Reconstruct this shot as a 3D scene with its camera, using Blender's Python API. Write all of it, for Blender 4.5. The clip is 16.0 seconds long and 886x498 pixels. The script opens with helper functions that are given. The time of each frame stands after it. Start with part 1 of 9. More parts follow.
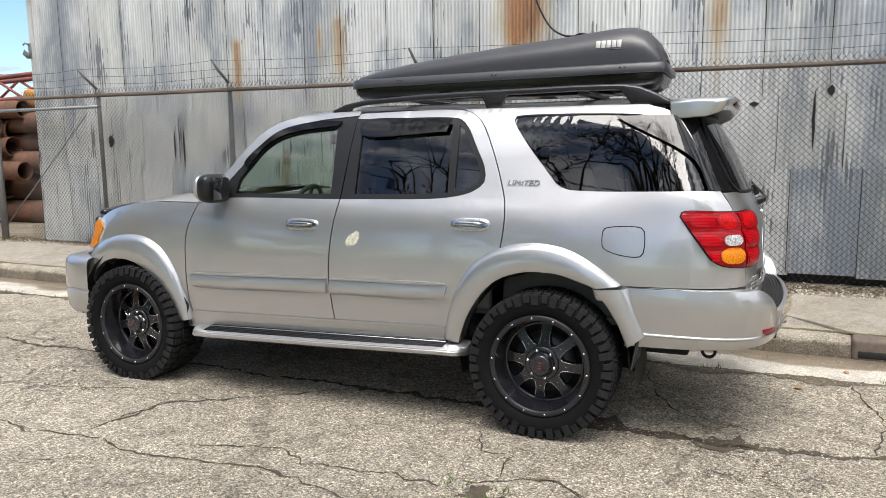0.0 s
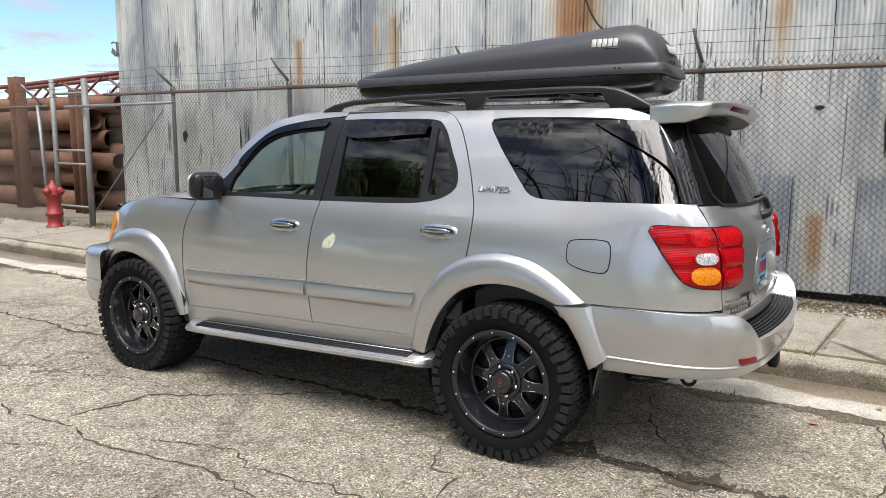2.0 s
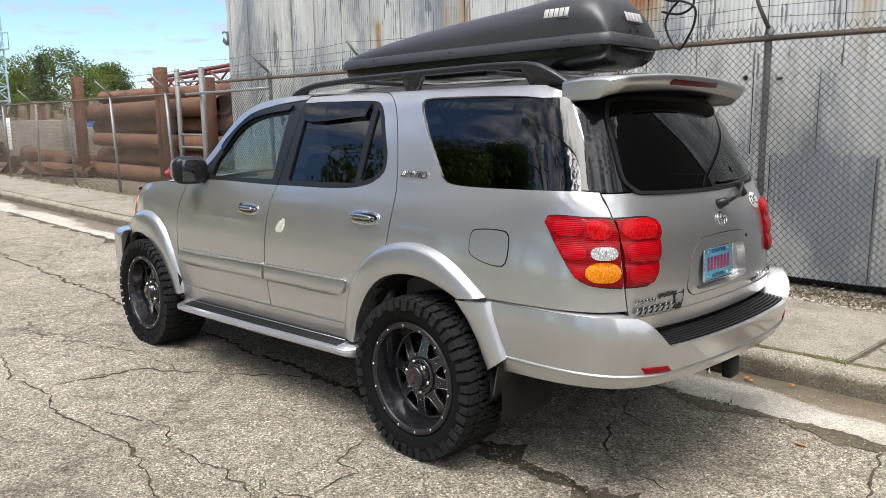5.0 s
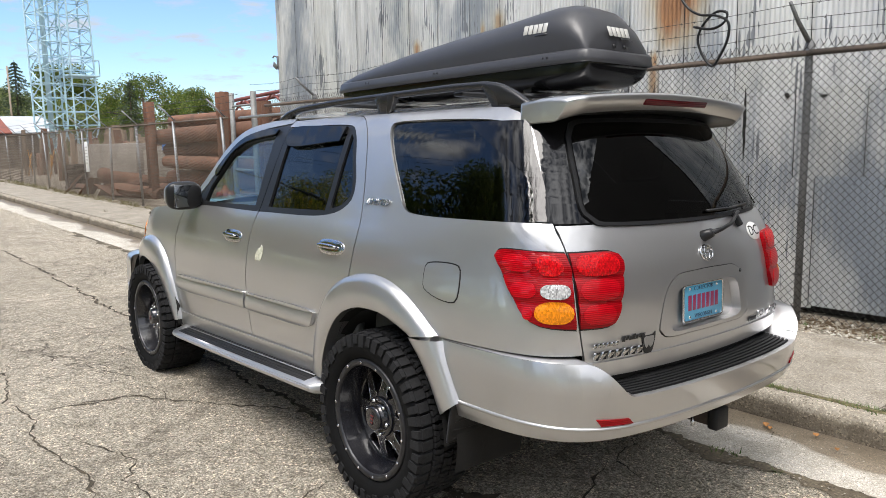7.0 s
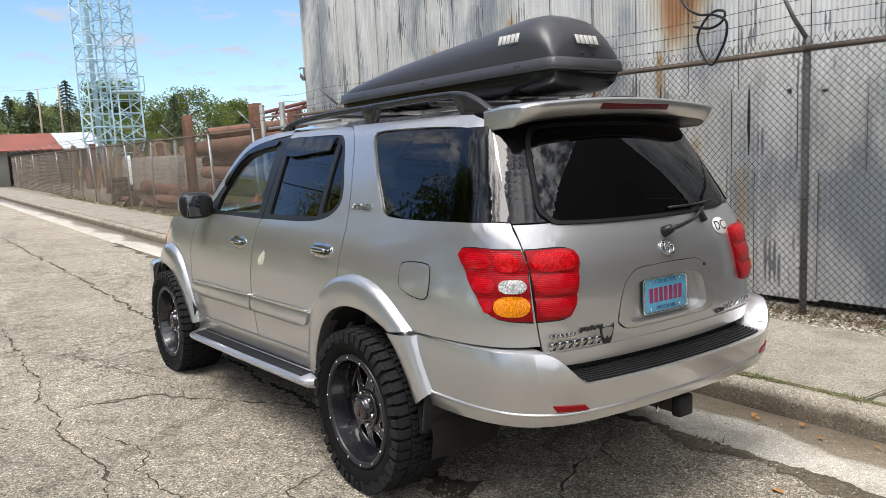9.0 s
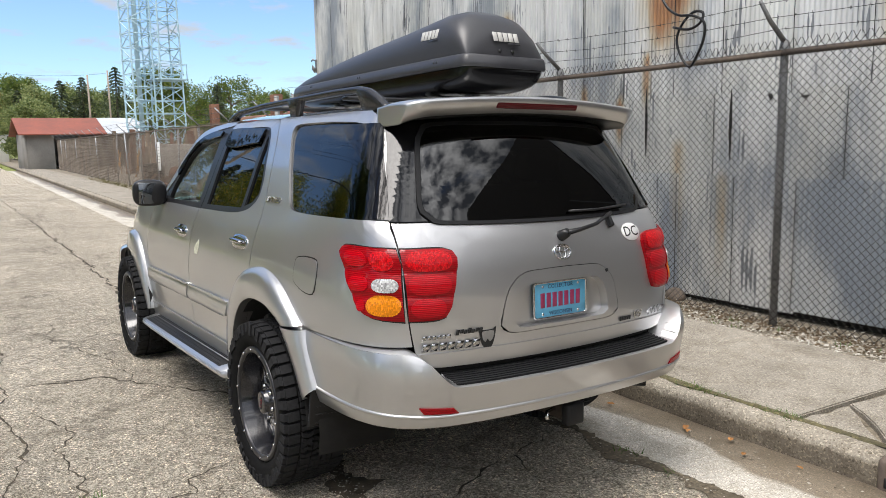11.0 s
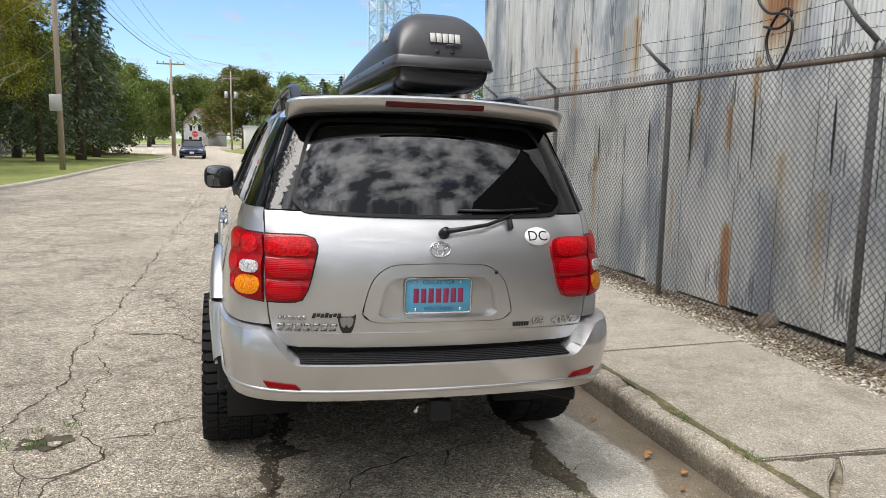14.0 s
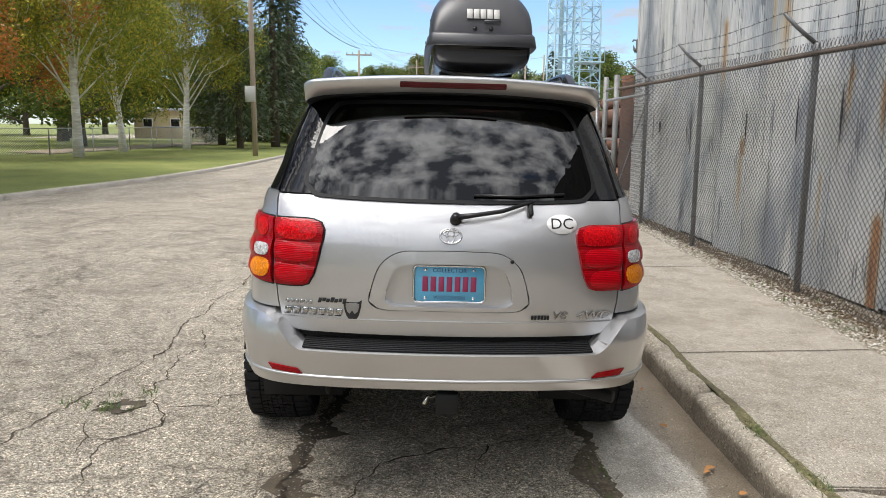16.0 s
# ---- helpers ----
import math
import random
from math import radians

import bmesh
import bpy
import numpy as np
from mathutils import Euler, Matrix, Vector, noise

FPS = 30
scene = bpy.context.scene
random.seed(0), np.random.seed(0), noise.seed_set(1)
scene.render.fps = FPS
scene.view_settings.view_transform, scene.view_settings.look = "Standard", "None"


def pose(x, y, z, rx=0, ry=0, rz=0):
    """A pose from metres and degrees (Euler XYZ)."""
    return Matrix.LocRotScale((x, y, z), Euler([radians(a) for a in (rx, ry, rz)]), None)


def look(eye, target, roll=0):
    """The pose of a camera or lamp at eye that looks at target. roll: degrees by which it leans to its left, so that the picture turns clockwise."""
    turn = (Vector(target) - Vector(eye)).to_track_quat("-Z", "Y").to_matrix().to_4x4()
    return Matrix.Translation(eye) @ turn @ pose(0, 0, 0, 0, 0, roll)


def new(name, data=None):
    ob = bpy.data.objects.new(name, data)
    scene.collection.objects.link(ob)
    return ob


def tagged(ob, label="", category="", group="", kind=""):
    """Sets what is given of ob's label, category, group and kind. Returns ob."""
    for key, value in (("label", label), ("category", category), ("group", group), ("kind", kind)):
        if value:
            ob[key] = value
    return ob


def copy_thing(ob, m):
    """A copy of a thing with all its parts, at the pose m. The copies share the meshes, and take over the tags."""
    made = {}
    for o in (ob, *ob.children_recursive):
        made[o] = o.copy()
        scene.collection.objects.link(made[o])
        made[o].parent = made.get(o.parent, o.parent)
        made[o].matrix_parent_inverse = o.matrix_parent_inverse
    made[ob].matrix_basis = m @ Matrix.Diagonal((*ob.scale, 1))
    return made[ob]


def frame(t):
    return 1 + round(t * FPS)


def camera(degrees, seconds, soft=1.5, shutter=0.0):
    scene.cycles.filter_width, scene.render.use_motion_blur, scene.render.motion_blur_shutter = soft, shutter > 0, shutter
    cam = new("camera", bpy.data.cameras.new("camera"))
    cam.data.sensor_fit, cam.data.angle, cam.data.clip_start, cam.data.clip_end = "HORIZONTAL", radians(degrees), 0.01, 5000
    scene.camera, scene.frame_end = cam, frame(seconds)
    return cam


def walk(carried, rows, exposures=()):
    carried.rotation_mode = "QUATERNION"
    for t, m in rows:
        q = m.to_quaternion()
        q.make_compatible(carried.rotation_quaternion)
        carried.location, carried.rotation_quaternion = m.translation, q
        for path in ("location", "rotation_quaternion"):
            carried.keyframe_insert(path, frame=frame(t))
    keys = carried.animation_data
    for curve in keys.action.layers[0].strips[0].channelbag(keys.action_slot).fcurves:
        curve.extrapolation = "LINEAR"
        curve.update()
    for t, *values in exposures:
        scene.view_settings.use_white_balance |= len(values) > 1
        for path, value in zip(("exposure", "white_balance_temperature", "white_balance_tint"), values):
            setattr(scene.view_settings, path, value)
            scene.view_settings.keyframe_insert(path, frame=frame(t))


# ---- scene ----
cam = camera(60.4, 16.0, soft=0.6)
METRES, EYE, TILT, LEAN, TURN = 6.242, 1.685, 0.0, 0.0, 23.45
ROWS = [
    (0.0, 0.0, 0.0, 0.0, -0.1, -8.34, 0.68),
    (0.5, 0.0297, 0.0114, 0.0026, 1.96, -8.27, 0.23),
    (1.0, 0.0629, 0.0133, 0.0033, 4.31, -8.36, -0.16),
    (1.5, 0.0972, 0.0174, 0.0069, 6.54, -8.46, -0.36),
    (2.0, 0.1258, 0.0366, 0.004, 8.3, -8.47, -0.25),
    (2.5, 0.152, 0.0572, 0.0061, 9.66, -8.54, 0.31),
    (3.0, 0.1842, 0.0694, 0.0028, 11.43, -8.91, 0.71),
    (3.5, 0.2231, 0.0797, 0.0042, 13.41, -9.36, 0.77),
    (6.0, 0.3594, 0.1614, 0.0061, 24.84, -9.23, 0.88),
    (6.5, 0.3718, 0.1852, 0.0072, 25.89, -8.56, 1.0),
    (7.0, 0.3845, 0.1911, 0.0066, 26.6, -8.32, 1.13),
    (7.5, 0.4066, 0.1852, 0.0081, 27.62, -8.42, 1.44),
    (8.0, 0.426, 0.1829, 0.0085, 28.78, -8.38, 1.89),
    (8.5, 0.4371, 0.1826, 0.0079, 29.49, -8.16, 2.49),
    (9.0, 0.4461, 0.1839, 0.0074, 29.66, -7.94, 2.81),
    (9.5, 0.4576, 0.1888, 0.0059, 29.59, -7.96, 2.52),
    (10.0, 0.4769, 0.2064, 0.005, 29.93, -8.06, 1.76),
    (12.5, 0.6512, 0.3081, 0.0041, 41.88, -8.39, 0.83),
    (13.0, 0.6910, 0.3347, 0.0018, 45.47, -8.54, 0.35),
    (13.5, 0.7183, 0.3633, 0.0005, 48.57, -8.51, -0.5),
    (14.0, 0.7356, 0.3986, 0.0012, 51.05, -8.02, -1.06),
    (14.5, 0.7557, 0.4277, 0.0017, 54.19, -8.11, -1.09),
    (15.0, 0.7797, 0.4597, 0.0014, 58.34, -9.07, -0.93),
    (15.5, 0.7824, 0.4912, -0.0024, 62.24, -9.71, -0.7),
    (16.0, 0.7794, 0.5143, -0.0003, 64.84, -9.25, -0.4),
]
walk(cam, [(t, pose(0, 0, EYE, TILT, LEAN, TURN) @ pose(METRES * x, METRES * y, METRES * z, 90 + pitch, roll, yaw)) for t, x, y, z, yaw, pitch, roll in ROWS], exposures=((0.0, 0.92), (6.0, 0.88), (12.0, 0.78), (16.0, 0.80)))

# ---- daylight: bright broken cloud, soft high sun behind the walk ----
SUN_EL, SUN_AZ = 66.0, 170.0
world = bpy.data.worlds.new("world")
scene.world = world
world.use_nodes = True
wn, wl = world.node_tree.nodes, world.node_tree.links
sky = wn.new("ShaderNodeTexSky")
sky.sky_type, sky.sun_disc = "NISHITA", False
sky.sun_elevation, sky.sun_rotation = radians(SUN_EL), radians(SUN_AZ)
sky.air_density, sky.dust_density, sky.ozone_density = 0.9, 0.3, 1.3
wtc = wn.new("ShaderNodeTexCoord")
# cloud deck seen in perspective: directions laid onto a level plane overhead
wsep = wn.new("ShaderNodeSeparateXYZ")
wup = wn.new("ShaderNodeMath")
wup.operation = "MAXIMUM"
wup.inputs[1].default_value = 0.0
wadd = wn.new("ShaderNodeMath")
wadd.operation = "ADD"
wadd.inputs[1].default_value = 0.14
wcomb = wn.new("ShaderNodeCombineXYZ")
wdiv = wn.new("ShaderNodeVectorMath")
wdiv.operation = "DIVIDE"
wl.new(wtc.outputs["Generated"], wsep.inputs[0])
wl.new(wsep.outputs["Z"], wup.inputs[0])
wl.new(wup.outputs[0], wadd.inputs[0])
for k in "XYZ":
    wl.new(wadd.outputs[0], wcomb.inputs[k])
wl.new(wtc.outputs["Generated"], wdiv.inputs[0])
wl.new(wcomb.outputs[0], wdiv.inputs[1])
cloud = wn.new("ShaderNodeTexNoise")
cloud.inputs["Scale"].default_value, cloud.inputs["Detail"].default_value, cloud.inputs["Roughness"].default_value = 3.6, 10.0, 0.60
cramp = wn.new("ShaderNodeValToRGB")
cramp.color_ramp.elements[0].position, cramp.color_ramp.elements[1].position = 0.47, 0.65
shade = wn.new("ShaderNodeTexNoise")
shade.inputs["Scale"].default_value, shade.inputs["Detail"].default_value = 10.0, 9.0
cshade = wn.new("ShaderNodeValToRGB")
cshade.color_ramp.elements[0].position, cshade.color_ramp.elements[1].position = 0.40, 0.64
cshade.color_ramp.elements[0].color, cshade.color_ramp.elements[1].color = (0.9, 0.98, 1.15, 1), (7.6, 7.6, 7.7, 1)
# cloud is brightest in a bank added apart from the sun, to light the tail
def skyward(az, el):
    return (math.sin(radians(az)) * math.cos(radians(el)), math.cos(radians(az)) * math.cos(radians(el)), math.sin(radians(el)))


SUNWARD = skyward(SUN_AZ, SUN_EL)
near = wn.new("ShaderNodeVectorMath")
near.operation = "DOT_PRODUCT"
near.inputs[1].default_value = skyward(132.0, 56.0)
glow = wn.new("ShaderNodeMapRange")
glow.inputs["From Min"].default_value, glow.inputs["From Max"].default_value = 0.45, 1.0
glow.inputs["To Min"].default_value, glow.inputs["To Max"].default_value = 1.0, 2.1
glow.interpolation_type = "SMOOTHSTEP"
lit = wn.new("ShaderNodeVectorMath")
lit.operation = "SCALE"
wl.new(wtc.outputs["Generated"], near.inputs[0])
wl.new(near.outputs["Value"], glow.inputs["Value"])
# away from that bank the cloud is thin, even and white
thin = wn.new("ShaderNodeMapRange")
thin.inputs["From Min"].default_value, thin.inputs["From Max"].default_value = -0.1, 0.45
thin.inputs["To Min"].default_value, thin.inputs["To Max"].default_value = 1.0, 0.0
even = wn.new("ShaderNodeMix")
even.data_type = "RGBA"
even.inputs["B"].default_value = (2.35, 2.6, 2.95, 1)
wl.new(near.outputs["Value"], thin.inputs["Value"])
wl.new(thin.outputs["Result"], even.inputs["Factor"])
wl.new(cshade.outputs["Color"], even.inputs["A"])
wl.new(even.outputs["Result"], lit.inputs[0])
wl.new(glow.outputs["Result"], lit.inputs["Scale"])
wmix = wn.new("ShaderNodeMix")
wmix.data_type = "RGBA"
wl.new(wdiv.outputs["Vector"], cloud.inputs["Vector"])
wl.new(wdiv.outputs["Vector"], shade.inputs["Vector"])
cover = wn.new("ShaderNodeMath")
cover.operation = "MULTIPLY_ADD"
cover.inputs[1].default_value = 0.24
wl.new(near.outputs["Value"], cover.inputs[0])
# the deck thickens towards the north
north = wn.new("ShaderNodeMath")
north.operation = "MULTIPLY_ADD"
north.inputs[1].default_value = 0.12
wl.new(wsep.outputs["Y"], north.inputs[0])
wl.new(cloud.outputs["Fac"], north.inputs[2])
wl.new(north.outputs[0], cover.inputs[2])
wl.new(cover.outputs[0], cramp.inputs["Fac"])
wl.new(shade.outputs["Fac"], cshade.inputs["Fac"])
wl.new(cramp.outputs["Color"], wmix.inputs["Factor"])
deep = wn.new("ShaderNodeVectorMath")
deep.operation = "MULTIPLY"
deep.inputs[1].default_value = (0.58, 0.67, 0.78)
wl.new(sky.outputs["Color"], deep.inputs[0])
wl.new(deep.outputs["Vector"], wmix.inputs["A"])
wl.new(lit.outputs["Vector"], wmix.inputs["B"])
wl.new(wmix.outputs["Result"], wn["Background"].inputs["Color"])
wn["Background"].inputs["Strength"].default_value = 0.15

sun = new("sun", bpy.data.lights.new("sun", "SUN"))
sun.data.energy, sun.data.angle, sun.data.color = 2.35, radians(36), (1.0, 0.95, 0.90)
sun.matrix_world = look(Vector(SUNWARD) * 50, (0, 0, 0))


# ---- materials ----
def node(nt, kind, **inputs):
    n = nt.nodes.new("ShaderNode" + kind)
    for key, value in inputs.items():
        n.inputs[key.replace("_", " ")].default_value = value
    return n


def rgb(c):
    return (*c, 1) if len(c) == 3 else c


def surf(name, a, b=None, rough=0.5, metal=0.0, big=1.5, fine=40.0, bump=0.15, dist=0.004, stretch=(1, 1, 1), coat=0.0, rand=0.0, spec=0.5):
    """A surface of two tones a, b mixed by coarse and fine noise, with fine relief; rand: per-object change of value."""
    b = b or tuple(c * 0.75 for c in a)
    m = bpy.data.materials.new(name)
    m.use_nodes = True
    nt = m.node_tree
    p = nt.nodes["Principled BSDF"]
    tc = node(nt, "TexCoord")
    mp = node(nt, "Mapping")
    mp.inputs["Scale"].default_value = stretch
    n1 = node(nt, "TexNoise", Scale=big, Detail=6.0, Roughness=0.6)
    n2 = node(nt, "TexNoise", Scale=fine, Detail=4.0, Roughness=0.7)
    nt.links.new(tc.outputs["Object"], mp.inputs["Vector"])
    for n in (n1, n2):
        nt.links.new(mp.outputs["Vector"], n.inputs["Vector"])
    add = node(nt, "Math")
    add.operation = "MULTIPLY_ADD"
    add.inputs[1].default_value = 0.4
    half = node(nt, "Math")
    half.operation = "MULTIPLY"
    half.inputs[1].default_value = 0.6
    nt.links.new(n1.outputs["Fac"], half.inputs[0])
    nt.links.new(n2.outputs["Fac"], add.inputs[0])
    nt.links.new(half.outputs[0], add.inputs[2])
    ramp = node(nt, "ValToRGB")
    ramp.color_ramp.elements[0].position, ramp.color_ramp.elements[1].position = 0.36, 0.64
    ramp.color_ramp.elements[0].color, ramp.color_ramp.elements[1].color = rgb(b), rgb(a)
    nt.links.new(add.outputs[0], ramp.inputs["Fac"])
    out = ramp.outputs["Color"]
    if rand:
        info = node(nt, "ObjectInfo")
        mr = node(nt, "MapRange", To_Min=1 - rand, To_Max=1 + rand)
        hsv = node(nt, "HueSaturation")
        nt.links.new(info.outputs["Random"], mr.inputs["Value"])
        nt.links.new(mr.outputs["Result"], hsv.inputs["Value"])
        nt.links.new(out, hsv.inputs["Color"])
        out = hsv.outputs["Color"]
    nt.links.new(out, p.inputs["Base Color"])
    p.inputs["Roughness"].default_value, p.inputs["Metallic"].default_value = rough, metal
    p.inputs["Coat Weight"].default_value, p.inputs["Coat Roughness"].default_value = coat, 0.04
    p.inputs["Specular IOR Level"].default_value = spec
    if bump:
        bn = node(nt, "Bump", Strength=bump, Distance=dist)
        nt.links.new(n2.outputs["Fac"], bn.inputs["Height"])
        nt.links.new(bn.outputs["Normal"], p.inputs["Normal"])
    m["tone"] = ramp.name
    return m


def pane(name, tint, tone=0.045):
    """Thin glass: clear through with a tint, a mirror gloss that grows towards grazing."""
    m = bpy.data.materials.new(name)
    m.use_nodes = True
    nt = m.node_tree
    nt.nodes.remove(nt.nodes["Principled BSDF"])
    tr = node(nt, "BsdfTransparent", Color=rgb(tint))
    gl = node(nt, "BsdfAnisotropic", Roughness=0.015, Color=(1, 1, 1, 1))
    lw = node(nt, "LayerWeight", Blend=0.5)
    pw = node(nt, "Math")
    pw.operation = "POWER"
    pw.inputs[1].default_value = 5.0
    fr = node(nt, "Math")
    fr.operation = "MULTIPLY_ADD"
    fr.inputs[1].default_value, fr.inputs[2].default_value = 1 - tone, tone
    nt.links.new(lw.outputs["Facing"], pw.inputs[0])
    nt.links.new(pw.outputs[0], fr.inputs[0])
    mx = node(nt, "MixShader")
    nt.links.new(fr.outputs[0], mx.inputs[0])
    nt.links.new(tr.outputs[0], mx.inputs[1])
    nt.links.new(gl.outputs[0], mx.inputs[2])
    nt.links.new(mx.outputs[0], nt.nodes["Material Output"].inputs["Surface"])
    return m


def lens(name, c, dark=0.5, cells=0.0, rough=0.05):
    """Moulded lamp plastic: ribs along z, or cells of a faceted reflector behind clear plastic."""
    m = bpy.data.materials.new(name)
    m.use_nodes = True
    nt = m.node_tree
    p = nt.nodes["Principled BSDF"]
    p.inputs["Roughness"].default_value, p.inputs["Coat Weight"].default_value = 0.35, 0.42
    p.inputs["Coat Roughness"].default_value = rough
    p.inputs["Specular IOR Level"].default_value = 0.05
    tc = node(nt, "TexCoord")
    wv = node(nt, "TexWave", Scale=42.0, Distortion=0.3)
    wv.bands_direction = "Z"
    nt.links.new(tc.outputs["Object"], wv.inputs["Vector"])
    nz = node(nt, "TexNoise", Scale=16.0, Detail=3.0)
    nt.links.new(tc.outputs["Object"], nz.inputs["Vector"])
    ramp = node(nt, "ValToRGB")
    ramp.color_ramp.elements[0].color, ramp.color_ramp.elements[1].color = rgb(tuple(k * dark for k in c)), rgb(c)
    if cells:
        mp = node(nt, "Mapping")
        mp.inputs["Scale"].default_value = (1.0, 1.0, 0.75)
        vo = node(nt, "TexVoronoi", Scale=cells, Randomness=0.25)
        nt.links.new(tc.outputs["Object"], mp.inputs["Vector"])
        nt.links.new(mp.outputs["Vector"], vo.inputs["Vector"])
        sep = node(nt, "SeparateColor")
        nt.links.new(vo.outputs["Color"], sep.inputs[0])
        nt.links.new(sep.outputs[0], ramp.inputs["Fac"])
        height = vo.outputs["Distance"]
    else:
        mul = node(nt, "Math")
        mul.operation = "MULTIPLY"
        nt.links.new(wv.outputs["Fac"], mul.inputs[0])
        nt.links.new(nz.outputs["Fac"], mul.inputs[1])
        ramp.color_ramp.elements[0].position, ramp.color_ramp.elements[1].position = 0.0, 0.45
        nt.links.new(mul.outputs[0], ramp.inputs["Fac"])
        height = wv.outputs["Fac"]
    nt.links.new(ramp.outputs["Color"], p.inputs["Base Color"])
    bn = node(nt, "Bump", Strength=0.25, Distance=0.004)
    nt.links.new(height, bn.inputs["Height"])
    nt.links.new(bn.outputs["Normal"], p.inputs["Normal"])
    return m


PAINT = surf("silver_paint", (0.500, 0.496, 0.496), (0.480, 0.476, 0.476), rough=0.33, metal=0.80, big=2, fine=900, bump=0.02, dist=0.0005, coat=1.0)
PAINT.node_tree.nodes["Principled BSDF"].inputs["Coat IOR"].default_value = 1.7
BLACK = surf("black_trim", (0.016, 0.016, 0.017), (0.011, 0.011, 0.012), rough=0.32, bump=0.03, fine=200, spec=0.3)
GLOSS = surf("gloss_black", (0.006, 0.006, 0.007), rough=0.04, bump=0, spec=0.4)
PLASTIC = surf("grained_black_plastic", (0.014, 0.014, 0.015), (0.009, 0.009, 0.010), rough=0.5, spec=0.22, fine=420, bump=0.25, dist=0.001)
BOXTRAY = surf("gloss_black_tray", (0.006, 0.006, 0.007), (0.0045, 0.0045, 0.005), rough=0.16, spec=0.35, bump=0.02)
BOXSKIN = surf("roof_box_skin", (0.040, 0.040, 0.045), (0.032, 0.032, 0.036), rough=0.37, fine=500, bump=0.15, dist=0.0008)
RUBBER = surf("tyre_rubber", (0.0075, 0.0075, 0.008), (0.0045, 0.0045, 0.0045), rough=0.85, spec=0.15, fine=90, bump=0.3, dist=0.002)
TREADRUBBER = surf("dusty_tread_rubber", (0.026, 0.026, 0.027), (0.014, 0.014, 0.015), rough=0.9, spec=0.15, fine=60, bump=0.2, dist=0.002)
RIM = surf("satin_black_rim", (0.012, 0.012, 0.015), (0.008, 0.008, 0.011), rough=0.22, bump=0.02, coat=0.6)
RAILBLACK = surf("satin_rail", (0.030, 0.030, 0.033), (0.024, 0.024, 0.026), rough=0.27, metal=0.3, bump=0.02)
LIP = surf("dark_grey_lip", (0.040, 0.040, 0.044), (0.028, 0.028, 0.031), rough=0.32, metal=0.5, bump=0.03)
MACH = surf("machined_edge", (0.62, 0.62, 0.63), rough=0.25, metal=1.0, bump=0.02)
CHROME = surf("chrome", (0.62, 0.62, 0.63), (0.56, 0.56, 0.57), rough=0.07, metal=1.0, bump=0.0)
UNDER = surf("underbody", (0.014, 0.013, 0.012), (0.008, 0.008, 0.008), rough=0.85, fine=30, bump=0.5)
RED = lens("red_lens", (0.30, 0.001, 0.005), 0.70)
LOBERED = lens("lobe_red_lens", (0.46, 0.0015, 0.008), 0.66)
BRIGHTRED = lens("bright_red_lens", (0.66, 0.005, 0.010), 0.40, 190.0)
DARKRED = lens("dark_red_lens", (0.10, 0.006, 0.010))
AMBER = lens("amber_lens", (0.80, 0.25, 0.008), 0.55, 170.0)
CLEAR = lens("clear_lens", (0.66, 0.66, 0.66), 0.30, 170.0)
BADGE = surf("satin_chrome", (0.48, 0.48, 0.48), (0.42, 0.42, 0.42), rough=0.12, metal=1.0, bump=0)
MIRROR = surf("mirror_glass", (0.16, 0.17, 0.18), (0.15, 0.16, 0.17), rough=0.02, metal=1.0, bump=0)
CLEARGLASS = pane("clear_glass", (0.62, 0.70, 0.66), 0.075)
TINT = pane("privacy_glass", (0.020, 0.021, 0.022), 0.060)
SIDETINT = pane("side_privacy_glass", (0.045, 0.048, 0.050), 0.055)
WHITE = surf("white_vinyl", (0.70, 0.70, 0.69), (0.64, 0.64, 0.63), rough=0.4, bump=0.02)
MARKGREY = surf("pale_mark", (0.52, 0.51, 0.48), (0.44, 0.43, 0.41), rough=0.45, bump=0.02)
INK = surf("black_ink", (0.012, 0.012, 0.012), rough=0.5, bump=0)
CREAM = surf("peeling_decal", (0.70, 0.69, 0.58), (0.34, 0.35, 0.24), rough=0.6, big=30, fine=90, bump=0.3)
PLATEBLUE = surf("plate_blue", (0.115, 0.40, 0.60), (0.095, 0.34, 0.53), rough=0.4, big=12, bump=0.05)
PLATERED = surf("plate_red", (0.34, 0.03, 0.10), rough=0.4, bump=0)
NAVY = surf("plate_navy", (0.02, 0.03, 0.10), rough=0.4, bump=0)
LEATHER = surf("grey_leather", (0.24, 0.23, 0.21), (0.19, 0.18, 0.17), rough=0.55, fine=150, bump=0.2)
CABIN = surf("cabin_plastic", (0.11, 0.11, 0.105), (0.08, 0.08, 0.078), rough=0.6, fine=200, bump=0.1)
RUSTSTEEL = surf("rusty_receiver", (0.045, 0.030, 0.022), (0.02, 0.016, 0.014), rough=0.8, fine=60, bump=0.4)
GRIDRED = surf("red_enamel", (0.25, 0.03, 0.03), rough=0.4, bump=0)
# ---- mesh helpers ----
def link(name, mesh, material, parent=None, label="", smooth=True):
    ob = new(name, mesh)
    if material:
        mesh.materials.append(material)
    if smooth:
        mesh.polygons.foreach_set("use_smooth", [True] * len(mesh.polygons))
    if parent:
        ob.parent = parent
    if label:
        ob["label"] = label
    return ob


def part(name, bm, material, parent=None, label="", smooth=True):
    mesh = bpy.data.meshes.new(name)
    bm.to_mesh(mesh)
    bm.free()
    return link(name, mesh, material, parent, label, smooth)


def raw(name, verts, faces, material, parent=None, label="", smooth=True):
    mesh = bpy.data.meshes.new(name)
    mesh.from_pydata([tuple(map(float, v)) for v in verts], [], faces)
    mesh.update()
    return link(name, mesh, material, parent, label, smooth)


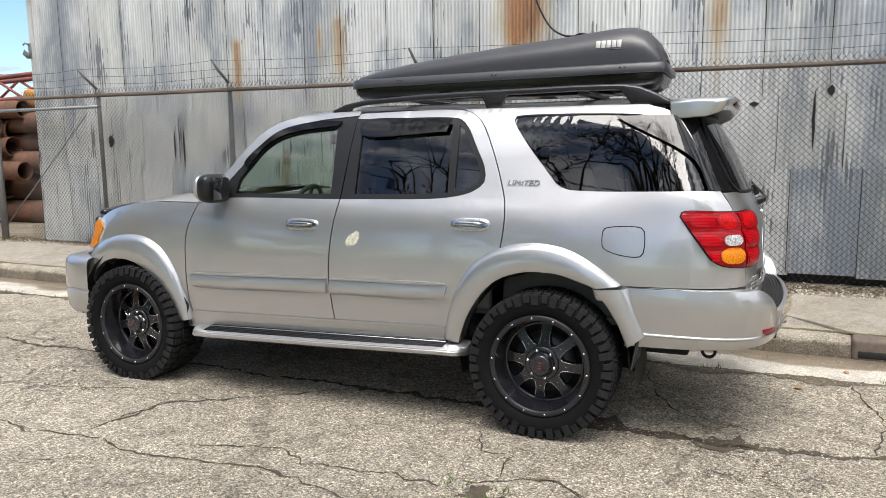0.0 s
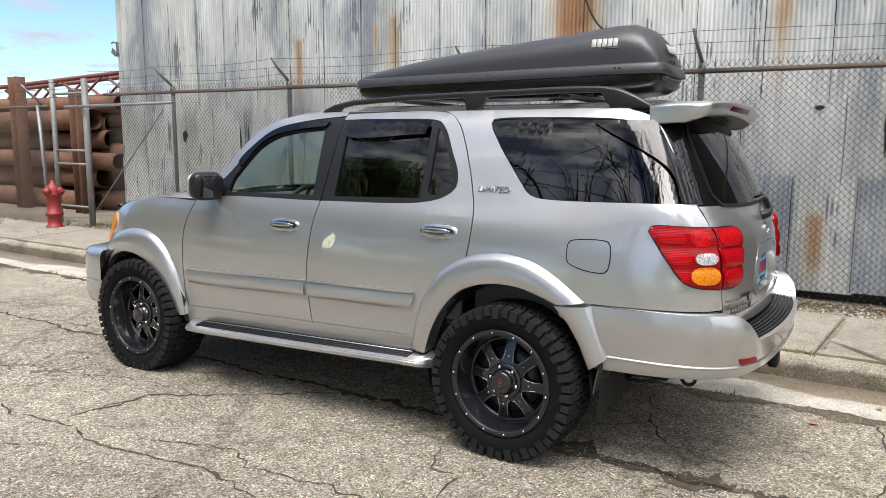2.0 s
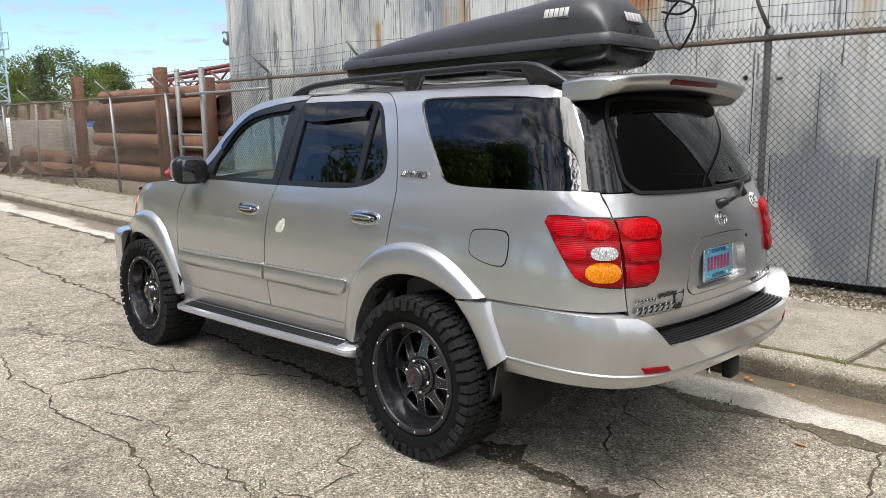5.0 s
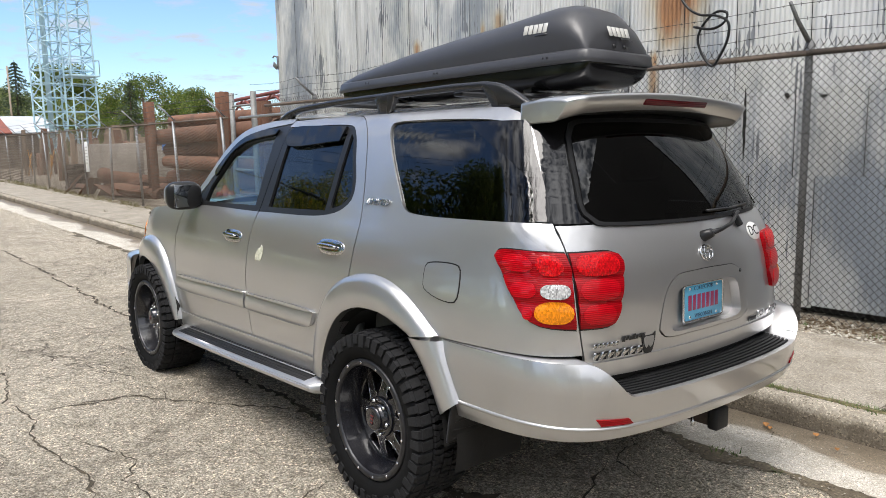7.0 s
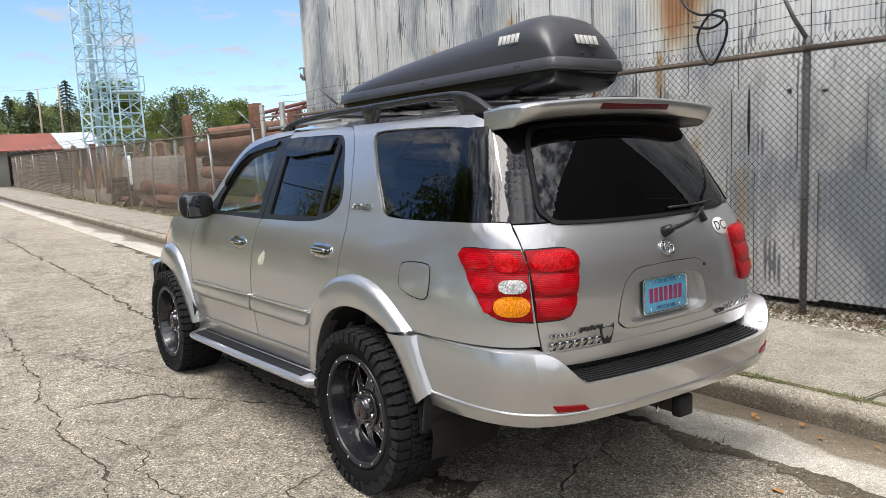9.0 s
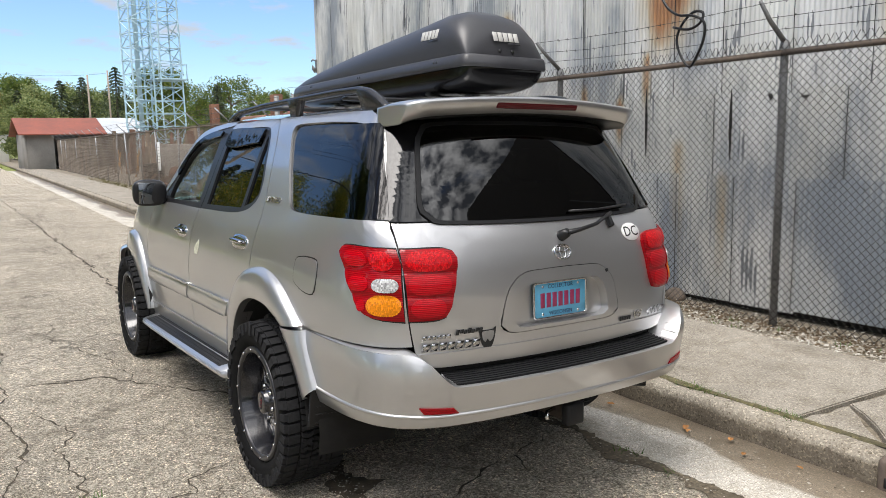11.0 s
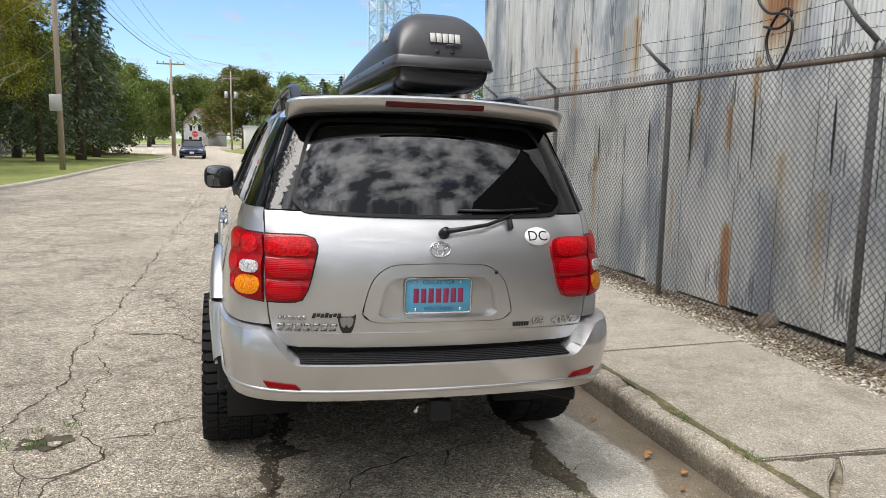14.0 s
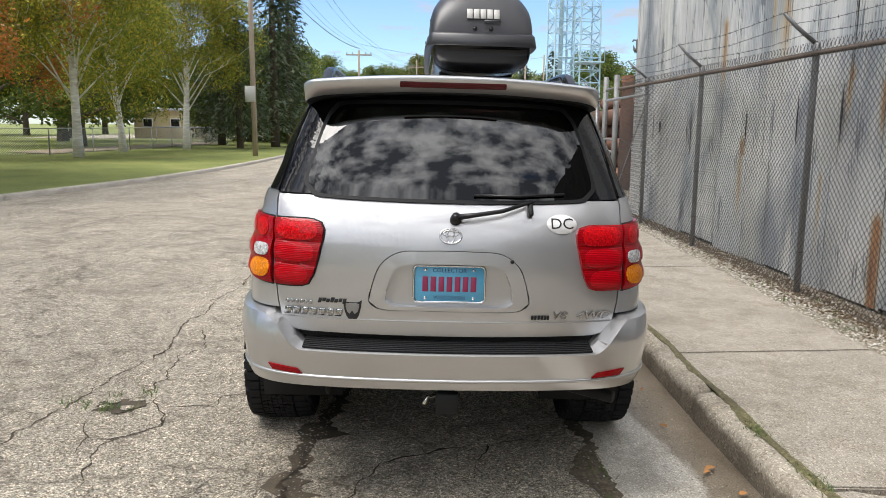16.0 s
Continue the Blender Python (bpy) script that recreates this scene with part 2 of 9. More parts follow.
def thing(name, m, label, category, group="", kind=""):
    ob = new(name)
    ob.empty_display_size = 0.1
    ob.matrix_world = m
    return tagged(ob, label, category, group, kind)


def bevel_sharp(bm, angle=32):
    for e in bm.edges:
        e.smooth = len(e.link_faces) == 2 and e.calc_face_angle(0) < radians(angle)


def box_bm(size, m=None, bevel=0.0, seg=2, bm=None):
    bm2 = bmesh.new()
    bmesh.ops.create_cube(bm2, size=1.0, matrix=Matrix.Diagonal((*size, 1)))
    if bevel:
        bmesh.ops.bevel(bm2, geom=bm2.edges[:], offset=bevel, segments=seg, affect="EDGES", profile=0.5)
    if m is not None:
        bm2.transform(m)
    if bm is None:
        return bm2
    mesh = bpy.data.meshes.new("tmp")
    bm2.to_mesh(mesh)
    bm2.free()
    bm.from_mesh(mesh)
    bpy.data.meshes.remove(mesh)
    return bm


def tube(points, radius, sides=8, bm=None, closed=False, caps=True, squash=1.0):
    """A tube along points; radius a number or one per point."""
    bm = bm or bmesh.new()
    pts = [Vector(p) for p in points]
    n = len(pts)
    rr = radius if isinstance(radius, (list, tuple)) else [radius] * n
    rings, up = [], None
    for i, p in enumerate(pts):
        a, b = pts[i - 1 if (i or closed) else 0], pts[(i + 1) % n if (i < n - 1 or closed) else i]
        d = (b - a).normalized()
        if up is None:
            up = Vector((0, 0, 1)) if abs(d.z) < 0.9 else Vector((1, 0, 0))
        s = d.cross(up).normalized()
        up = s.cross(d).normalized()
        rings.append([bm.verts.new(p + rr[i] * (math.cos(t) * s + squash * math.sin(t) * up)) for t in [2 * math.pi * k / sides for k in range(sides)]])
    for i in range(n if closed else n - 1):
        r0, r1 = rings[i], rings[(i + 1) % n]
        for k in range(sides):
            bm.faces.new((r0[k], r0[(k + 1) % sides], r1[(k + 1) % sides], r1[k]))
    if caps and not closed:
        bm.faces.new(rings[0][::-1])
        bm.faces.new(rings[-1])
    return bm


def lathe(profile, seg=32, bm=None, axis="Z"):
    """Profile of (radius, height) turned about an axis."""
    bm = bm or bmesh.new()
    rings = []
    for r, h in profile:
        ring = []
        for k in range(seg):
            t = 2 * math.pi * k / seg
            c, s = r * math.cos(t), r * math.sin(t)
            ring.append(bm.verts.new((c, s, h) if axis == "Z" else (c, h, s)))
        rings.append(ring)
    for a, b in zip(rings, rings[1:]):
        for k in range(seg):
            f = (a[k], a[(k + 1) % seg], b[(k + 1) % seg], b[k])
            bm.faces.new(f if axis == "Z" else f[::-1])
    return bm


def spline(pts, step=0.03):
    """A closed outline through points; a third entry 1 keeps a sharp corner."""
    n = len(pts)
    out = []
    P = [np.array(p[:2], float) for p in pts]
    hard = [len(p) > 2 and p[2] for p in pts]
    for i in range(n):
        p1, p2 = P[i], P[(i + 1) % n]
        p0 = p1 * 2 - p2 if hard[i] else P[i - 1]
        p3 = p2 * 2 - p1 if hard[(i + 1) % n] else P[(i + 2) % n]
        m = max(1, int(np.linalg.norm(p2 - p1) / step))
        t1, t2 = np.linalg.norm(p1 - p0) ** 0.5, np.linalg.norm(p2 - p1) ** 0.5
        t3 = np.linalg.norm(p3 - p2) ** 0.5
        for j in range(m):
            u = j / m
            d1 = (p1 - p0) / t1 - (p2 - p0) / (t1 + t2) + (p2 - p1) / t2
            d2 = (p2 - p1) / t2 - (p3 - p1) / (t2 + t3) + (p3 - p2) / t3
            a, b = d1 * t2, d2 * t2
            out.append(p1 + a * u + (3 * (p2 - p1) - 2 * a - b) * u * u + (2 * (p1 - p2) + a + b) * u ** 3)
    return out


def rounded(pts, r, seg=4):
    """A polygon with its corners rounded by r."""
    out = []
    n = len(pts)
    for i in range(n):
        p = Vector(pts[i][:2])
        a, b = Vector(pts[i - 1][:2]), Vector(pts[(i + 1) % n][:2])
        rr = min(r, (a - p).length * 0.45, (b - p).length * 0.45)
        s, e = p + (a - p).normalized() * rr, p + (b - p).normalized() * rr
        for k in range(seg + 1):
            u = k / seg
            out.append(tuple(s * (1 - u) ** 2 + p * 2 * u * (1 - u) + e * u * u) + (1,))
    return out


def sheet(loops, on, off=0.0, grid=0.05, depth=0.02, step=0.03, flip=False, offmap=None):
    """A panel: outlines (first the rim, then holes) in the two coordinates of the surface `on`, laid on it, its rim turned in by depth."""
    bm = bmesh.new()
    for loop in loops:
        vs = [bm.verts.new((p[0], p[1], 0)) for p in spline(loop, step)]
        for i in range(len(vs)):
            bm.edges.new((vs[i], vs[(i + 1) % len(vs)]))
    bmesh.ops.triangle_fill(bm, use_beauty=True, use_dissolve=False, edges=bm.edges[:], normal=(0, 0, 1))
    xs, ys = [v.co.x for v in bm.verts], [v.co.y for v in bm.verts]
    for ax, lo, hi in ((0, min(xs), max(xs)), (1, min(ys), max(ys))):
        k = max(1, math.ceil((hi - lo) / grid))
        for i in range(1, k):
            c = lo + (hi - lo) * i / k
            bmesh.ops.bisect_plane(bm, geom=bm.verts[:] + bm.edges[:] + bm.faces[:], dist=1e-5, plane_co=(c, 0, 0) if ax == 0 else (0, c, 0), plane_no=(1, 0, 0) if ax == 0 else (0, 1, 0))
    bmesh.ops.recalc_face_normals(bm, faces=bm.faces[:])
    bm.verts.ensure_lookup_table()
    uv = np.array([v.co[:2] for v in bm.verts])
    o = off + (offmap(uv[:, 0], uv[:, 1]) if offmap else 0)
    P, N = place(on, uv[:, 0], uv[:, 1])
    Q = P + N * np.asarray(o)[..., None] if np.ndim(o) else P + N * o
    for v, q in zip(bm.verts, Q):
        v.co = q
    if bm.faces:
        bm.faces.ensure_lookup_table()
        bm.normal_update()
        f = max(bm.faces, key=lambda g: g.calc_area())
        i = f.verts[0].index
        if f.normal.dot(Vector(N[i])) < 0:
            bmesh.ops.reverse_faces(bm, faces=bm.faces[:])
    if depth:
        edge = [e for e in bm.edges if e.is_boundary]
        nor = {v: Vector(N[v.index]) for e in edge for v in e.verts}
        back = {v: v.co.copy() for v in nor}
        res = bmesh.ops.extrude_edge_only(bm, edges=edge)
        made = [g for g in res["geom"] if isinstance(g, bmesh.types.BMVert)]
        src = {tuple(round(c, 6) for c in co): v for v, co in back.items()}
        for g in made:
            s = src[tuple(round(c, 6) for c in g.co)]
            g.co = g.co - nor[s] * depth
        for e in edge:
            e.smooth = False
        bmesh.ops.recalc_face_normals(bm, faces=bm.faces[:])
        bm.normal_update()
        bm.faces.ensure_lookup_table()
    return bm


def place(on, a, b):
    """Points and outward normals of the surface `on` at (a, b)."""
    e = 1e-3
    P = on(a, b)
    da, db = on(a + e, b) - on(a - e, b), on(a, b + e) - on(a, b - e)
    N = np.cross(da, db)
    N /= np.linalg.norm(N, axis=-1, keepdims=True) + 1e-12
    return P, N * on.out


def mirrored(ob):
    """The same part on the other flank."""
    me = ob.data.copy()
    me.transform(Matrix.Diagonal((1, -1, 1, 1)))
    me.flip_normals()
    o = new(ob.name.split(".")[0], me)
    o.parent = ob.parent
    if "label" in ob:
        o["label"] = ob["label"]
    return o



# ---- setting: street, kerb, pavement, metal-clad building, chain-link fence ----
def mat_nodes(name):
    m = bpy.data.materials.new(name)
    m.use_nodes = True
    return m, m.node_tree, m.node_tree.nodes["Principled BSDF"]


def ramp_node(nt, stops):
    r = node(nt, "ValToRGB")
    while len(r.color_ramp.elements) < len(stops):
        r.color_ramp.elements.new(0.5)
    for e, (p, c) in zip(r.color_ramp.elements, stops):
        e.position, e.color = p, rgb(c)
    return r


def mixer(nt, fac, a, b, kind="MIX"):
    m = node(nt, "Mix")
    m.data_type, m.blend_type = "RGBA", kind
    for sock, val in (("Factor", fac), ("A", a), ("B", b)):
        if isinstance(val, (int, float)):
            m.inputs[sock].default_value = val
        elif isinstance(val, tuple):
            m.inputs[sock].default_value = rgb(val)
        else:
            nt.links.new(val, m.inputs[sock])
    return m.outputs["Result"]


def calc(nt, op, a, b=0.0, c=0.0):
    m = node(nt, "Math")
    m.operation = op
    for i, v in enumerate((a, b, c)):
        if isinstance(v, (int, float)):
            m.inputs[i].default_value = v
        else:
            nt.links.new(v, m.inputs[i])
    return m.outputs[0]


def noise_of(nt, vec, scale, detail=5.0, rough=0.6, stretch=None):
    n = node(nt, "TexNoise", Scale=scale, Detail=detail, Roughness=rough)
    if stretch:
        mp = node(nt, "Mapping")
        mp.inputs["Scale"].default_value = stretch
        nt.links.new(vec, mp.inputs["Vector"])
        vec = mp.outputs["Vector"]
    nt.links.new(vec, n.inputs["Vector"])
    return n.outputs["Fac"]


def crack_mask(nt, vec, scale, width, wob=0.35):
    """Thin wandering lines: the borders of cells with a shaken outline."""
    nz = node(nt, "TexNoise", Scale=scale * 1.7, Detail=6.0, Roughness=0.65)
    nt.links.new(vec, nz.inputs["Vector"])
    v = node(nt, "VectorMath")
    v.operation = "MULTIPLY_ADD"
    nt.links.new(nz.outputs["Color"], v.inputs[0])
    v.inputs[1].default_value = (wob / scale * 2,) * 3
    nt.links.new(vec, v.inputs[2])
    vo = node(nt, "TexVoronoi", Scale=scale)
    vo.feature = "DISTANCE_TO_EDGE"
    nt.links.new(v.outputs[0], vo.inputs["Vector"])
    r = ramp_node(nt, ((0.0, (1, 1, 1)), (width, (0, 0, 0))))
    nt.links.new(vo.outputs["Distance"], r.inputs["Fac"])
    return r.outputs["Color"]


def asphalt():
    m, nt, p = mat_nodes("weathered_asphalt")
    vec = node(nt, "TexCoord").outputs["Object"]
    vo = node(nt, "TexVoronoi", Scale=165.0)
    nt.links.new(vec, vo.inputs["Vector"])
    sep = node(nt, "SeparateColor")
    nt.links.new(vo.outputs["Color"], sep.inputs[0])
    chips = ramp_node(nt, ((0.0, (0.150, 0.130, 0.102)), (0.30, (0.355, 0.316, 0.258)), (0.70, (0.59, 0.535, 0.445)), (0.95, (0.88, 0.82, 0.71))))
    nt.links.new(sep.outputs[0], chips.inputs["Fac"])
    big = node(nt, "TexVoronoi", Scale=78.0)
    nt.links.new(vec, big.inputs["Vector"])
    bsep = node(nt, "SeparateColor")
    nt.links.new(big.outputs["Color"], bsep.inputs[0])
    stones = ramp_node(nt, ((0.0, (0.50, 0.48, 0.44)), (0.25, (0.86, 0.85, 0.83)), (0.72, (1.0, 1.0, 1.0)), (0.90, (1.30, 1.28, 1.25)), (1.0, (1.65, 1.62, 1.56))))
    nt.links.new(bsep.outputs[1], stones.inputs["Fac"])
    broad = ramp_node(nt, ((0.3, (0.74, 0.725, 0.70)), (0.68, (1.10, 1.09, 1.07))))
    nt.links.new(noise_of(nt, vec, 0.55, 7.0, 0.65), broad.inputs["Fac"])
    col = mixer(nt, 1.0, chips.outputs["Color"], broad.outputs["Color"], "MULTIPLY")
    col = mixer(nt, 1.0, col, stones.outputs["Color"], "MULTIPLY")
    mott = ramp_node(nt, ((0.34, (0.72, 0.70, 0.67)), (0.52, (1.0, 1.0, 1.0)), (0.70, (1.12, 1.12, 1.11))))
    nt.links.new(noise_of(nt, vec, 7.0, 6.0, 0.75), mott.inputs["Fac"])
    col = mixer(nt, 1.0, col, mott.outputs["Color"], "MULTIPLY")
    pits = node(nt, "TexVoronoi", Scale=24.0)
    nt.links.new(vec, pits.inputs["Vector"])
    pit = ramp_node(nt, ((0.10, (1, 1, 1)), (0.16, (0, 0, 0))))
    nt.links.new(pits.outputs["Distance"], pit.inputs["Fac"])
    pgate = ramp_node(nt, ((0.52, (0, 0, 0)), (0.60, (1, 1, 1))))
    nt.links.new(noise_of(nt, vec, 5.0, 3.0), pgate.inputs["Fac"])
    col = mixer(nt, calc(nt, "MULTIPLY", calc(nt, "MULTIPLY", pit.outputs["Color"], pgate.outputs["Color"]), 0.75), col, (0.07, 0.058, 0.042))
    c1 = calc(nt, "MULTIPLY", crack_mask(nt, vec, 0.55, 0.008), 0.5)
    c2 = crack_mask(nt, vec, 2.1, 0.016, 0.5)
    gate = ramp_node(nt, ((0.50, (0, 0, 0)), (0.58, (1, 1, 1))))
    nt.links.new(noise_of(nt, vec, 0.45, 3.0), gate.inputs["Fac"])
    c2g = calc(nt, "MULTIPLY", c2, gate.outputs["Color"])
    cr = calc(nt, "MAXIMUM", c1, c2g)
    crv = calc(nt, "MULTIPLY", cr, noise_of(nt, vec, 3.0, 4.0))
    crv = calc(nt, "MULTIPLY", crv, 1.5)
    damp = ramp_node(nt, ((0.58, (0, 0, 0)), (0.72, (1, 1, 1))))
    nt.links.new(noise_of(nt, vec, 0.8, 6.0, 0.7), damp.inputs["Fac"])
    col = mixer(nt, calc(nt, "MULTIPLY", damp.outputs["Color"], 0.18), col, (0.13, 0.105, 0.075))
    c3 = crack_mask(nt, vec, 5.2, 0.030, 0.6)
    gate3 = ramp_node(nt, ((0.52, (0, 0, 0)), (0.62, (1, 1, 1))))
    nt.links.new(noise_of(nt, vec, 0.9, 4.0), gate3.inputs["Fac"])
    crv = calc(nt, "MAXIMUM", crv, calc(nt, "MULTIPLY", calc(nt, "MULTIPLY", c3, gate3.outputs["Color"]), 0.75))
    halo = calc(nt, "MULTIPLY", crack_mask(nt, vec, 0.55, 0.045), noise_of(nt, vec, 9.0, 5.0, 0.75))
    col = mixer(nt, calc(nt, "MULTIPLY", halo, 0.5), col, (0.14, 0.112, 0.078))
    col = mixer(nt, crv, col, (0.050, 0.042, 0.030))
    nt.links.new(col, p.inputs["Base Color"])
    p.inputs["Roughness"].default_value = 0.9
    h = calc(nt, "MULTIPLY_ADD", cr, -2.0, vo.outputs["Distance"])
    bn = node(nt, "Bump", Strength=1.0, Distance=0.012)
    nt.links.new(h, bn.inputs["Height"])
    nt.links.new(bn.outputs["Normal"], p.inputs["Normal"])
    return m


def concrete(name, a, b, wet=0.0, grain=60.0, cracks=0.0, foot=0.0):
    m, nt, p = mat_nodes(name)
    vec = node(nt, "TexCoord").outputs["Object"]
    base = ramp_node(nt, ((0.32, b), (0.68, a)))
    nt.links.new(noise_of(nt, vec, 1.6, 8.0, 0.68), base.inputs["Fac"])
    sp = ramp_node(nt, ((0.35, (0.72, 0.70, 0.67)), (0.6, (1.05, 1.05, 1.04))))
    nt.links.new(noise_of(nt, vec, grain, 3.0, 0.75), sp.inputs["Fac"])
    col = mixer(nt, 1.0, base.outputs["Color"], sp.outputs["Color"], "MULTIPLY")
    vo = node(nt, "TexVoronoi", Scale=grain * 1.5)
    nt.links.new(vec, vo.inputs["Vector"])
    vs = node(nt, "SeparateColor")
    nt.links.new(vo.outputs["Color"], vs.inputs[0])
    chip = ramp_node(nt, ((0.0, (0.46, 0.43, 0.39)), (0.14, (0.88, 0.87, 0.86)), (0.80, (1.03, 1.03, 1.03)), (0.96, (1.62, 1.60, 1.55))))
    nt.links.new(vs.outputs[0], chip.inputs["Fac"])
    col = mixer(nt, 0.95, col, mixer(nt, 1.0, col, chip.outputs["Color"], "MULTIPLY"))
    blot = ramp_node(nt, ((0.40, (0.74, 0.72, 0.68)), (0.52, (1.0, 1.0, 1.0))))
    nt.links.new(noise_of(nt, vec, 4.2, 7.0, 0.7), blot.inputs["Fac"])
    col = mixer(nt, 0.7, col, mixer(nt, 1.0, col, blot.outputs["Color"], "MULTIPLY"))
    rough = 0.88
    if wet:
        w = ramp_node(nt, ((0.43, (0, 0, 0)), (0.50, (1, 1, 1))))
        sepw = node(nt, "SeparateXYZ")
        nt.links.new(vec, sepw.inputs[0])
        lean = calc(nt, "MULTIPLY_ADD", calc(nt, "SUBTRACT", sepw.outputs["Y"], 6.20), 0.75, calc(nt, "MULTIPLY_ADD", calc(nt, "MINIMUM", sepw.outputs["X"], -1.0), 0.018, 0.018))
        nt.links.new(calc(nt, "ADD", noise_of(nt, vec, 0.9, 5.0, 0.55, (0.6, 1.6, 1)), lean), w.inputs["Fac"])
        wf = calc(nt, "MULTIPLY", w.outputs["Color"], wet)
        col = mixer(nt, wf, col, mixer(nt, 1.0, col, (0.44, 0.38, 0.31), "MULTIPLY"))
        nt.links.new(calc(nt, "MULTIPLY_ADD", wf, -0.45, 0.88), p.inputs["Roughness"])
    else:
        p.inputs["Roughness"].default_value = rough
    hgt = noise_of(nt, vec, grain, 5.0, 0.8)
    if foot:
        # darker low down, up to a ragged edge
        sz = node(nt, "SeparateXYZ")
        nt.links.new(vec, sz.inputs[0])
        lowdark = ramp_node(nt, ((0.44, (1, 1, 1)), (0.56, (0, 0, 0))))
        nt.links.new(calc(nt, "MULTIPLY_ADD", sz.outputs["Z"], 4.0, calc(nt, "MULTIPLY_ADD", noise_of(nt, vec, 4.0, 5.0, 0.7), 0.5, 0.05)), lowdark.inputs["Fac"])
        col = mixer(nt, calc(nt, "MULTIPLY", lowdark.outputs["Color"], foot), col, mixer(nt, 1.0, col, (0.36, 0.33, 0.29), "MULTIPLY"))
    if cracks:
        c = crack_mask(nt, vec, 0.8, 0.008)
        col = mixer(nt, calc(nt, "MULTIPLY", c, cracks), col, (0.05, 0.045, 0.035))
    nt.links.new(col, p.inputs["Base Color"])
    bn = node(nt, "Bump", Strength=0.45, Distance=0.006)
    nt.links.new(hgt, bn.inputs["Height"])
    nt.links.new(bn.outputs["Normal"], p.inputs["Normal"])
    return m


def grassy(name, a, b, c, scale=3.0):
    m, nt, p = mat_nodes(name)
    vec = node(nt, "TexCoord").outputs["Object"]
    r1 = ramp_node(nt, ((0.32, a), (0.55, b), (0.75, c)))
    s = calc(nt, "MULTIPLY_ADD", noise_of(nt, vec, 60.0, 3.0, 0.8), 0.45, calc(nt, "MULTIPLY", noise_of(nt, vec, scale * 0.12, 6.0), 0.55))
    nt.links.new(s, r1.inputs["Fac"])
    nt.links.new(r1.outputs["Color"], p.inputs["Base Color"])
    p.inputs["Roughness"].default_value = 0.9
    bn = node(nt, "Bump", Strength=0.7, Distance=0.03)
    nt.links.new(noise_of(nt, vec, 45.0, 4.0, 0.8), bn.inputs["Height"])
    nt.links.new(bn.outputs["Normal"], p.inputs["Normal"])
    return m


RIDGE = 0.046


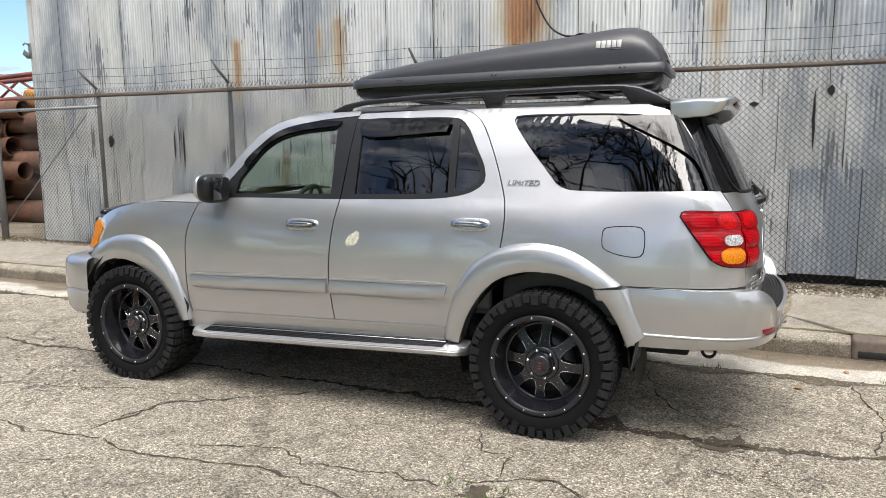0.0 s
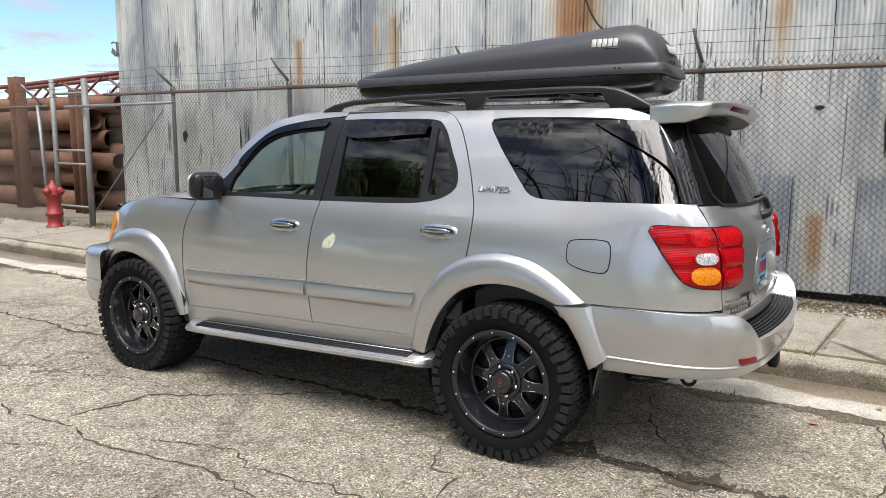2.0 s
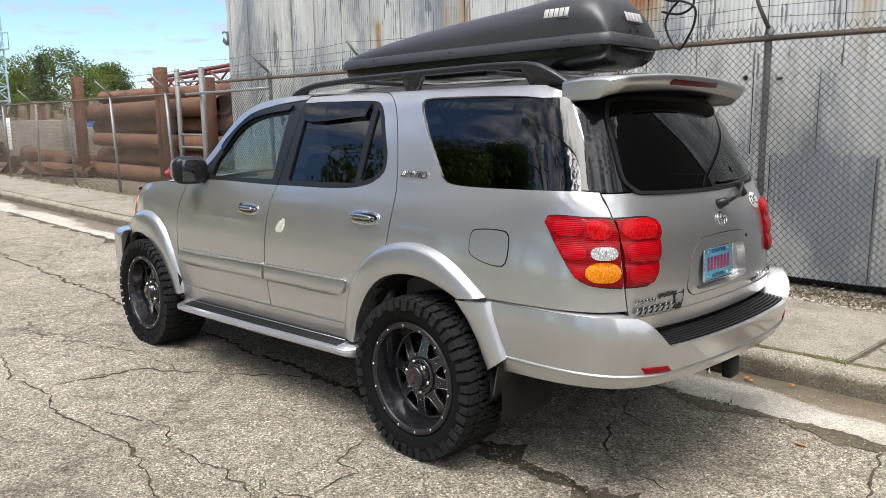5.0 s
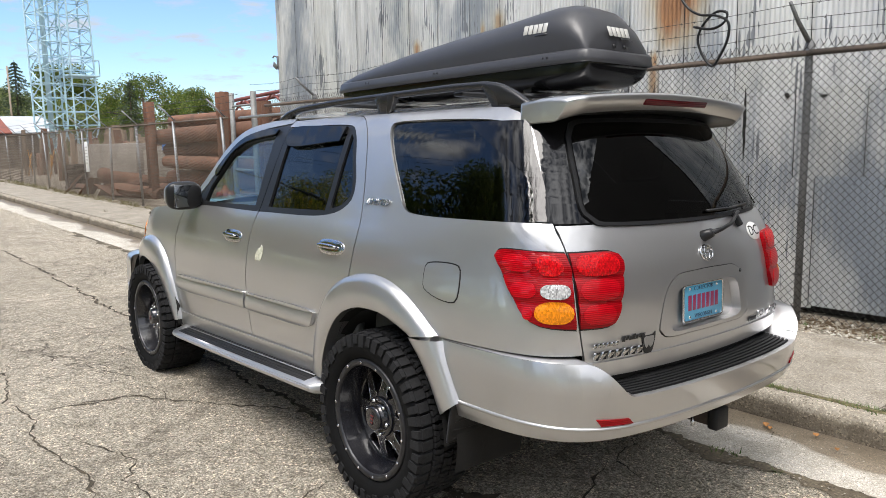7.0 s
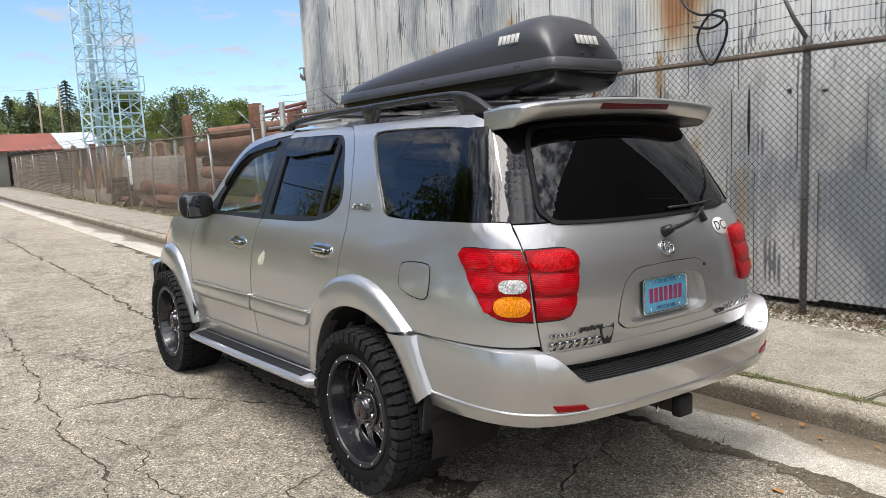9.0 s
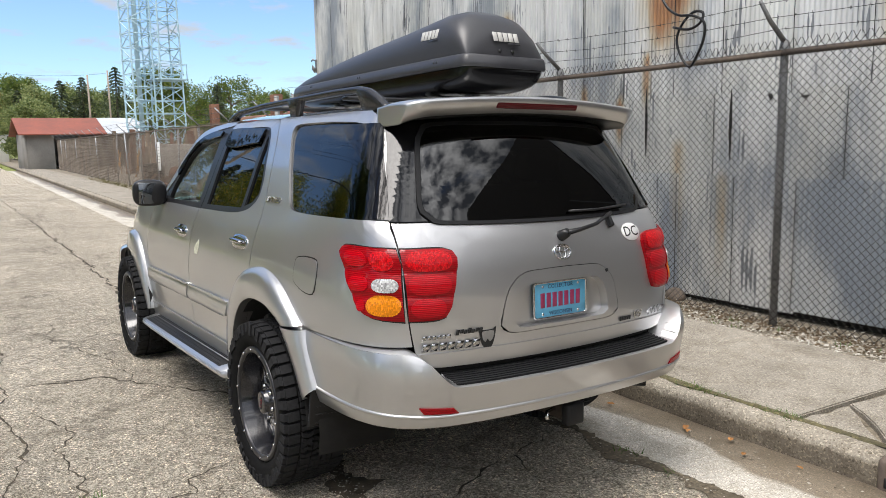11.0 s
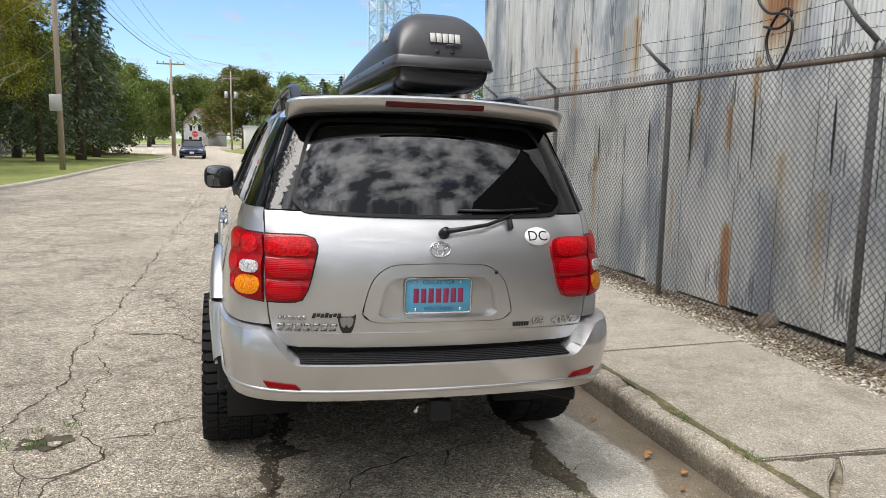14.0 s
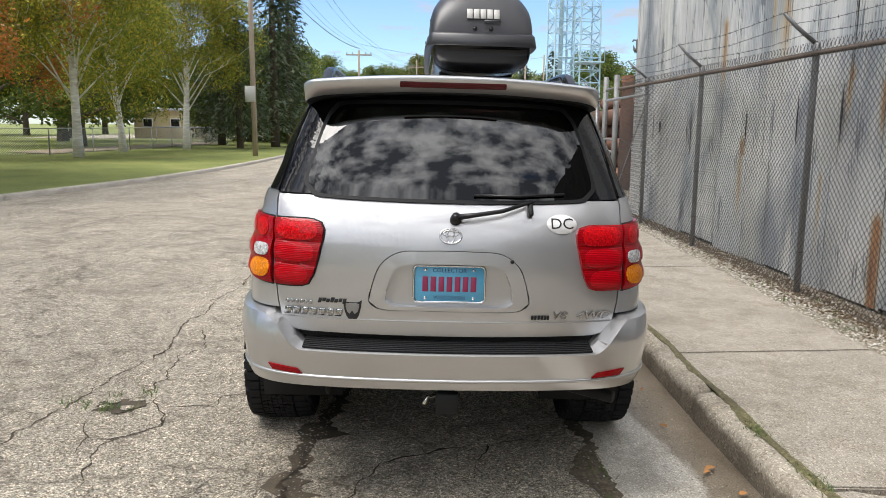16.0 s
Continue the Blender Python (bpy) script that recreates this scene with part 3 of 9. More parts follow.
def cladding(name="galvanised_cladding", tint=(1, 1, 1), rust=1.0, bare=0.0):
    """Weathered galvanised sheet: chalky coat, bare zinc that shows first on the ridges, dark runs and rust streaks."""
    m, nt, p = mat_nodes(name)
    vec = node(nt, "TexCoord").outputs["Object"]
    tone = lambda c: tuple(a * b for a, b in zip(c, tint))
    ridge = node(nt, "SeparateXYZ")
    nt.links.new(vec, ridge.inputs[0])
    wave = calc(nt, "COSINE", calc(nt, "MULTIPLY", ridge.outputs["X"], 2 * math.pi / RIDGE))
    chalk = ramp_node(nt, ((0.30, tone((0.40, 0.405, 0.40))), (0.48, tone((0.57, 0.575, 0.57))), (0.66, tone((0.80, 0.805, 0.79)))))
    nt.links.new(calc(nt, "MULTIPLY_ADD", noise_of(nt, vec, 0.9, 6.0, 0.6, (1, 1, 0.5)), 0.6, calc(nt, "MULTIPLY", noise_of(nt, vec, 14.0, 5.0, 0.7, (1, 1, 0.07)), 0.4)), chalk.inputs["Fac"])
    col = chalk.outputs["Color"]
    # broad areas gone to blue-grey zinc, blurred at their edges
    zinc = ramp_node(nt, ((0.50 - bare, (0, 0, 0)), (0.63 - bare, (1, 1, 1))))
    east = node(nt, "MapRange", From_Min=-2.2, From_Max=0.6, To_Min=0.0, To_Max=0.06)
    nt.links.new(ridge.outputs["X"], east.inputs["Value"])
    nt.links.new(calc(nt, "ADD", east.outputs["Result"], calc(nt, "MULTIPLY_ADD", wave, 0.022, noise_of(nt, vec, 0.8, 5.0, 0.62, (1.5, 1, 0.6)))), zinc.inputs["Fac"])
    col = mixer(nt, calc(nt, "MULTIPLY", zinc.outputs["Color"], 0.85), col, tone((0.235, 0.265, 0.305)))
    # hard-edged flaked combs, a ridge at a time
    flake = ramp_node(nt, ((0.640, (0, 0, 0)), (0.655, (1, 1, 1))))
    nt.links.new(calc(nt, "MULTIPLY_ADD", wave, 0.045, noise_of(nt, vec, 2.6, 4.0, 0.6, (1.8, 1, 0.42))), flake.inputs["Fac"])
    col = mixer(nt, calc(nt, "MULTIPLY", flake.outputs["Color"], 0.85), col, (0.150, 0.162, 0.182))
    specks = ramp_node(nt, ((0.74, (0, 0, 0)), (0.77, (1, 1, 1))))
    nt.links.new(noise_of(nt, vec, 17.0, 3.0, 0.6, (1.3, 1, 0.5)), specks.inputs["Fac"])
    col = mixer(nt, calc(nt, "MULTIPLY", specks.outputs["Color"], 0.7), col, (0.16, 0.165, 0.17))
    # thin runs of dirt down the sheets
    runs = ramp_node(nt, ((0.56, (0, 0, 0)), (0.70, (1, 1, 1))))
    nt.links.new(noise_of(nt, vec, 7.0, 4.0, 0.6, (1.5, 1, 0.05)), runs.inputs["Fac"])
    col = mixer(nt, calc(nt, "MULTIPLY", runs.outputs["Color"], 0.16), col, (0.24, 0.225, 0.20))
    sep = node(nt, "SeparateXYZ")
    nt.links.new(vec, sep.inputs[0])
    X, Z = sep.outputs["X"], sep.outputs["Z"]
    wob = noise_of(nt, vec, 6.0, 5.0, 0.65, (1, 1, 0.12))
    total = None
    for x0, w, zlo, zhi, ztop, k in ((-2.82, 0.30, 2.35, 3.0, 9.0, 1.0), (-0.62, 0.12, 1.9, 2.9, 9.0, 0.55), (-5.3, 0.12, 2.2, 2.7, 3.2, 0.5), (-2.1, 0.07, 0.15, 0.9, 1.3, 0.42), (-2.62, 0.09, 0.3, 1.1, 1.6, 0.42), (-3.30, 0.08, -0.30, 0.10, 0.85, 0.85), (-3.05, 0.06, 1.9, 2.2, 2.5, 0.7), (-3.4, 0.06, 1.5, 1.8, 2.05, 0.6), (-6.2, 0.10, 0.2, 0.9, 1.5, 0.55), (-0.2, 0.10, 0.0, 0.5, 0.9, 0.6), (-4.3, 0.05, 0.1, 0.7, 1.2, 0.6), (-3.95, 0.06, 1.5, 1.95, 2.2, 0.5), (-6.95, 0.10, 1.9, 2.5, 3.0, 0.5), (-5.6, 0.05, 2.5, 2.9, 3.1, 0.5)):
        dx = calc(nt, "DIVIDE", calc(nt, "SUBTRACT", X, x0), w)
        g = calc(nt, "POWER", 2.718, calc(nt, "MULTIPLY", calc(nt, "MULTIPLY", dx, dx), -1.0))
        up = node(nt, "MapRange", From_Min=zlo, From_Max=zhi)
        nt.links.new(Z, up.inputs["Value"])
        over = node(nt, "MapRange", From_Min=ztop, From_Max=ztop + 0.15, To_Min=1.0, To_Max=0.0)
        nt.links.new(Z, over.inputs["Value"])
        g = calc(nt, "MULTIPLY", calc(nt, "MULTIPLY", g, over.outputs["Result"]), calc(nt, "MULTIPLY", up.outputs["Result"], k * rust))
        total = g if total is None else calc(nt, "MAXIMUM", total, g)
    amount = calc(nt, "MULTIPLY", total, calc(nt, "MULTIPLY_ADD", wob, 1.6, 0.1))
    halo = ramp_node(nt, ((0.08, (0, 0, 0)), (0.40, (1, 1, 1))))
    nt.links.new(amount, halo.inputs["Fac"])
    col = mixer(nt, calc(nt, "MULTIPLY", halo.outputs["Color"], 0.65), col, (0.46, 0.36, 0.20))
    rr = ramp_node(nt, ((0.30, (0, 0, 0)), (0.62, (1, 1, 1))))
    nt.links.new(amount, rr.inputs["Fac"])
    oxide = ramp_node(nt, ((0.35, (0.17, 0.058, 0.022)), (0.65, (0.44, 0.20, 0.075))))
    nt.links.new(noise_of(nt, vec, 9.0, 5.0, 0.7, (1, 1, 0.2)), oxide.inputs["Fac"])
    col = mixer(nt, calc(nt, "MULTIPLY", rr.outputs["Color"], 0.85), col, oxide.outputs["Color"])
    nt.links.new(col, p.inputs["Base Color"])
    p.inputs["Metallic"].default_value = 0.35
    nt.links.new(calc(nt, "MULTIPLY_ADD", noise_of(nt, vec, 1.3, 4.0), 0.35, 0.32), p.inputs["Roughness"])
    bn = node(nt, "Bump", Strength=0.25, Distance=0.012)
    nt.links.new(noise_of(nt, vec, 2.4, 4.0, 0.6), bn.inputs["Height"])
    nt.links.new(bn.outputs["Normal"], p.inputs["Normal"])
    return m


ASPHALT = asphalt()
GUTTER = concrete("gutter_concrete", (0.55, 0.52, 0.47), (0.42, 0.395, 0.35), wet=0.95, grain=110.0)
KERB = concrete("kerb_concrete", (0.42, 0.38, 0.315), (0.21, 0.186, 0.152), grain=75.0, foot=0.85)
PAVE = concrete("pavement_concrete", (0.345, 0.315, 0.268), (0.245, 0.222, 0.186), grain=95.0, cracks=0.0)
DIRT = concrete("bare_dirt", (0.28, 0.24, 0.185), (0.16, 0.14, 0.105), grain=30.0)
LAWN = grassy("lawn_grass", (0.10, 0.125, 0.030), (0.19, 0.215, 0.050), (0.38, 0.31, 0.13))
CLAD = cladding()
CLAD2 = cladding("dull_sheet", (0.94, 0.94, 0.92))
BLUECLAD = cladding("bluish_sheet", (0.94, 0.965, 0.985), 0.7, 0.04)
DARKWALL = surf("dark_weathered_boards", (0.034, 0.031, 0.028), (0.020, 0.018, 0.017), rough=0.85, big=0.8, fine=14, bump=0.3, stretch=(1, 1, 0.1))
GALV = surf("galvanised_steel", (0.36, 0.37, 0.38), (0.24, 0.245, 0.25), rough=0.5, metal=0.6, fine=30, bump=0.15)
POSTGREY = surf("weathered_post", (0.27, 0.275, 0.28), (0.13, 0.13, 0.13), rough=0.55, metal=0.4, fine=30, bump=0.2)
WIRE = surf("weathered_wire", (0.075, 0.072, 0.07), (0.035, 0.032, 0.030), rough=0.6, metal=0.4, big=1, bump=0)
FARWIRE = surf("rusty_old_wire", (0.175, 0.145, 0.115), (0.085, 0.068, 0.054), rough=0.75, metal=0.2, big=1, bump=0)
RUSTRAIL = surf("rusty_rail", (0.17, 0.130, 0.10), (0.085, 0.066, 0.055), rough=0.8, fine=25, bump=0.3)


def kerb_y(x):
    """Street face of the kerb, which bears away slightly up the street."""
    return 6.52 + 0.024 * max(0.0, -x - 1.0)


def road_z(y):
    return 0.062 - 0.021 * max(0.0, y - 1.1) - 0.012 * max(0.0, 1.1 - y)


# road
xs = [60, 30, 16, 10, 6, 4, 3, 2, 1, 0, -1, -2, -3, -4, -5, -6, -8, -10, -13, -17, -22, -30, -40, -55, -75, -90, -130, -200]
rows, yq = [], [-40, -20, -12, -8, -5, -3, -1, 0, 1, 2, 2.5, 3, 3.5, 4, 4.5, 5, 5.4]
V, F = [], []
for x in xs:
    ys = yq + [kerb_y(x) - 0.69]
    for y in ys:
        V.append((x, y, road_z(max(y, -6))))
n = len(yq) + 1
for i in range(len(xs) - 1):
    for j in range(n - 1):
        a = i * n + j
        F.append((a, a + 1, a + n + 1, a + n)[::-1])
tagged(raw("road", V, F, ASPHALT), "cracked pale weathered asphalt street", "road", kind="structure")

# ground sheet to the horizon
V = [(-900, -900, -0.13), (900, -900, -0.13), (900, 900, -0.13), (-900, 900, -0.13)]
tagged(raw("ground", V, [(0, 1, 2, 3)], LAWN), "flat grassy ground to the horizon", "ground", kind="structure")


def strip(profile, x0, x1, name, material, step=1.0, follow=True, parent=None):
    """A strip along the street with a profile of (y from the kerb face, z)."""
    k = max(1, int(abs(x1 - x0) / step))
    V, F, m = [], [], len(profile)
    for i in range(k + 1):
        x = x0 + (x1 - x0) * i / k
        for y, z in profile:
            V.append((x, kerb_y(x) + y, z))
    for i in range(k):
        for j in range(m - 1):
            a = i * m + j
            F.append((a, a + 1, a + m + 1, a + m))
    return raw(name, V, F, material, parent)


g = strip([(-0.71, -0.046), (-0.69, -0.040), (-0.3, -0.048), (0.0, -0.058), (0.06, -0.2)], 40, -66, "gutter", GUTTER, 2)
tagged(g, "concrete gutter pan, damp along the kerb", "gutter", kind="structure")
kerb = thing("kerb", Matrix.Identity(4), "worn rounded concrete kerb in cast lengths", "kerb", kind="structure")


def kerb_piece(x0, x1):
    prof = [(-0.005, -0.15), (0.0, -0.058), (0.012, 0.050), (0.024, 0.086), (0.050, 0.103), (0.122, 0.107), (0.136, 0.099), (0.140, -0.1)]
    bm = bmesh.new()
    rws = []
    m = max(2, int((x0 - x1) / (0.045 if x1 > -8 else 0.2)))
    for i in range(m + 1):
        x = x0 + (x1 - x0) * i / m
        e = min(i, m - i)
        drop = 0.012 * max(0, 1 - e / 1.5)
        row = []
        for j, (y, z) in enumerate(prof):
            r = noise.noise((x * 5, j * 0.9, 3.1)) * 0.010 + noise.noise((x * 17, j * 2.0, 7)) * 0.008 - 0.016 * max(0.0, noise.noise((x * 3.1, j * 0.4, 9)) - 0.25) * (j in (2, 3, 4))
            w = 1 if 1 < j < 6 else 0
            row.append(bm.verts.new((x, kerb_y(x) + y + r * w + drop * (j in (2, 3)), z - drop * w + r * w)))
        rws.append(row)
    for a, b in zip(rws, rws[1:]):
        for k in range(len(prof) - 1):
            bm.faces.new((a[k], b[k], b[k + 1], a[k + 1]))
    bm.faces.new(rws[0])
    bm.faces.new(rws[-1][::-1])
    bmesh.ops.recalc_face_normals(bm, faces=bm.faces[:])
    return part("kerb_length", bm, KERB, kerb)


ends = [(12, 8.22), (8.2, 4.62), (4.6, 0.95), (0.62, -1.18), (-1.21, -4.6)]
x = -4.62
while x > -66:
    ends.append((x, x - 3.0))
    x -= 3.02
for a, b in ends:
    kerb_piece(a, b)
inlet = thing("kerb_inlet", pose(0.785, kerb_y(0.7) + 0.0, 0.0), "rusty cast-iron kerb inlet", "drain", kind="structure")
part("inlet_casting", box_bm((0.325, 0.21, 0.26), pose(0, 0.09, -0.022), 0.035, 4), RUSTRAIL, inlet)
part("inlet_mouth", box_bm((0.24, 0.02, 0.055), pose(0, -0.012, -0.015), 0.008, 2), UNDER, inlet)
# bed under pavement, gravel strip and yard
bed = strip([(0.13, -0.05), (0.14, 0.070), (1.55, 0.095), (1.83, 0.088), (2.6, 0.07), (3.2, 0.06), (14, 0.05), (80, 0.03)], 40, -140, "pavement_bed", DIRT, 3)
tagged(bed, "bare stony dirt beside the pavement and in the yard", "ground", kind="structure")
pavement = thing("pavement", Matrix.Identity(4), "worn concrete pavement slabs with cracked joints", "pavement", kind="structure")


def slab(pts, seed):
    rnd = random.Random(seed)
    bm = bmesh.new()
    top = [bm.verts.new((x, y, 0.108 + 0.018 * (y - kerb_y(x)) / 1.4 + rnd.uniform(-0.003, 0.003))) for x, y in pts]
    bm.faces.new(top)
    r = bmesh.ops.extrude_face_region(bm, geom=bm.faces[:])
    for v in [g for g in r["geom"] if isinstance(g, bmesh.types.BMVert)]:
        v.co.z -= 0.10
    bmesh.ops.recalc_face_normals(bm, faces=bm.faces[:])
    bmesh.ops.bevel(bm, geom=[e for e in bm.edges if e.verts[0].co.z > 0.06 and e.verts[1].co.z > 0.06], offset=0.008, segments=2, affect="EDGES")
    return part("slab", bm, PAVE, pavement, smooth=False)


def jag(a, b, amp, n, seed):
    rnd = random.Random(seed)
    a, b = Vector(a), Vector(b)
    d = (b - a)
    nrm = Vector((-d.y, d.x)).normalized()
    return [tuple(a + d * (i / n) + nrm * rnd.uniform(-amp, amp)) for i in range(1, n)]


back = lambda x: kerb_y(x) + 1.55
front = lambda x: kerb_y(x) + 0.155
for a, b in ((14, 10.63), (10.6, 7.43), (7.4, 4.23), (4.2, 1.62)):
    slab([(a, front(a)), (a, back(a))] + jag((a, back(a)), (b, back(b)), 0.03, 8, int(a)) + [(b, back(b)), (b, front(b))], int(a))
# the broken slab by the inlet: a wedge between two cracks
p0, p1, p2 = (0.10, front(0)), (0.15, 7.13), (0.64, front(0.6))
slab([(1.60, front(1.6)), (1.60, back(1.6))] + jag((1.6, back(1.6)), (0.22, back(0.2)), 0.02, 5, 71) + [(0.22, back(0.2))] + jag((0.22, back(0.2)), p1, 0.03, 6, 5) + [p1] + jag(p1, p2, 0.03, 4, 6) + [p2], 31)
q1 = (0.165, 7.09)
slab([(p0[0] + 0.015, p0[1]), (0.60, front(0.6))] + jag((0.60, front(0.6)), q1, 0.03, 4, 6)[::1] + [q1] + jag(q1, (p0[0] + 0.015, p0[1]), 0.02, 4, 8), 32)
slab([(0.075, front(0)), (0.115, 7.15)] + [(0.19, back(0.2))] + jag((0.19, back(0.2)), (-1.93, back(-1.9)), 0.03, 7, 9) + [(-1.93, back(-1.9)), (-1.93, front(-1.9))], 33)
x = -1.955
i = 0
while x > -64:
    L = 2.95 if i % 3 else 3.25
    b = x - L
    slab([(x, front(x)), (x, back(x))] + jag((x, back(x)), (b + 0.02, back(b)), 0.03, 6, 50 + i) + [(b + 0.02, back(b)), (b + 0.02, front(b))], 60 + i)
    x, i = b, i + 1

# gravel along the fence foot
def pebbles(name, count, area, smin, smax, material, seed, zfun):
    rnd = random.Random(seed)
    V, F = [], []
    for _ in range(count):
        x, y = area(rnd)
        s = rnd.uniform(smin, smax)
        M = Matrix.Rotation(rnd.uniform(0, 6.3), 3, "Z") @ Matrix.Rotation(rnd.uniform(-0.5, 0.5), 3, "X")
        o = Vector((x, y, zfun(x, y) + s * 0.25))
        b = len(V)
        sc = (rnd.uniform(0.7, 1.2), rnd.uniform(0.6, 1.0), rnd.uniform(0.4, 0.7))
        for v in ((1, 0, 0), (0.2, 0.9, 0.1), (-0.9, 0.3, 0), (-0.3, -0.9, -0.1), (0.15, 0.1, 0.9), (0, 0, -0.9)):
            V.append(o + M @ Vector([c * k * s for c, k in zip(v, sc)]))
        for a, c in ((0, 1), (1, 2), (2, 3), (3, 0)):
            F.append((b + a, b + c, b + 4))
            F.append((b + c, b + a, b + 5))
    return raw(name, V, F, material, smooth=False)


def gravel_area(r):
    x = r.uniform(-13, 5)
    return x, kerb_y(x) + 1.53 + abs(r.gauss(0.25, 0.28))


def stone_mat():
    m, nt, p = mat_nodes("loose_stone")
    gi = node(nt, "NewGeometry")
    r = ramp_node(nt, ((0.0, (0.13, 0.115, 0.09)), (0.35, (0.26, 0.235, 0.19)), (0.7, (0.40, 0.37, 0.31)), (1.0, (0.55, 0.53, 0.48))))
    nt.links.new(gi.outputs["Random Per Island"], r.inputs["Fac"])
    nt.links.new(r.outputs["Color"], p.inputs["Base Color"])
    p.inputs["Roughness"].default_value = 0.9
    return m


PEBBLE = stone_mat()
tagged(pebbles("gravel", 15000, gravel_area, 0.006, 0.020, PEBBLE, 11, lambda x, y: 0.092), "pale crushed gravel along the fence foot", "gravel", kind="stuff")
LITTER = surf("brown_leaf_litter", (0.150, 0.105, 0.060), (0.060, 0.042, 0.026), rough=0.95, big=9, fine=60, bump=0.2)
tagged(pebbles("leaf_litter", 5200, lambda r: (lambda x: (x, kerb_y(x) + 2.0 + r.gauss(0.0, 0.11)))(r.uniform(-12, 4)), 0.006, 0.022, LITTER, 17, lambda x, y: 0.098), "brown dead leaves and dirt caught under the fence", "leaf litter", kind="stuff")


# ---- building ----
WALL_Y = 8.95
CORNER = -10.93


def corrugated(x0, x1, z0, z1, y, pitch, depth, name, material, parent, lean=0.0):
    n = max(2, int(abs(x1 - x0) / pitch * 6))
    V, F = [], []
    zs = [z0 + (z1 - z0) * k / 6 for k in range(7)]
    for i in range(n + 1):
        x = x0 + (x1 - x0) * i / n
        dy = depth * math.cos(2 * math.pi * x / pitch)
        for z in zs:
            V.append((x, y + dy + 0.006 * noise.noise((x * 1.1, z * 0.9, y)), z))
    m = len(zs)
    for i in range(n):
        for j in range(m - 1):
            a = i * m + j
            F.append((a, a + m, a + m + 1, a + 1))
    return raw(name, V, F, material, parent)


END = 1.30
EAVES = 5.5
building = thing("wall_north", Matrix.Identity(4), "weathered corrugated metal building wall with rust streaks", "building", kind="structure")
building.matrix_world = pose(0, WALL_Y, 0, 0, 0, 0.6) @ pose(0, -WALL_Y, 0)
raw("wall_core", [(CORNER + 0.03, WALL_Y + 0.10, 0.0), (END, WALL_Y + 0.10, 0.0), (END, WALL_Y + 0.10, EAVES), (CORNER + 0.03, WALL_Y + 0.10, EAVES), (CORNER + 0.03, WALL_Y + 18, 0.0), (END, WALL_Y + 18, 0.0), (END, WALL_Y + 18, EAVES), (CORNER + 0.03, WALL_Y + 18, EAVES)],
    [(0, 1, 2, 3), (1, 5, 6, 2), (5, 4, 7, 6), (4, 0, 3, 7), (3, 2, 6, 7)], UNDER, building, smooth=False)


def lap_gap(x, z0, z1, y, seed):
    """The dark open edge where one sheet laps the next."""
    n = max(4, int((z1 - z0) / 0.12))
    wd = [0.0035 + 0.004 * max(0.0, noise.noise((seed * 3.3, i * 0.35, 1.0))) for i in range(n + 1)]
    sh = [0.006 * noise.noise((seed * 1.7, i * 0.25, 6.0)) for i in range(n + 1)]
    zs = [z0 + (z1 - z0) * i / n for i in range(n + 1)]
    V = [(x + s_ - w, y, z) for s_, w, z in zip(sh, wd, zs)] + [(x + s_ + w, y, z) for s_, w, z in zip(sh, wd, zs)]
    raw("lap_gap", V, [(i, i + n + 1, i + n + 2, i + 1) for i in range(n)], UNDER, building, smooth=False)


rndb = random.Random(9)
heads = []
for z0, z1, out, widths, mats, depth, part_name, first in (
        (2.06, EAVES, 0.0, (0.66, 0.61, 0.64, 0.58, 0.68), (CLAD, CLAD, CLAD2), 0.0050, "upper_sheet", CORNER),
        (1.28, 2.10, 0.016, (0.60, 0.97, 0.62, 0.70, 1.16, 0.64), (CLAD2, CLAD, CLAD2, CLAD), 0.0022, "middle_sheet", CORNER),
        (0.09, 1.32, 0.032, (0.66, 0.63, 0.90, 0.60), (CLAD, BLUECLAD, CLAD2, CLAD, BLUECLAD), 0.0052, "lower_sheet", CORNER)):
    x, k = first, 0
    while x < END - 0.2:
        w = min(widths[k % len(widths)] + rndb.uniform(-0.02, 0.02), END - x)
        y = WALL_Y - out - rndb.uniform(0.0, 0.009)
        foot = z0 + (rndb.uniform(-0.035, 0.03) if z0 > 0.5 else rndb.uniform(-0.02, 0.05) + (0.055 if x > -2.8 else 0.0))
        corrugated(x, min(x + w + 0.025, END), foot, z1 + rndb.uniform(-0.01, 0.02), y, RIDGE, depth, part_name, mats[k % len(mats)], building)
        lap_gap(x + 0.004, foot, z1 - 0.01, y - depth - 0.010, k + 10 * z0)
        if z0 > 0.5:
            # dark strip along the sheet's foot: the lap's shade made as a shape
            ln = [(x + w * i / 8, y - depth - 0.004, foot - 0.004 + 0.006 * noise.noise((x * 5 + i * 0.7, z0, 2))) for i in range(9)]
            raw("foot_gap", ln + [(a, b, c + 0.007) for a, b, c in ln], [(i, i + 1, i + 10, i + 9) for i in range(8)], UNDER, building, smooth=False)
        for i in range(4):
            heads.append((x + w * (i + 0.5) / 4 + rndb.uniform(-0.02, 0.02), y - depth - 0.003, z1 - 0.055 + rndb.uniform(-0.008, 0.008)))
        x += w
        k += 1
V, F = [], []
for x, y, z in heads:
    b = len(V)
    V += [(x + 0.0075 * math.cos(t), y, z + 0.0075 * math.sin(t)) for t in [math.pi * i / 3 for i in range(6)]] + [(x, y - 0.005, z)]
    F += [(b + i, b + 6, b + (i + 1) % 6) for i in range(6)]
tagged(raw("fixing_screws", V, F, UNDER, building, "dark screw heads along the laps", smooth=False), kind="stuff")
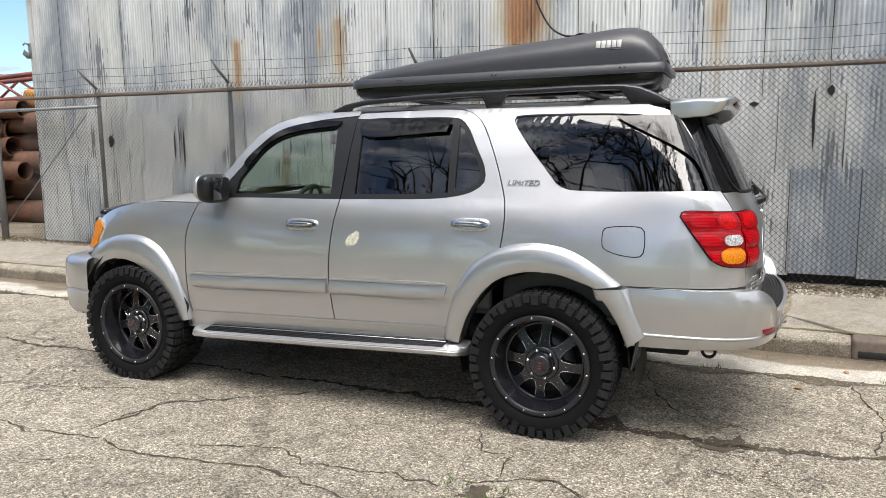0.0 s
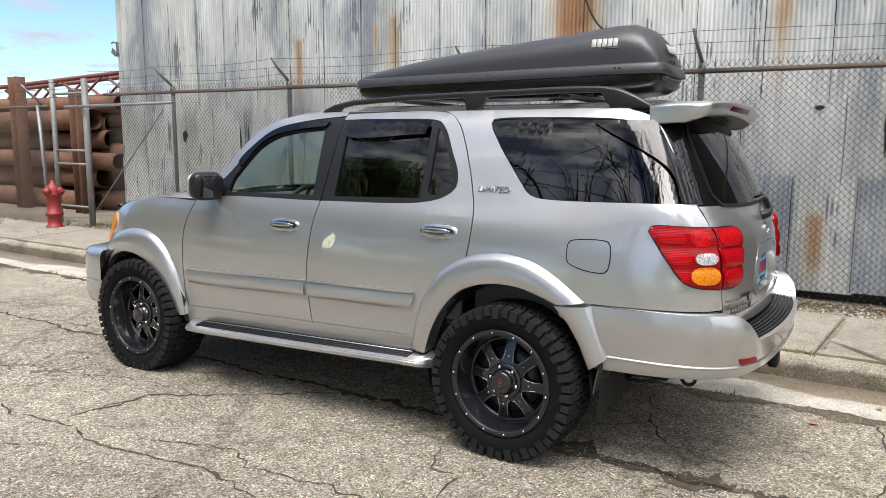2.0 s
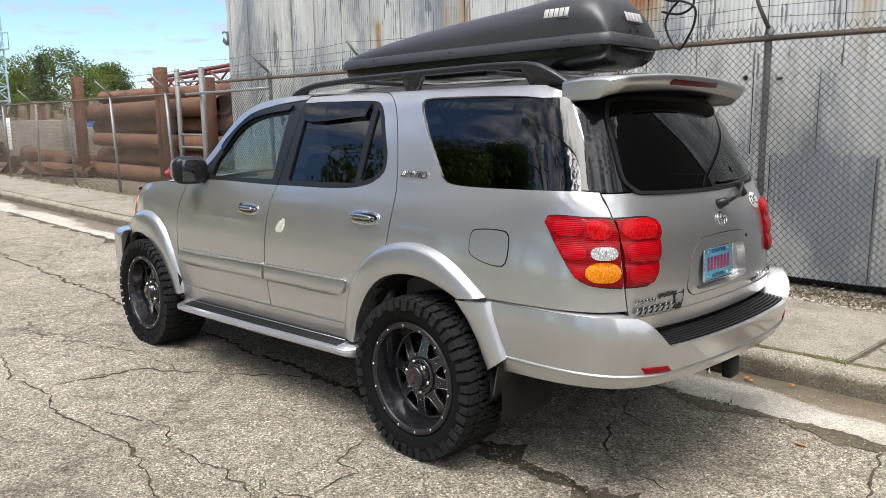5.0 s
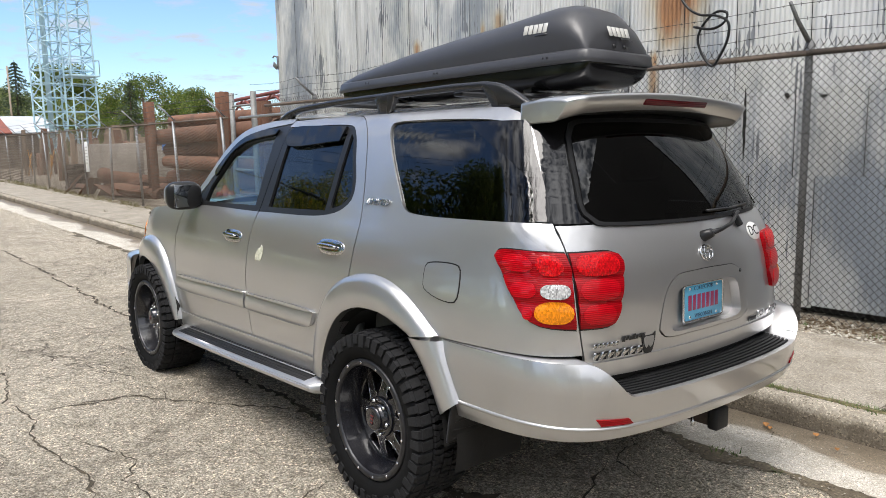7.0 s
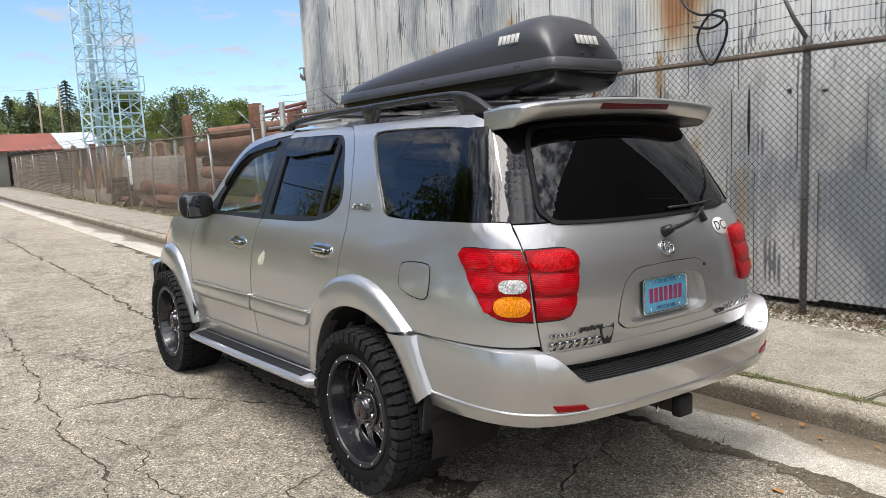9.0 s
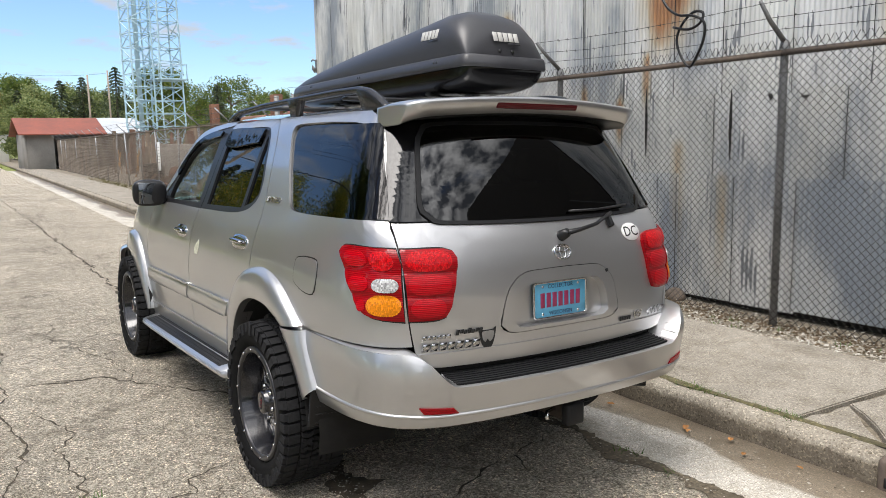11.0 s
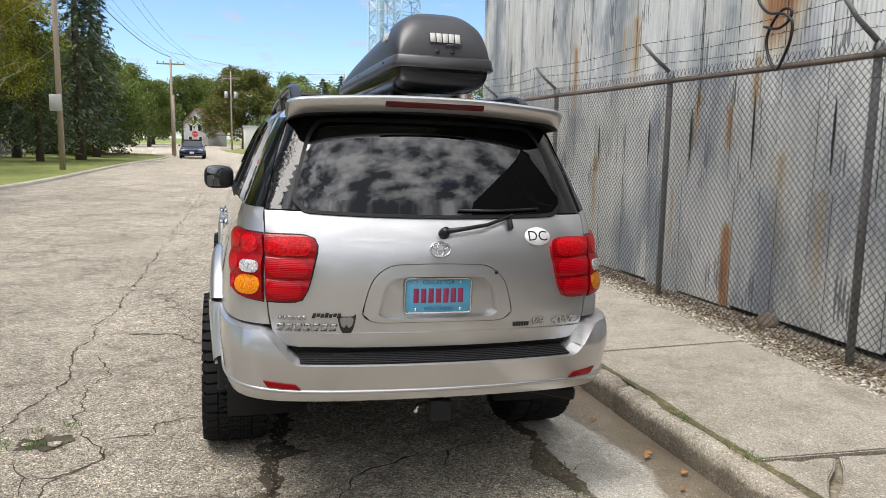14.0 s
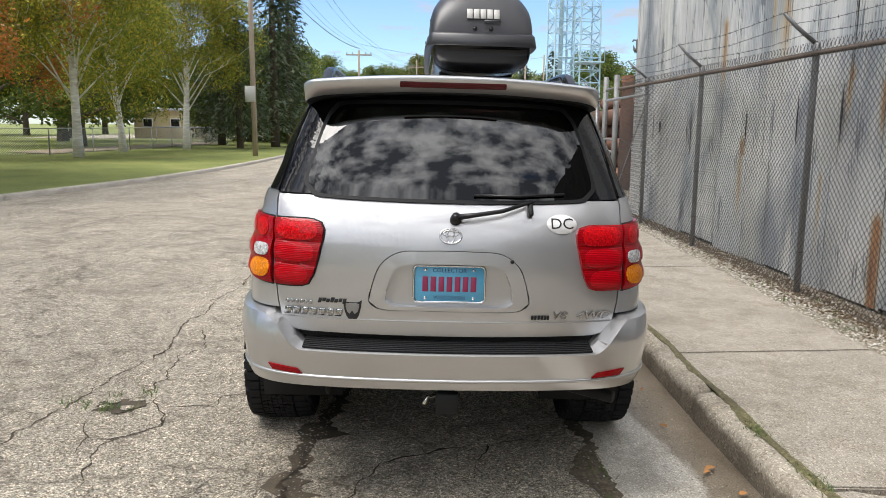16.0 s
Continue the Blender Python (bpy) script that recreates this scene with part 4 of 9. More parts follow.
# unseen annexe, added so the rear window mirrors a dark sloping roofline
annexe = thing("wall_annexe", Matrix.Identity(4), "unseen dark building with a sloping roof, added for the rear window's reflection", "building", kind="structure")
gab = [(END + 0.02, 0.0), (17.0, 0.0), (17.0, 5.4), (9.0, 7.9), (END + 0.02, 6.0)]
raw("gable_wall", [(x, WALL_Y - 0.03, z) for x, z in gab] + [(x, WALL_Y + 16, z) for x, z in gab], [(0, 1, 2, 3, 4), (9, 8, 7, 6, 5), (1, 6, 7, 2), (2, 7, 8, 3), (3, 8, 9, 4), (4, 9, 5, 0)], DARKWALL, annexe, smooth=False)
# open laps: narrow dark slits where sheets part
for x, z, h in ((-4.86, 1.76, 0.62), (-4.02, 1.80, 0.56), (-3.02, 1.86, 0.72), (-2.02, 1.80, 0.66), (0.36, 1.82, 0.6), (-8.12, 1.62, 0.40), (-7.95, 1.56, 0.55), (-6.1, 1.7, 0.5)):
    pts = [(x + 0.010 * noise.noise((x, i * 0.8, 3)) + sg * (0.004 + 0.012 * math.sin(math.pi * i / 8)), WALL_Y - 0.034, z - h / 2 + h * i / 8) for sg, rng in ((1, range(9)), (-1, range(8, -1, -1))) for i in rng]
    raw("open_lap", pts, [tuple(range(18))], UNDER, building, smooth=False)
# fixing holes and tears in the sheets
for x, z, w, h in ((-9.35, 1.69, 0.07, 0.10), (0.507, 2.12, 0.05, 0.055), (-0.22, 2.0, 0.05, 0.03), (-1.62, 2.04, 0.035, 0.03), (-1.30, 2.02, 0.04, 0.022)):
    rr = random.Random(int(x * 100))
    pts = [(x + w * rr.uniform(0.5, 1.1) * math.cos(t), WALL_Y - 0.036, z + h * rr.uniform(0.6, 1.1) * math.sin(t)) for t in [2 * math.pi * i / 9 for i in range(9)]]
    raw("tear", pts, [tuple(range(9))[::-1]], UNDER, building, smooth=False)
# corner flashing and a small wall lamp on the corner
part("corner_flashing", box_bm((0.10, 0.012, 5.5), pose(CORNER + 0.04, WALL_Y - 0.014, 2.75), 0.003, 1), CLAD2, building, smooth=False)
part("side_flashing", box_bm((0.012, 0.12, 5.5), pose(CORNER - 0.004, WALL_Y + 0.05, 2.75), 0.003, 1), CLAD2, building, smooth=False)
wl_ = thing("wall_bracket", pose(CORNER + 0.01, WALL_Y - 0.135, 3.12), "small bent grey metal bracket on the corner of the wall", "bracket")
part("back_plate", box_bm((0.06, 0.016, 0.24), pose(-0.01, -0.006, 0.0), 0.004, 1), POSTGREY, wl_)
part("bent_flap", box_bm((0.13, 0.012, 0.10), pose(-0.07, -0.03, -0.05, 12, 38, 8), 0.004, 1), POSTGREY, wl_)
part("stub", tube([(-0.02, -0.01, 0.10), (-0.06, -0.05, 0.12), (-0.09, -0.06, 0.09)], 0.014, 7), POSTGREY, wl_)


# ---- chain-link fence with barbed wire ----
def fence_y(x):
    return 8.50 + 0.036 * max(0.0, -x - 9.5)


def link_mesh(x0, x1, z0, z1, name, parent, pitch=0.067, r=0.0028, wire_mat=None):
    """Two crossing families of diagonal wires over a bay."""
    V, F = [], []

    def wire(a, b, dy):
        base = len(V)
        d = (b - a).normalized()
        s = Vector((d.z, 0, -d.x))
        for p in (a, b):
            for k in range(3):
                t = 2 * math.pi * k / 3
                V.append(p + r * (math.cos(t) * s + math.sin(t) * Vector((0, 1, 0))) + Vector((0, dy, 0)))
        for k in range(3):
            F.append((base + k, base + (k + 1) % 3, base + 3 + (k + 1) % 3, base + 3 + k))
    H, L = z1 - z0, abs(x1 - x0)
    lo = min(x0, x1)
    run = H * 1.0
    n = int((L + run) / pitch) + 1
    for i in range(n):
        for sg in (1, -1):
            xa = -run + i * pitch
            za, zb = (z0, z1) if sg > 0 else (z1, z0)
            ua = max(0.0, -xa / run)
            ub = min(1.0, (L - xa) / run)
            if ub - ua < 0.01:
                continue
            A = Vector((lo + xa + run * ua, fence_y(lo + xa + run * ua), za + (zb - za) * ua))
            B = Vector((lo + xa + run * ub, fence_y(lo + xa + run * ub), za + (zb - za) * ub))
            wire(A, B, 0.0025 * sg)
    for i in range(int(L / pitch)):
        xa = lo + i * pitch
        wire(Vector((xa, fence_y(xa), z1 - 0.01)), Vector((xa + pitch * 0.42, fence_y(xa), z1 + 0.042)), 0.0)
        wire(Vector((xa + pitch, fence_y(xa), z1 - 0.01)), Vector((xa + pitch * 0.58, fence_y(xa), z1 + 0.042)), 0.004)
    return raw(name, V, F, wire_mat or WIRE, parent, "woven diamond wire mesh", smooth=False)


fence = thing("chain_link_fence", Matrix.Identity(4), "galvanised chain-link fence topped with barbed wire", "fence", kind="structure")
posts = [7.8, 5.0, 2.15, -1.28, -3.95, -6.84, -9.26]
for i, x in enumerate(posts):
    y = fence_y(x) + 0.045
    po = part("fence_post", tube([(x, y, 0.0), (x, y, 2.40), (x, y, 2.43)], [0.031, 0.031, 0.02], 14), POSTGREY, fence)
    part("post_cap", lathe([(0.0, 0.06), (0.03, 0.045), (0.042, 0.0), (0.042, -0.05)], 14), POSTGREY, po).location = (x, y, 2.41)
    part("barb_arm", tube([(x, y, 2.44), (x - 0.01, y - 0.20, 2.60), (x - 0.02, y - 0.32, 2.72 + 0.02 * (i % 2))], [0.022, 0.019, 0.016], 6), POSTGREY, po, "slanted barbed-wire arm")
    for z in (0.5, 1.1, 1.7, 2.2):
        part("tie_wire", tube([(x + 0.042 * math.cos(t), y + 0.042 * math.sin(t), z) for t in [2 * math.pi * k / 10 for k in range(10)]], 0.003, 4, closed=True), WIRE, po)
for a, b in zip(posts, posts[1:]):
    part("top_rail", tube([(a, fence_y(a) + 0.02, 2.36), ((a + b) / 2, fence_y((a + b) / 2) + 0.02, 2.355), (b, fence_y(b) + 0.02, 2.36)], 0.026, 10), RUSTRAIL, fence, "rust-brown top rail")
    link_mesh(a, b, 0.13, 2.42, "link_mesh", fence)
link_mesh(-9.26, -10.9, 0.13, 2.42, "link_mesh", fence)
part("top_rail", tube([(-9.26, 8.52, 2.36), (-10.98, 8.54, 2.36)], 0.026, 10), RUSTRAIL, fence)
part("brace_rail", tube([(-9.26, 8.52, 2.20), (-12.2, 8.60, 2.18)], 0.026, 10), GALV, fence)


def barbed(points, name="barbed_wire"):
    bm = tube(points, 0.0022, 4)
    rnd = random.Random(len(points))
    for a, b in zip(points, points[1:]):
        a, b = Vector(a), Vector(b)
        m = max(1, int((b - a).length / 0.13))
        for i in range(m):
            p = a.lerp(b, (i + 0.5) / m)
            for _ in range(2):
                d = Vector((rnd.uniform(-0.4, 0.4), rnd.uniform(-1, 1), rnd.uniform(-1, 1))).normalized() * 0.016
                tube([p - d, p + d], 0.0017, 3, bm)
    return part(name, bm, WIRE, fence)


for lv in (0.33, 0.66, 1.0):
    pts = []
    for a, b in zip(posts, posts[1:] + [-11.0]):
        for t in (0, 0.25, 0.5, 0.75):
            x = a + (b - a) * t
            sag = 0.04 * math.sin(math.pi * t) + 0.02 * noise.noise((x, lv * 5, 0))
            pts.append((x, fence_y(x) + 0.045 - 0.33 * lv, 2.44 + 0.28 * lv - sag))
    pts.append((-11.0, 8.60 - 0.33 * lv, 2.44 + 0.28 * lv))
    barbed(pts)

# loop of black cable slung over the wire
cab = [(-2.55, 8.36, 3.35), (-2.42, 8.33, 3.05), (-2.30, 8.31, 2.86), (-2.15, 8.29, 2.76), (-1.98, 8.27, 2.73), (-1.86, 8.27, 2.66), (-1.86, 8.27, 2.52), (-1.93, 8.27, 2.38), (-2.0, 8.27, 2.30), (-2.10, 8.28, 2.40), (-2.16, 8.29, 2.55), (-2.10, 8.29, 2.68), (-1.98, 8.28, 2.76), (-1.88, 8.28, 2.74), (-1.90, 8.27, 2.66), (-2.02, 8.27, 2.62), (-2.2, 8.29, 2.66)]


def smooth3(pts, m=4):
    out = []
    P = [Vector(p) for p in pts]
    for i in range(len(P) - 1):
        p0, p1, p2, p3 = P[max(i - 1, 0)], P[i], P[i + 1], P[min(i + 2, len(P) - 1)]
        for j in range(m):
            t = j / m
            out.append(0.5 * ((2 * p1) + (p2 - p0) * t + (2 * p0 - 5 * p1 + 4 * p2 - p3) * t * t + (3 * p1 - p0 - 3 * p2 + p3) * t ** 3))
    out.append(P[-1])
    return out


tagged(part("hanging_cable", tube(smooth3(cab), 0.012, 6), BLACK), "looped black cable hung over the barbed wire", "cable")


# ---- main cracks of the street, dark and grown with dirt, and a pothole ----
CRACK = surf("crack_dirt", (0.105, 0.083, 0.055), (0.026, 0.021, 0.015), rough=0.95, big=9, fine=80, bump=0.6)
SEAMDIRT = concrete("seam_dirt", (0.17, 0.140, 0.098), (0.055, 0.046, 0.032), grain=50.0)
cracks = thing("road_cracks", Matrix.Identity(4), "dark dirt-filled cracks across the asphalt", "crack", kind="structure")


def crack(points, width, seed, wander=0.05):
    rnd = random.Random(seed)
    P = [Vector((x, y, 0)) for x, y in points]
    path = []
    for a, b in zip(P, P[1:]):
        m = max(2, int((b - a).length / 0.035))
        for i in range(m):
            path.append(a.lerp(b, i / m))
    path.append(P[-1])
    V, F = [], []
    ox = oy = 0.0
    for i, p in enumerate(path):
        n1 = noise.noise((p.x * 2.2 + seed, p.y * 2.2, 0.3)) * wander * 1.6
        n2 = noise.noise((p.x * 11 + seed, p.y * 11, 4.2)) * wander * 0.9
        d = (path[min(i + 1, len(path) - 1)] - path[max(i - 1, 0)]).normalized()
        s = Vector((-d.y, d.x, 0))
        q = p + s * (n1 + n2)
        w = 0.55 * width * (0.12 + 1.1 * abs(noise.noise((i * 0.22, seed, 1.7))) + 0.8 * abs(noise.noise((i * 0.9, seed, 5.1)))) * min(1, 0.3 + i * 0.2, 0.3 + (len(path) - i) * 0.2)
        for sg in (-1, 1):
            v = q + s * sg * w * rnd.uniform(0.35, 1.5)
            V.append((v.x, v.y, road_z(v.y) + 0.0035))
    for i in range(len(path) - 1):
        F.append((2 * i, 2 * i + 1, 2 * i + 3, 2 * i + 2))
    return raw("crack", V, F, CRACK, cracks, smooth=False)


# the long crack under the near wheels, wide and full of dirt behind the car
crack(((-3.2, 4.36), (-1.55, 4.40), (-0.8, 4.32), (-0.25, 4.27), (0.25, 4.29), (0.61, 4.36), (1.6, 4.46)), 0.085, 1)
crack(((-1.75, 4.41), (-1.3, 4.38), (-0.8, 4.32), (-0.25, 4.27), (0.0, 4.27)), 0.20, 2)
crack(((-30.0, 4.4), (-20.0, 4.5), (-9.5, 4.45), (-3.2, 4.36)), 0.05, 3)
# the crack along the lane and its branches
crack(((-22.0, 3.3), (-12.0, 3.15), (-5.66, 3.04), (-3.74, 2.96), (-3.0, 2.92), (-2.33, 2.95), (-1.6, 2.90), (-1.17, 2.83), (-0.2, 2.55)), 0.020, 4)
crack(((-2.87, 3.13), (-2.40, 3.25), (-2.18, 3.13), (-1.70, 3.22), (-1.35, 3.17)), 0.016, 5)
crack(((-3.59, 3.06), (-3.58, 3.44), (-3.55, 3.60), (-3.12, 3.91), (-2.6, 4.34)), 0.030, 6)
crack(((-3.57, 3.11), (-3.57, 3.50), (-3.44, 3.75)), 0.016, 7)
crack(((-3.61, 2.52), (-3.21, 2.88)), 0.012, 8)
crack(((-0.69, 3.11), (-0.81, 3.31), (-0.91, 3.39), (-1.33, 3.29)), 0.018, 9)
crack(((-1.24, 3.35), (-1.19, 3.65), (-1.33, 3.71), (-1.45, 3.95)), 0.020, 10)
crack(((-0.48, 3.10), (-0.73, 3.10), (-0.95, 3.02)), 0.014, 11)
crack(((-1.12, 3.43), (-0.86, 3.44), (-0.60, 3.20), (-0.1, 3.3)), 0.014, 12)
crack(((-0.72, 5.23), (-0.47, 4.66), (-0.27, 4.61), (0.1, 4.55)), 0.016, 13)
crack(((-0.85, 5.7), (-0.72, 5.23), (-0.30, 5.10)), 0.012, 14)
crack(((0.53, 5.75), (0.63, 4.86), (0.60, 4.40)), 0.020, 15)
for k, (pts, w) in enumerate((
    (((-6.6, 4.5), (-5.3, 4.5)), 0.010), (((-7.4, 5.95), (-7.2, 5.2), (-7.5, 3.5)), 0.012), (((-22.0, 1.6), (-14.5, 1.3), (-8.0, 1.2), (-3.9, 1.0)), 0.012),
    (((-18.0, -1.5), (-17.5, 2.0), (-17.0, 5.6)), 0.014), (((-6.0, 1.8), (-5.6, 2.6), (-5.9, 3.4), (-5.5, 4.4)), 0.012), (((-8.2, 2.4), (-7.0, 2.7), (-5.7, 3.0)), 0.012),
    (((-11.0, 0.2), (-10.6, 3.1), (-10.2, 5.8)), 0.014), (((-4.6, 3.6), (-3.9, 3.75), (-3.3, 3.8)), 0.012))):
    crack(pts, w, k + 20)
V, F = [], []
for i in range(900):
    x0 = 3.0 - 0.02 * i
    y = kerb_y(x0) - 0.725
    n = noise.noise
    a = max(0.0, 0.0 + 0.26 * abs(n((x0 * 1.3, 0, 0))) + 0.06 * n((x0 * 7, 1, 0)) + 0.05 * n((x0 * 23, 1, 0)))
    b = max(0.0, -0.005 + 0.09 * abs(n((x0 * 1.9, 5, 0))) + 0.03 * n((x0 * 11, 5, 0)) + 0.03 * n((x0 * 29, 5, 0)))
    V += [(x0, y - a, road_z(y - a) + 0.004), (x0, y + 0.02 + b, -0.034)]
for i in range(899):
    F.append((2 * i, 2 * i + 1, 2 * i + 3, 2 * i + 2))
raw("gutter_seam", V, F, SEAMDIRT, cracks, "dirt-filled seam between asphalt and gutter", smooth=False)
pv = [(-1.18 + (0.09 + 0.05 * noise.noise((math.cos(t) * 1.5, math.sin(t) * 1.5, 2)) + 0.035 * noise.noise((math.cos(t) * 7, math.sin(t) * 7, 5))) * math.cos(t) * 1.2, 3.09 + (0.13 + 0.07 * noise.noise((math.cos(t) * 1.5, math.sin(t) * 1.5, 2)) + 0.06 * noise.noise((math.cos(t) * 7, math.sin(t) * 7, 5))) * math.sin(t), 0.0255) for t in [2 * math.pi * i / 80 for i in range(80)]]
raw("pothole", pv, [tuple(range(80))], CRACK, cracks, "shallow pothole filled with dirt", smooth=False)
for cx, cy, r0, ph in ((-1.25, 3.05, 0.055, 0.0), (-1.13, 3.16, 0.05, 2.0), (-1.16, 3.02, 0.035, 4.0)):
    ring = [(cx + r0 * (0.8 + 0.5 * noise.noise((math.cos(t) * 2, math.sin(t) * 2, ph))) * math.cos(t), cy + r0 * (0.8 + 0.5 * noise.noise((math.cos(t) * 2, math.sin(t) * 2, ph + 7))) * math.sin(t)) for t in [2 * math.pi * k / 14 for k in range(14)]]
    V = [(x, y, 0.032) for x, y in ring] + [(cx, cy, 0.040)]
    raw("broken_lump", V, [(k, (k + 1) % 14, 14) for k in range(14)], ASPHALT, cracks, smooth=False)
MOSS = concrete("mossy_dirt", (0.165, 0.145, 0.070), (0.06, 0.054, 0.030), grain=45.0)
V, F = [], []
for i in range(700):
    x0 = 6.0 - 0.03 * i
    y = kerb_y(x0) + 0.146
    a = 0.022 + 0.028 * noise.noise((x0 * 2.1, 3, 0)) + 0.012 * noise.noise((x0 * 17, 8, 0))
    b = 0.026 + 0.034 * noise.noise((x0 * 1.6, 6, 2)) + 0.014 * noise.noise((x0 * 15, 2, 5))
    V += [(x0, y - max(a, 0.004), 0.1065), (x0, y, 0.1125), (x0, y + max(b, 0.004), 0.1125)]
for i in range(699):
    F += [(3 * i, 3 * i + 1, 3 * i + 4, 3 * i + 3), (3 * i + 1, 3 * i + 2, 3 * i + 5, 3 * i + 4)]
raw("moss_seam", V, F, MOSS, cracks, "mossy dirt seam between kerb and pavement", smooth=False)
tagged(pebbles("road_grit", 2600, lambda r: (r.uniform(-3, 1.5), r.choice((4.28, 4.32, 4.36, 5.80, 5.84, 6.30)) + r.gauss(0, 0.07)), 0.003, 0.009, PEBBLE, 8, lambda x, y: road_z(y) + 0.002 if y < 5.8 else -0.048), "loose grit along cracks and gutter", "gravel", kind="stuff")

rk = thing("rock", pose(-2.54, 8.82, 0.12, 10, 5, 30), "rounded brown field stone under the fence", "rock")
bm = bmesh.new()
bmesh.ops.create_icosphere(bm, subdivisions=3, radius=0.10)
for v in bm.verts:
    v.co *= 1 + 0.25 * noise.noise(v.co * 9)
    v.co.z *= 0.75
part("stone", bm, surf("brown_stone", (0.17, 0.135, 0.105), (0.09, 0.070, 0.055), rough=0.85, big=9, fine=70, bump=0.4), rk)


# ---- the parked sport utility: x runs to its tail, y to its kerb side, origin on the road under the rear axle ----
CAR = thing("sport_utility_vehicle", pose(-1.15, 4.99, -0.021, -1.15, 0, 0),
            "silver four-door sport utility vehicle parked at the kerb", "car")

ZW = [0.30, 0.50, 0.62, 0.80, 0.95, 1.08, 1.18, 1.27, 1.33, 1.42, 1.60, 1.75, 1.82, 1.88]
WW = [0.925, 0.945, 0.958, 0.970, 0.972, 0.962, 0.945, 0.915, 0.886, 0.848, 0.775, 0.708, 0.672, 0.60]
ZR = [0.45, 0.75, 0.92, 1.10, 1.22, 1.31, 1.38, 1.60, 1.80, 1.90]
XR = [1.10, 1.12, 1.128, 1.122, 1.105, 1.068, 1.025, 0.915, 0.812, 0.76]
ZF = [0.45, 0.62, 0.80, 0.95, 1.10, 1.25]
XF = [-3.86, -3.92, -3.92, -3.86, -3.80, -3.66]
NR, NF = 9.0, 3.2
KR, KF = 2 ** (-1 / NR), 2 ** (-1 / NF)
FX = -2.62


def smooth_interp(z, zs, ws):
    e = 0.025
    return (np.interp(z - e, zs, ws) + np.interp(z, zs, ws) * 2 + np.interp(z + e, zs, ws)) / 4


def bend(q, n, k):
    q = np.clip(q, 0, 2)
    u = np.where(q <= 1, q * k, (1 - np.clip((2 - q) * k, 0, 1) ** n) ** (1 / n))
    v = np.where(q <= 1, (1 - np.clip(q * k, 0, 1) ** n) ** (1 / n), (2 - q) * k)
    return u, v


def tuck(z):
    """How far the flanks draw in towards the tail, below the belt."""
    return 0.070 * np.clip((1.36 - np.asarray(z, float)) / 0.14, 0, 1)


def flank(s, z):
    """The driver's flank: s is x along the doors and runs on round both corners."""
    s, z = np.asarray(s, float), np.asarray(z, float)
    w = smooth_interp(z, ZW, WW)
    u, v = bend(s, NR, KR)
    uf, vf = bend(FX - s, NF, KF)
    xr = (smooth_interp(z, ZR, XR) - 0.090 * v * v) * u
    xf = FX + (smooth_interp(z, ZF, XF) - FX + 0.05 * vf * vf) * uf
    x = np.where(s > 0, xr, np.where(s < FX, xf, s))
    y = -w * np.where(s > 0, v * (1 - tuck(z) * u * u), np.where(s < FX, vf, 1.0))
    return np.stack([x, y, z], -1)


flank.out = 1


def tail(y, z):
    y, z = np.asarray(y, float), np.asarray(z, float)
    w = smooth_interp(z, ZW, WW) * (1 - tuck(z))
    v = np.clip(np.abs(y) / w, 0, 0.995)
    x = (smooth_interp(z, ZR, XR) - 0.090 * v * v) * (1 - v ** NR) ** (1 / NR)
    return np.stack([x, y, z], -1)


tail.out = 1


def sx(x, z):
    """Flank coordinate of a point seen from the side at (x, z)."""
    if FX <= x <= 0:
        return x
    if x > 0:
        L, v = float(smooth_interp(z, ZR, XR)), 0.9
        for _ in range(30):
            u = min(x / (L - 0.090 * v * v), 0.9999)
            v = (1 - u ** NR) ** (1 / NR)
        return u / KR if u <= KR else 2 - v / KR
    L, v = float(FX - smooth_interp(z, ZF, XF)), 0.9
    for _ in range(30):
        u = min((FX - x) / (L - 0.05 * v * v), 0.9999)
        v = (1 - u ** NF) ** (1 / NF)
    return FX - (u / KF if u <= KF else 2 - v / KF)


def sy(y, z):
    """Flank coordinate of a point seen from behind at y."""
    v = abs(y) / float(smooth_interp(z, ZW, WW) * (1 - tuck(z)))
    if v <= KR:
        return 2 - v / KR
    return (1 - min(v, 0.9999) ** NR) ** (1 / NR) / KR


def side(*pts):
    return [(sx(p[0], p[1]), *p[1:]) for p in pts]


def rear(*pts):
    return [(sy(p[0], p[1]), *p[1:]) for p in pts]


def both(name, loops, material, off=0.0, depth=0.02, label="", parent=None, grid=0.06, on=None, offmap=None, step=0.03):
    ob = part(name, sheet(loops, on or flank, off, grid, depth, step, offmap=offmap), material, parent or CAR, label)
    if (parent or CAR) is CAR:
        mirrored(ob)
    return ob


def raised(outline, on, h, material, name, parent=None, label="", grid=0.05, edge=0.012, off=0.0):
    """A moulded strip: stands h proud, its rim rounded down to the surface."""
    ob = part(name, sheet([outline], on, off + h, grid, h + 0.004), material, parent or CAR, label)
    return ob


# belt and seams, seen from the side as (x, z)
ARCH_F = [(-3.52, 0.52), (-3.47, 0.66), (-3.36, 0.79), (-3.20, 0.858), (-3.02, 0.862), (-2.85, 0.80), (-2.72, 0.68), (-2.62, 0.53), (-2.585, 0.455)]
ARCH_R = [(-0.50, 0.50), (-0.455, 0.64), (-0.375, 0.78), (-0.26, 0.895), (-0.10, 0.945), (0.09, 0.945), (0.27, 0.885), (0.40, 0.73), (0.47, 0.56)]

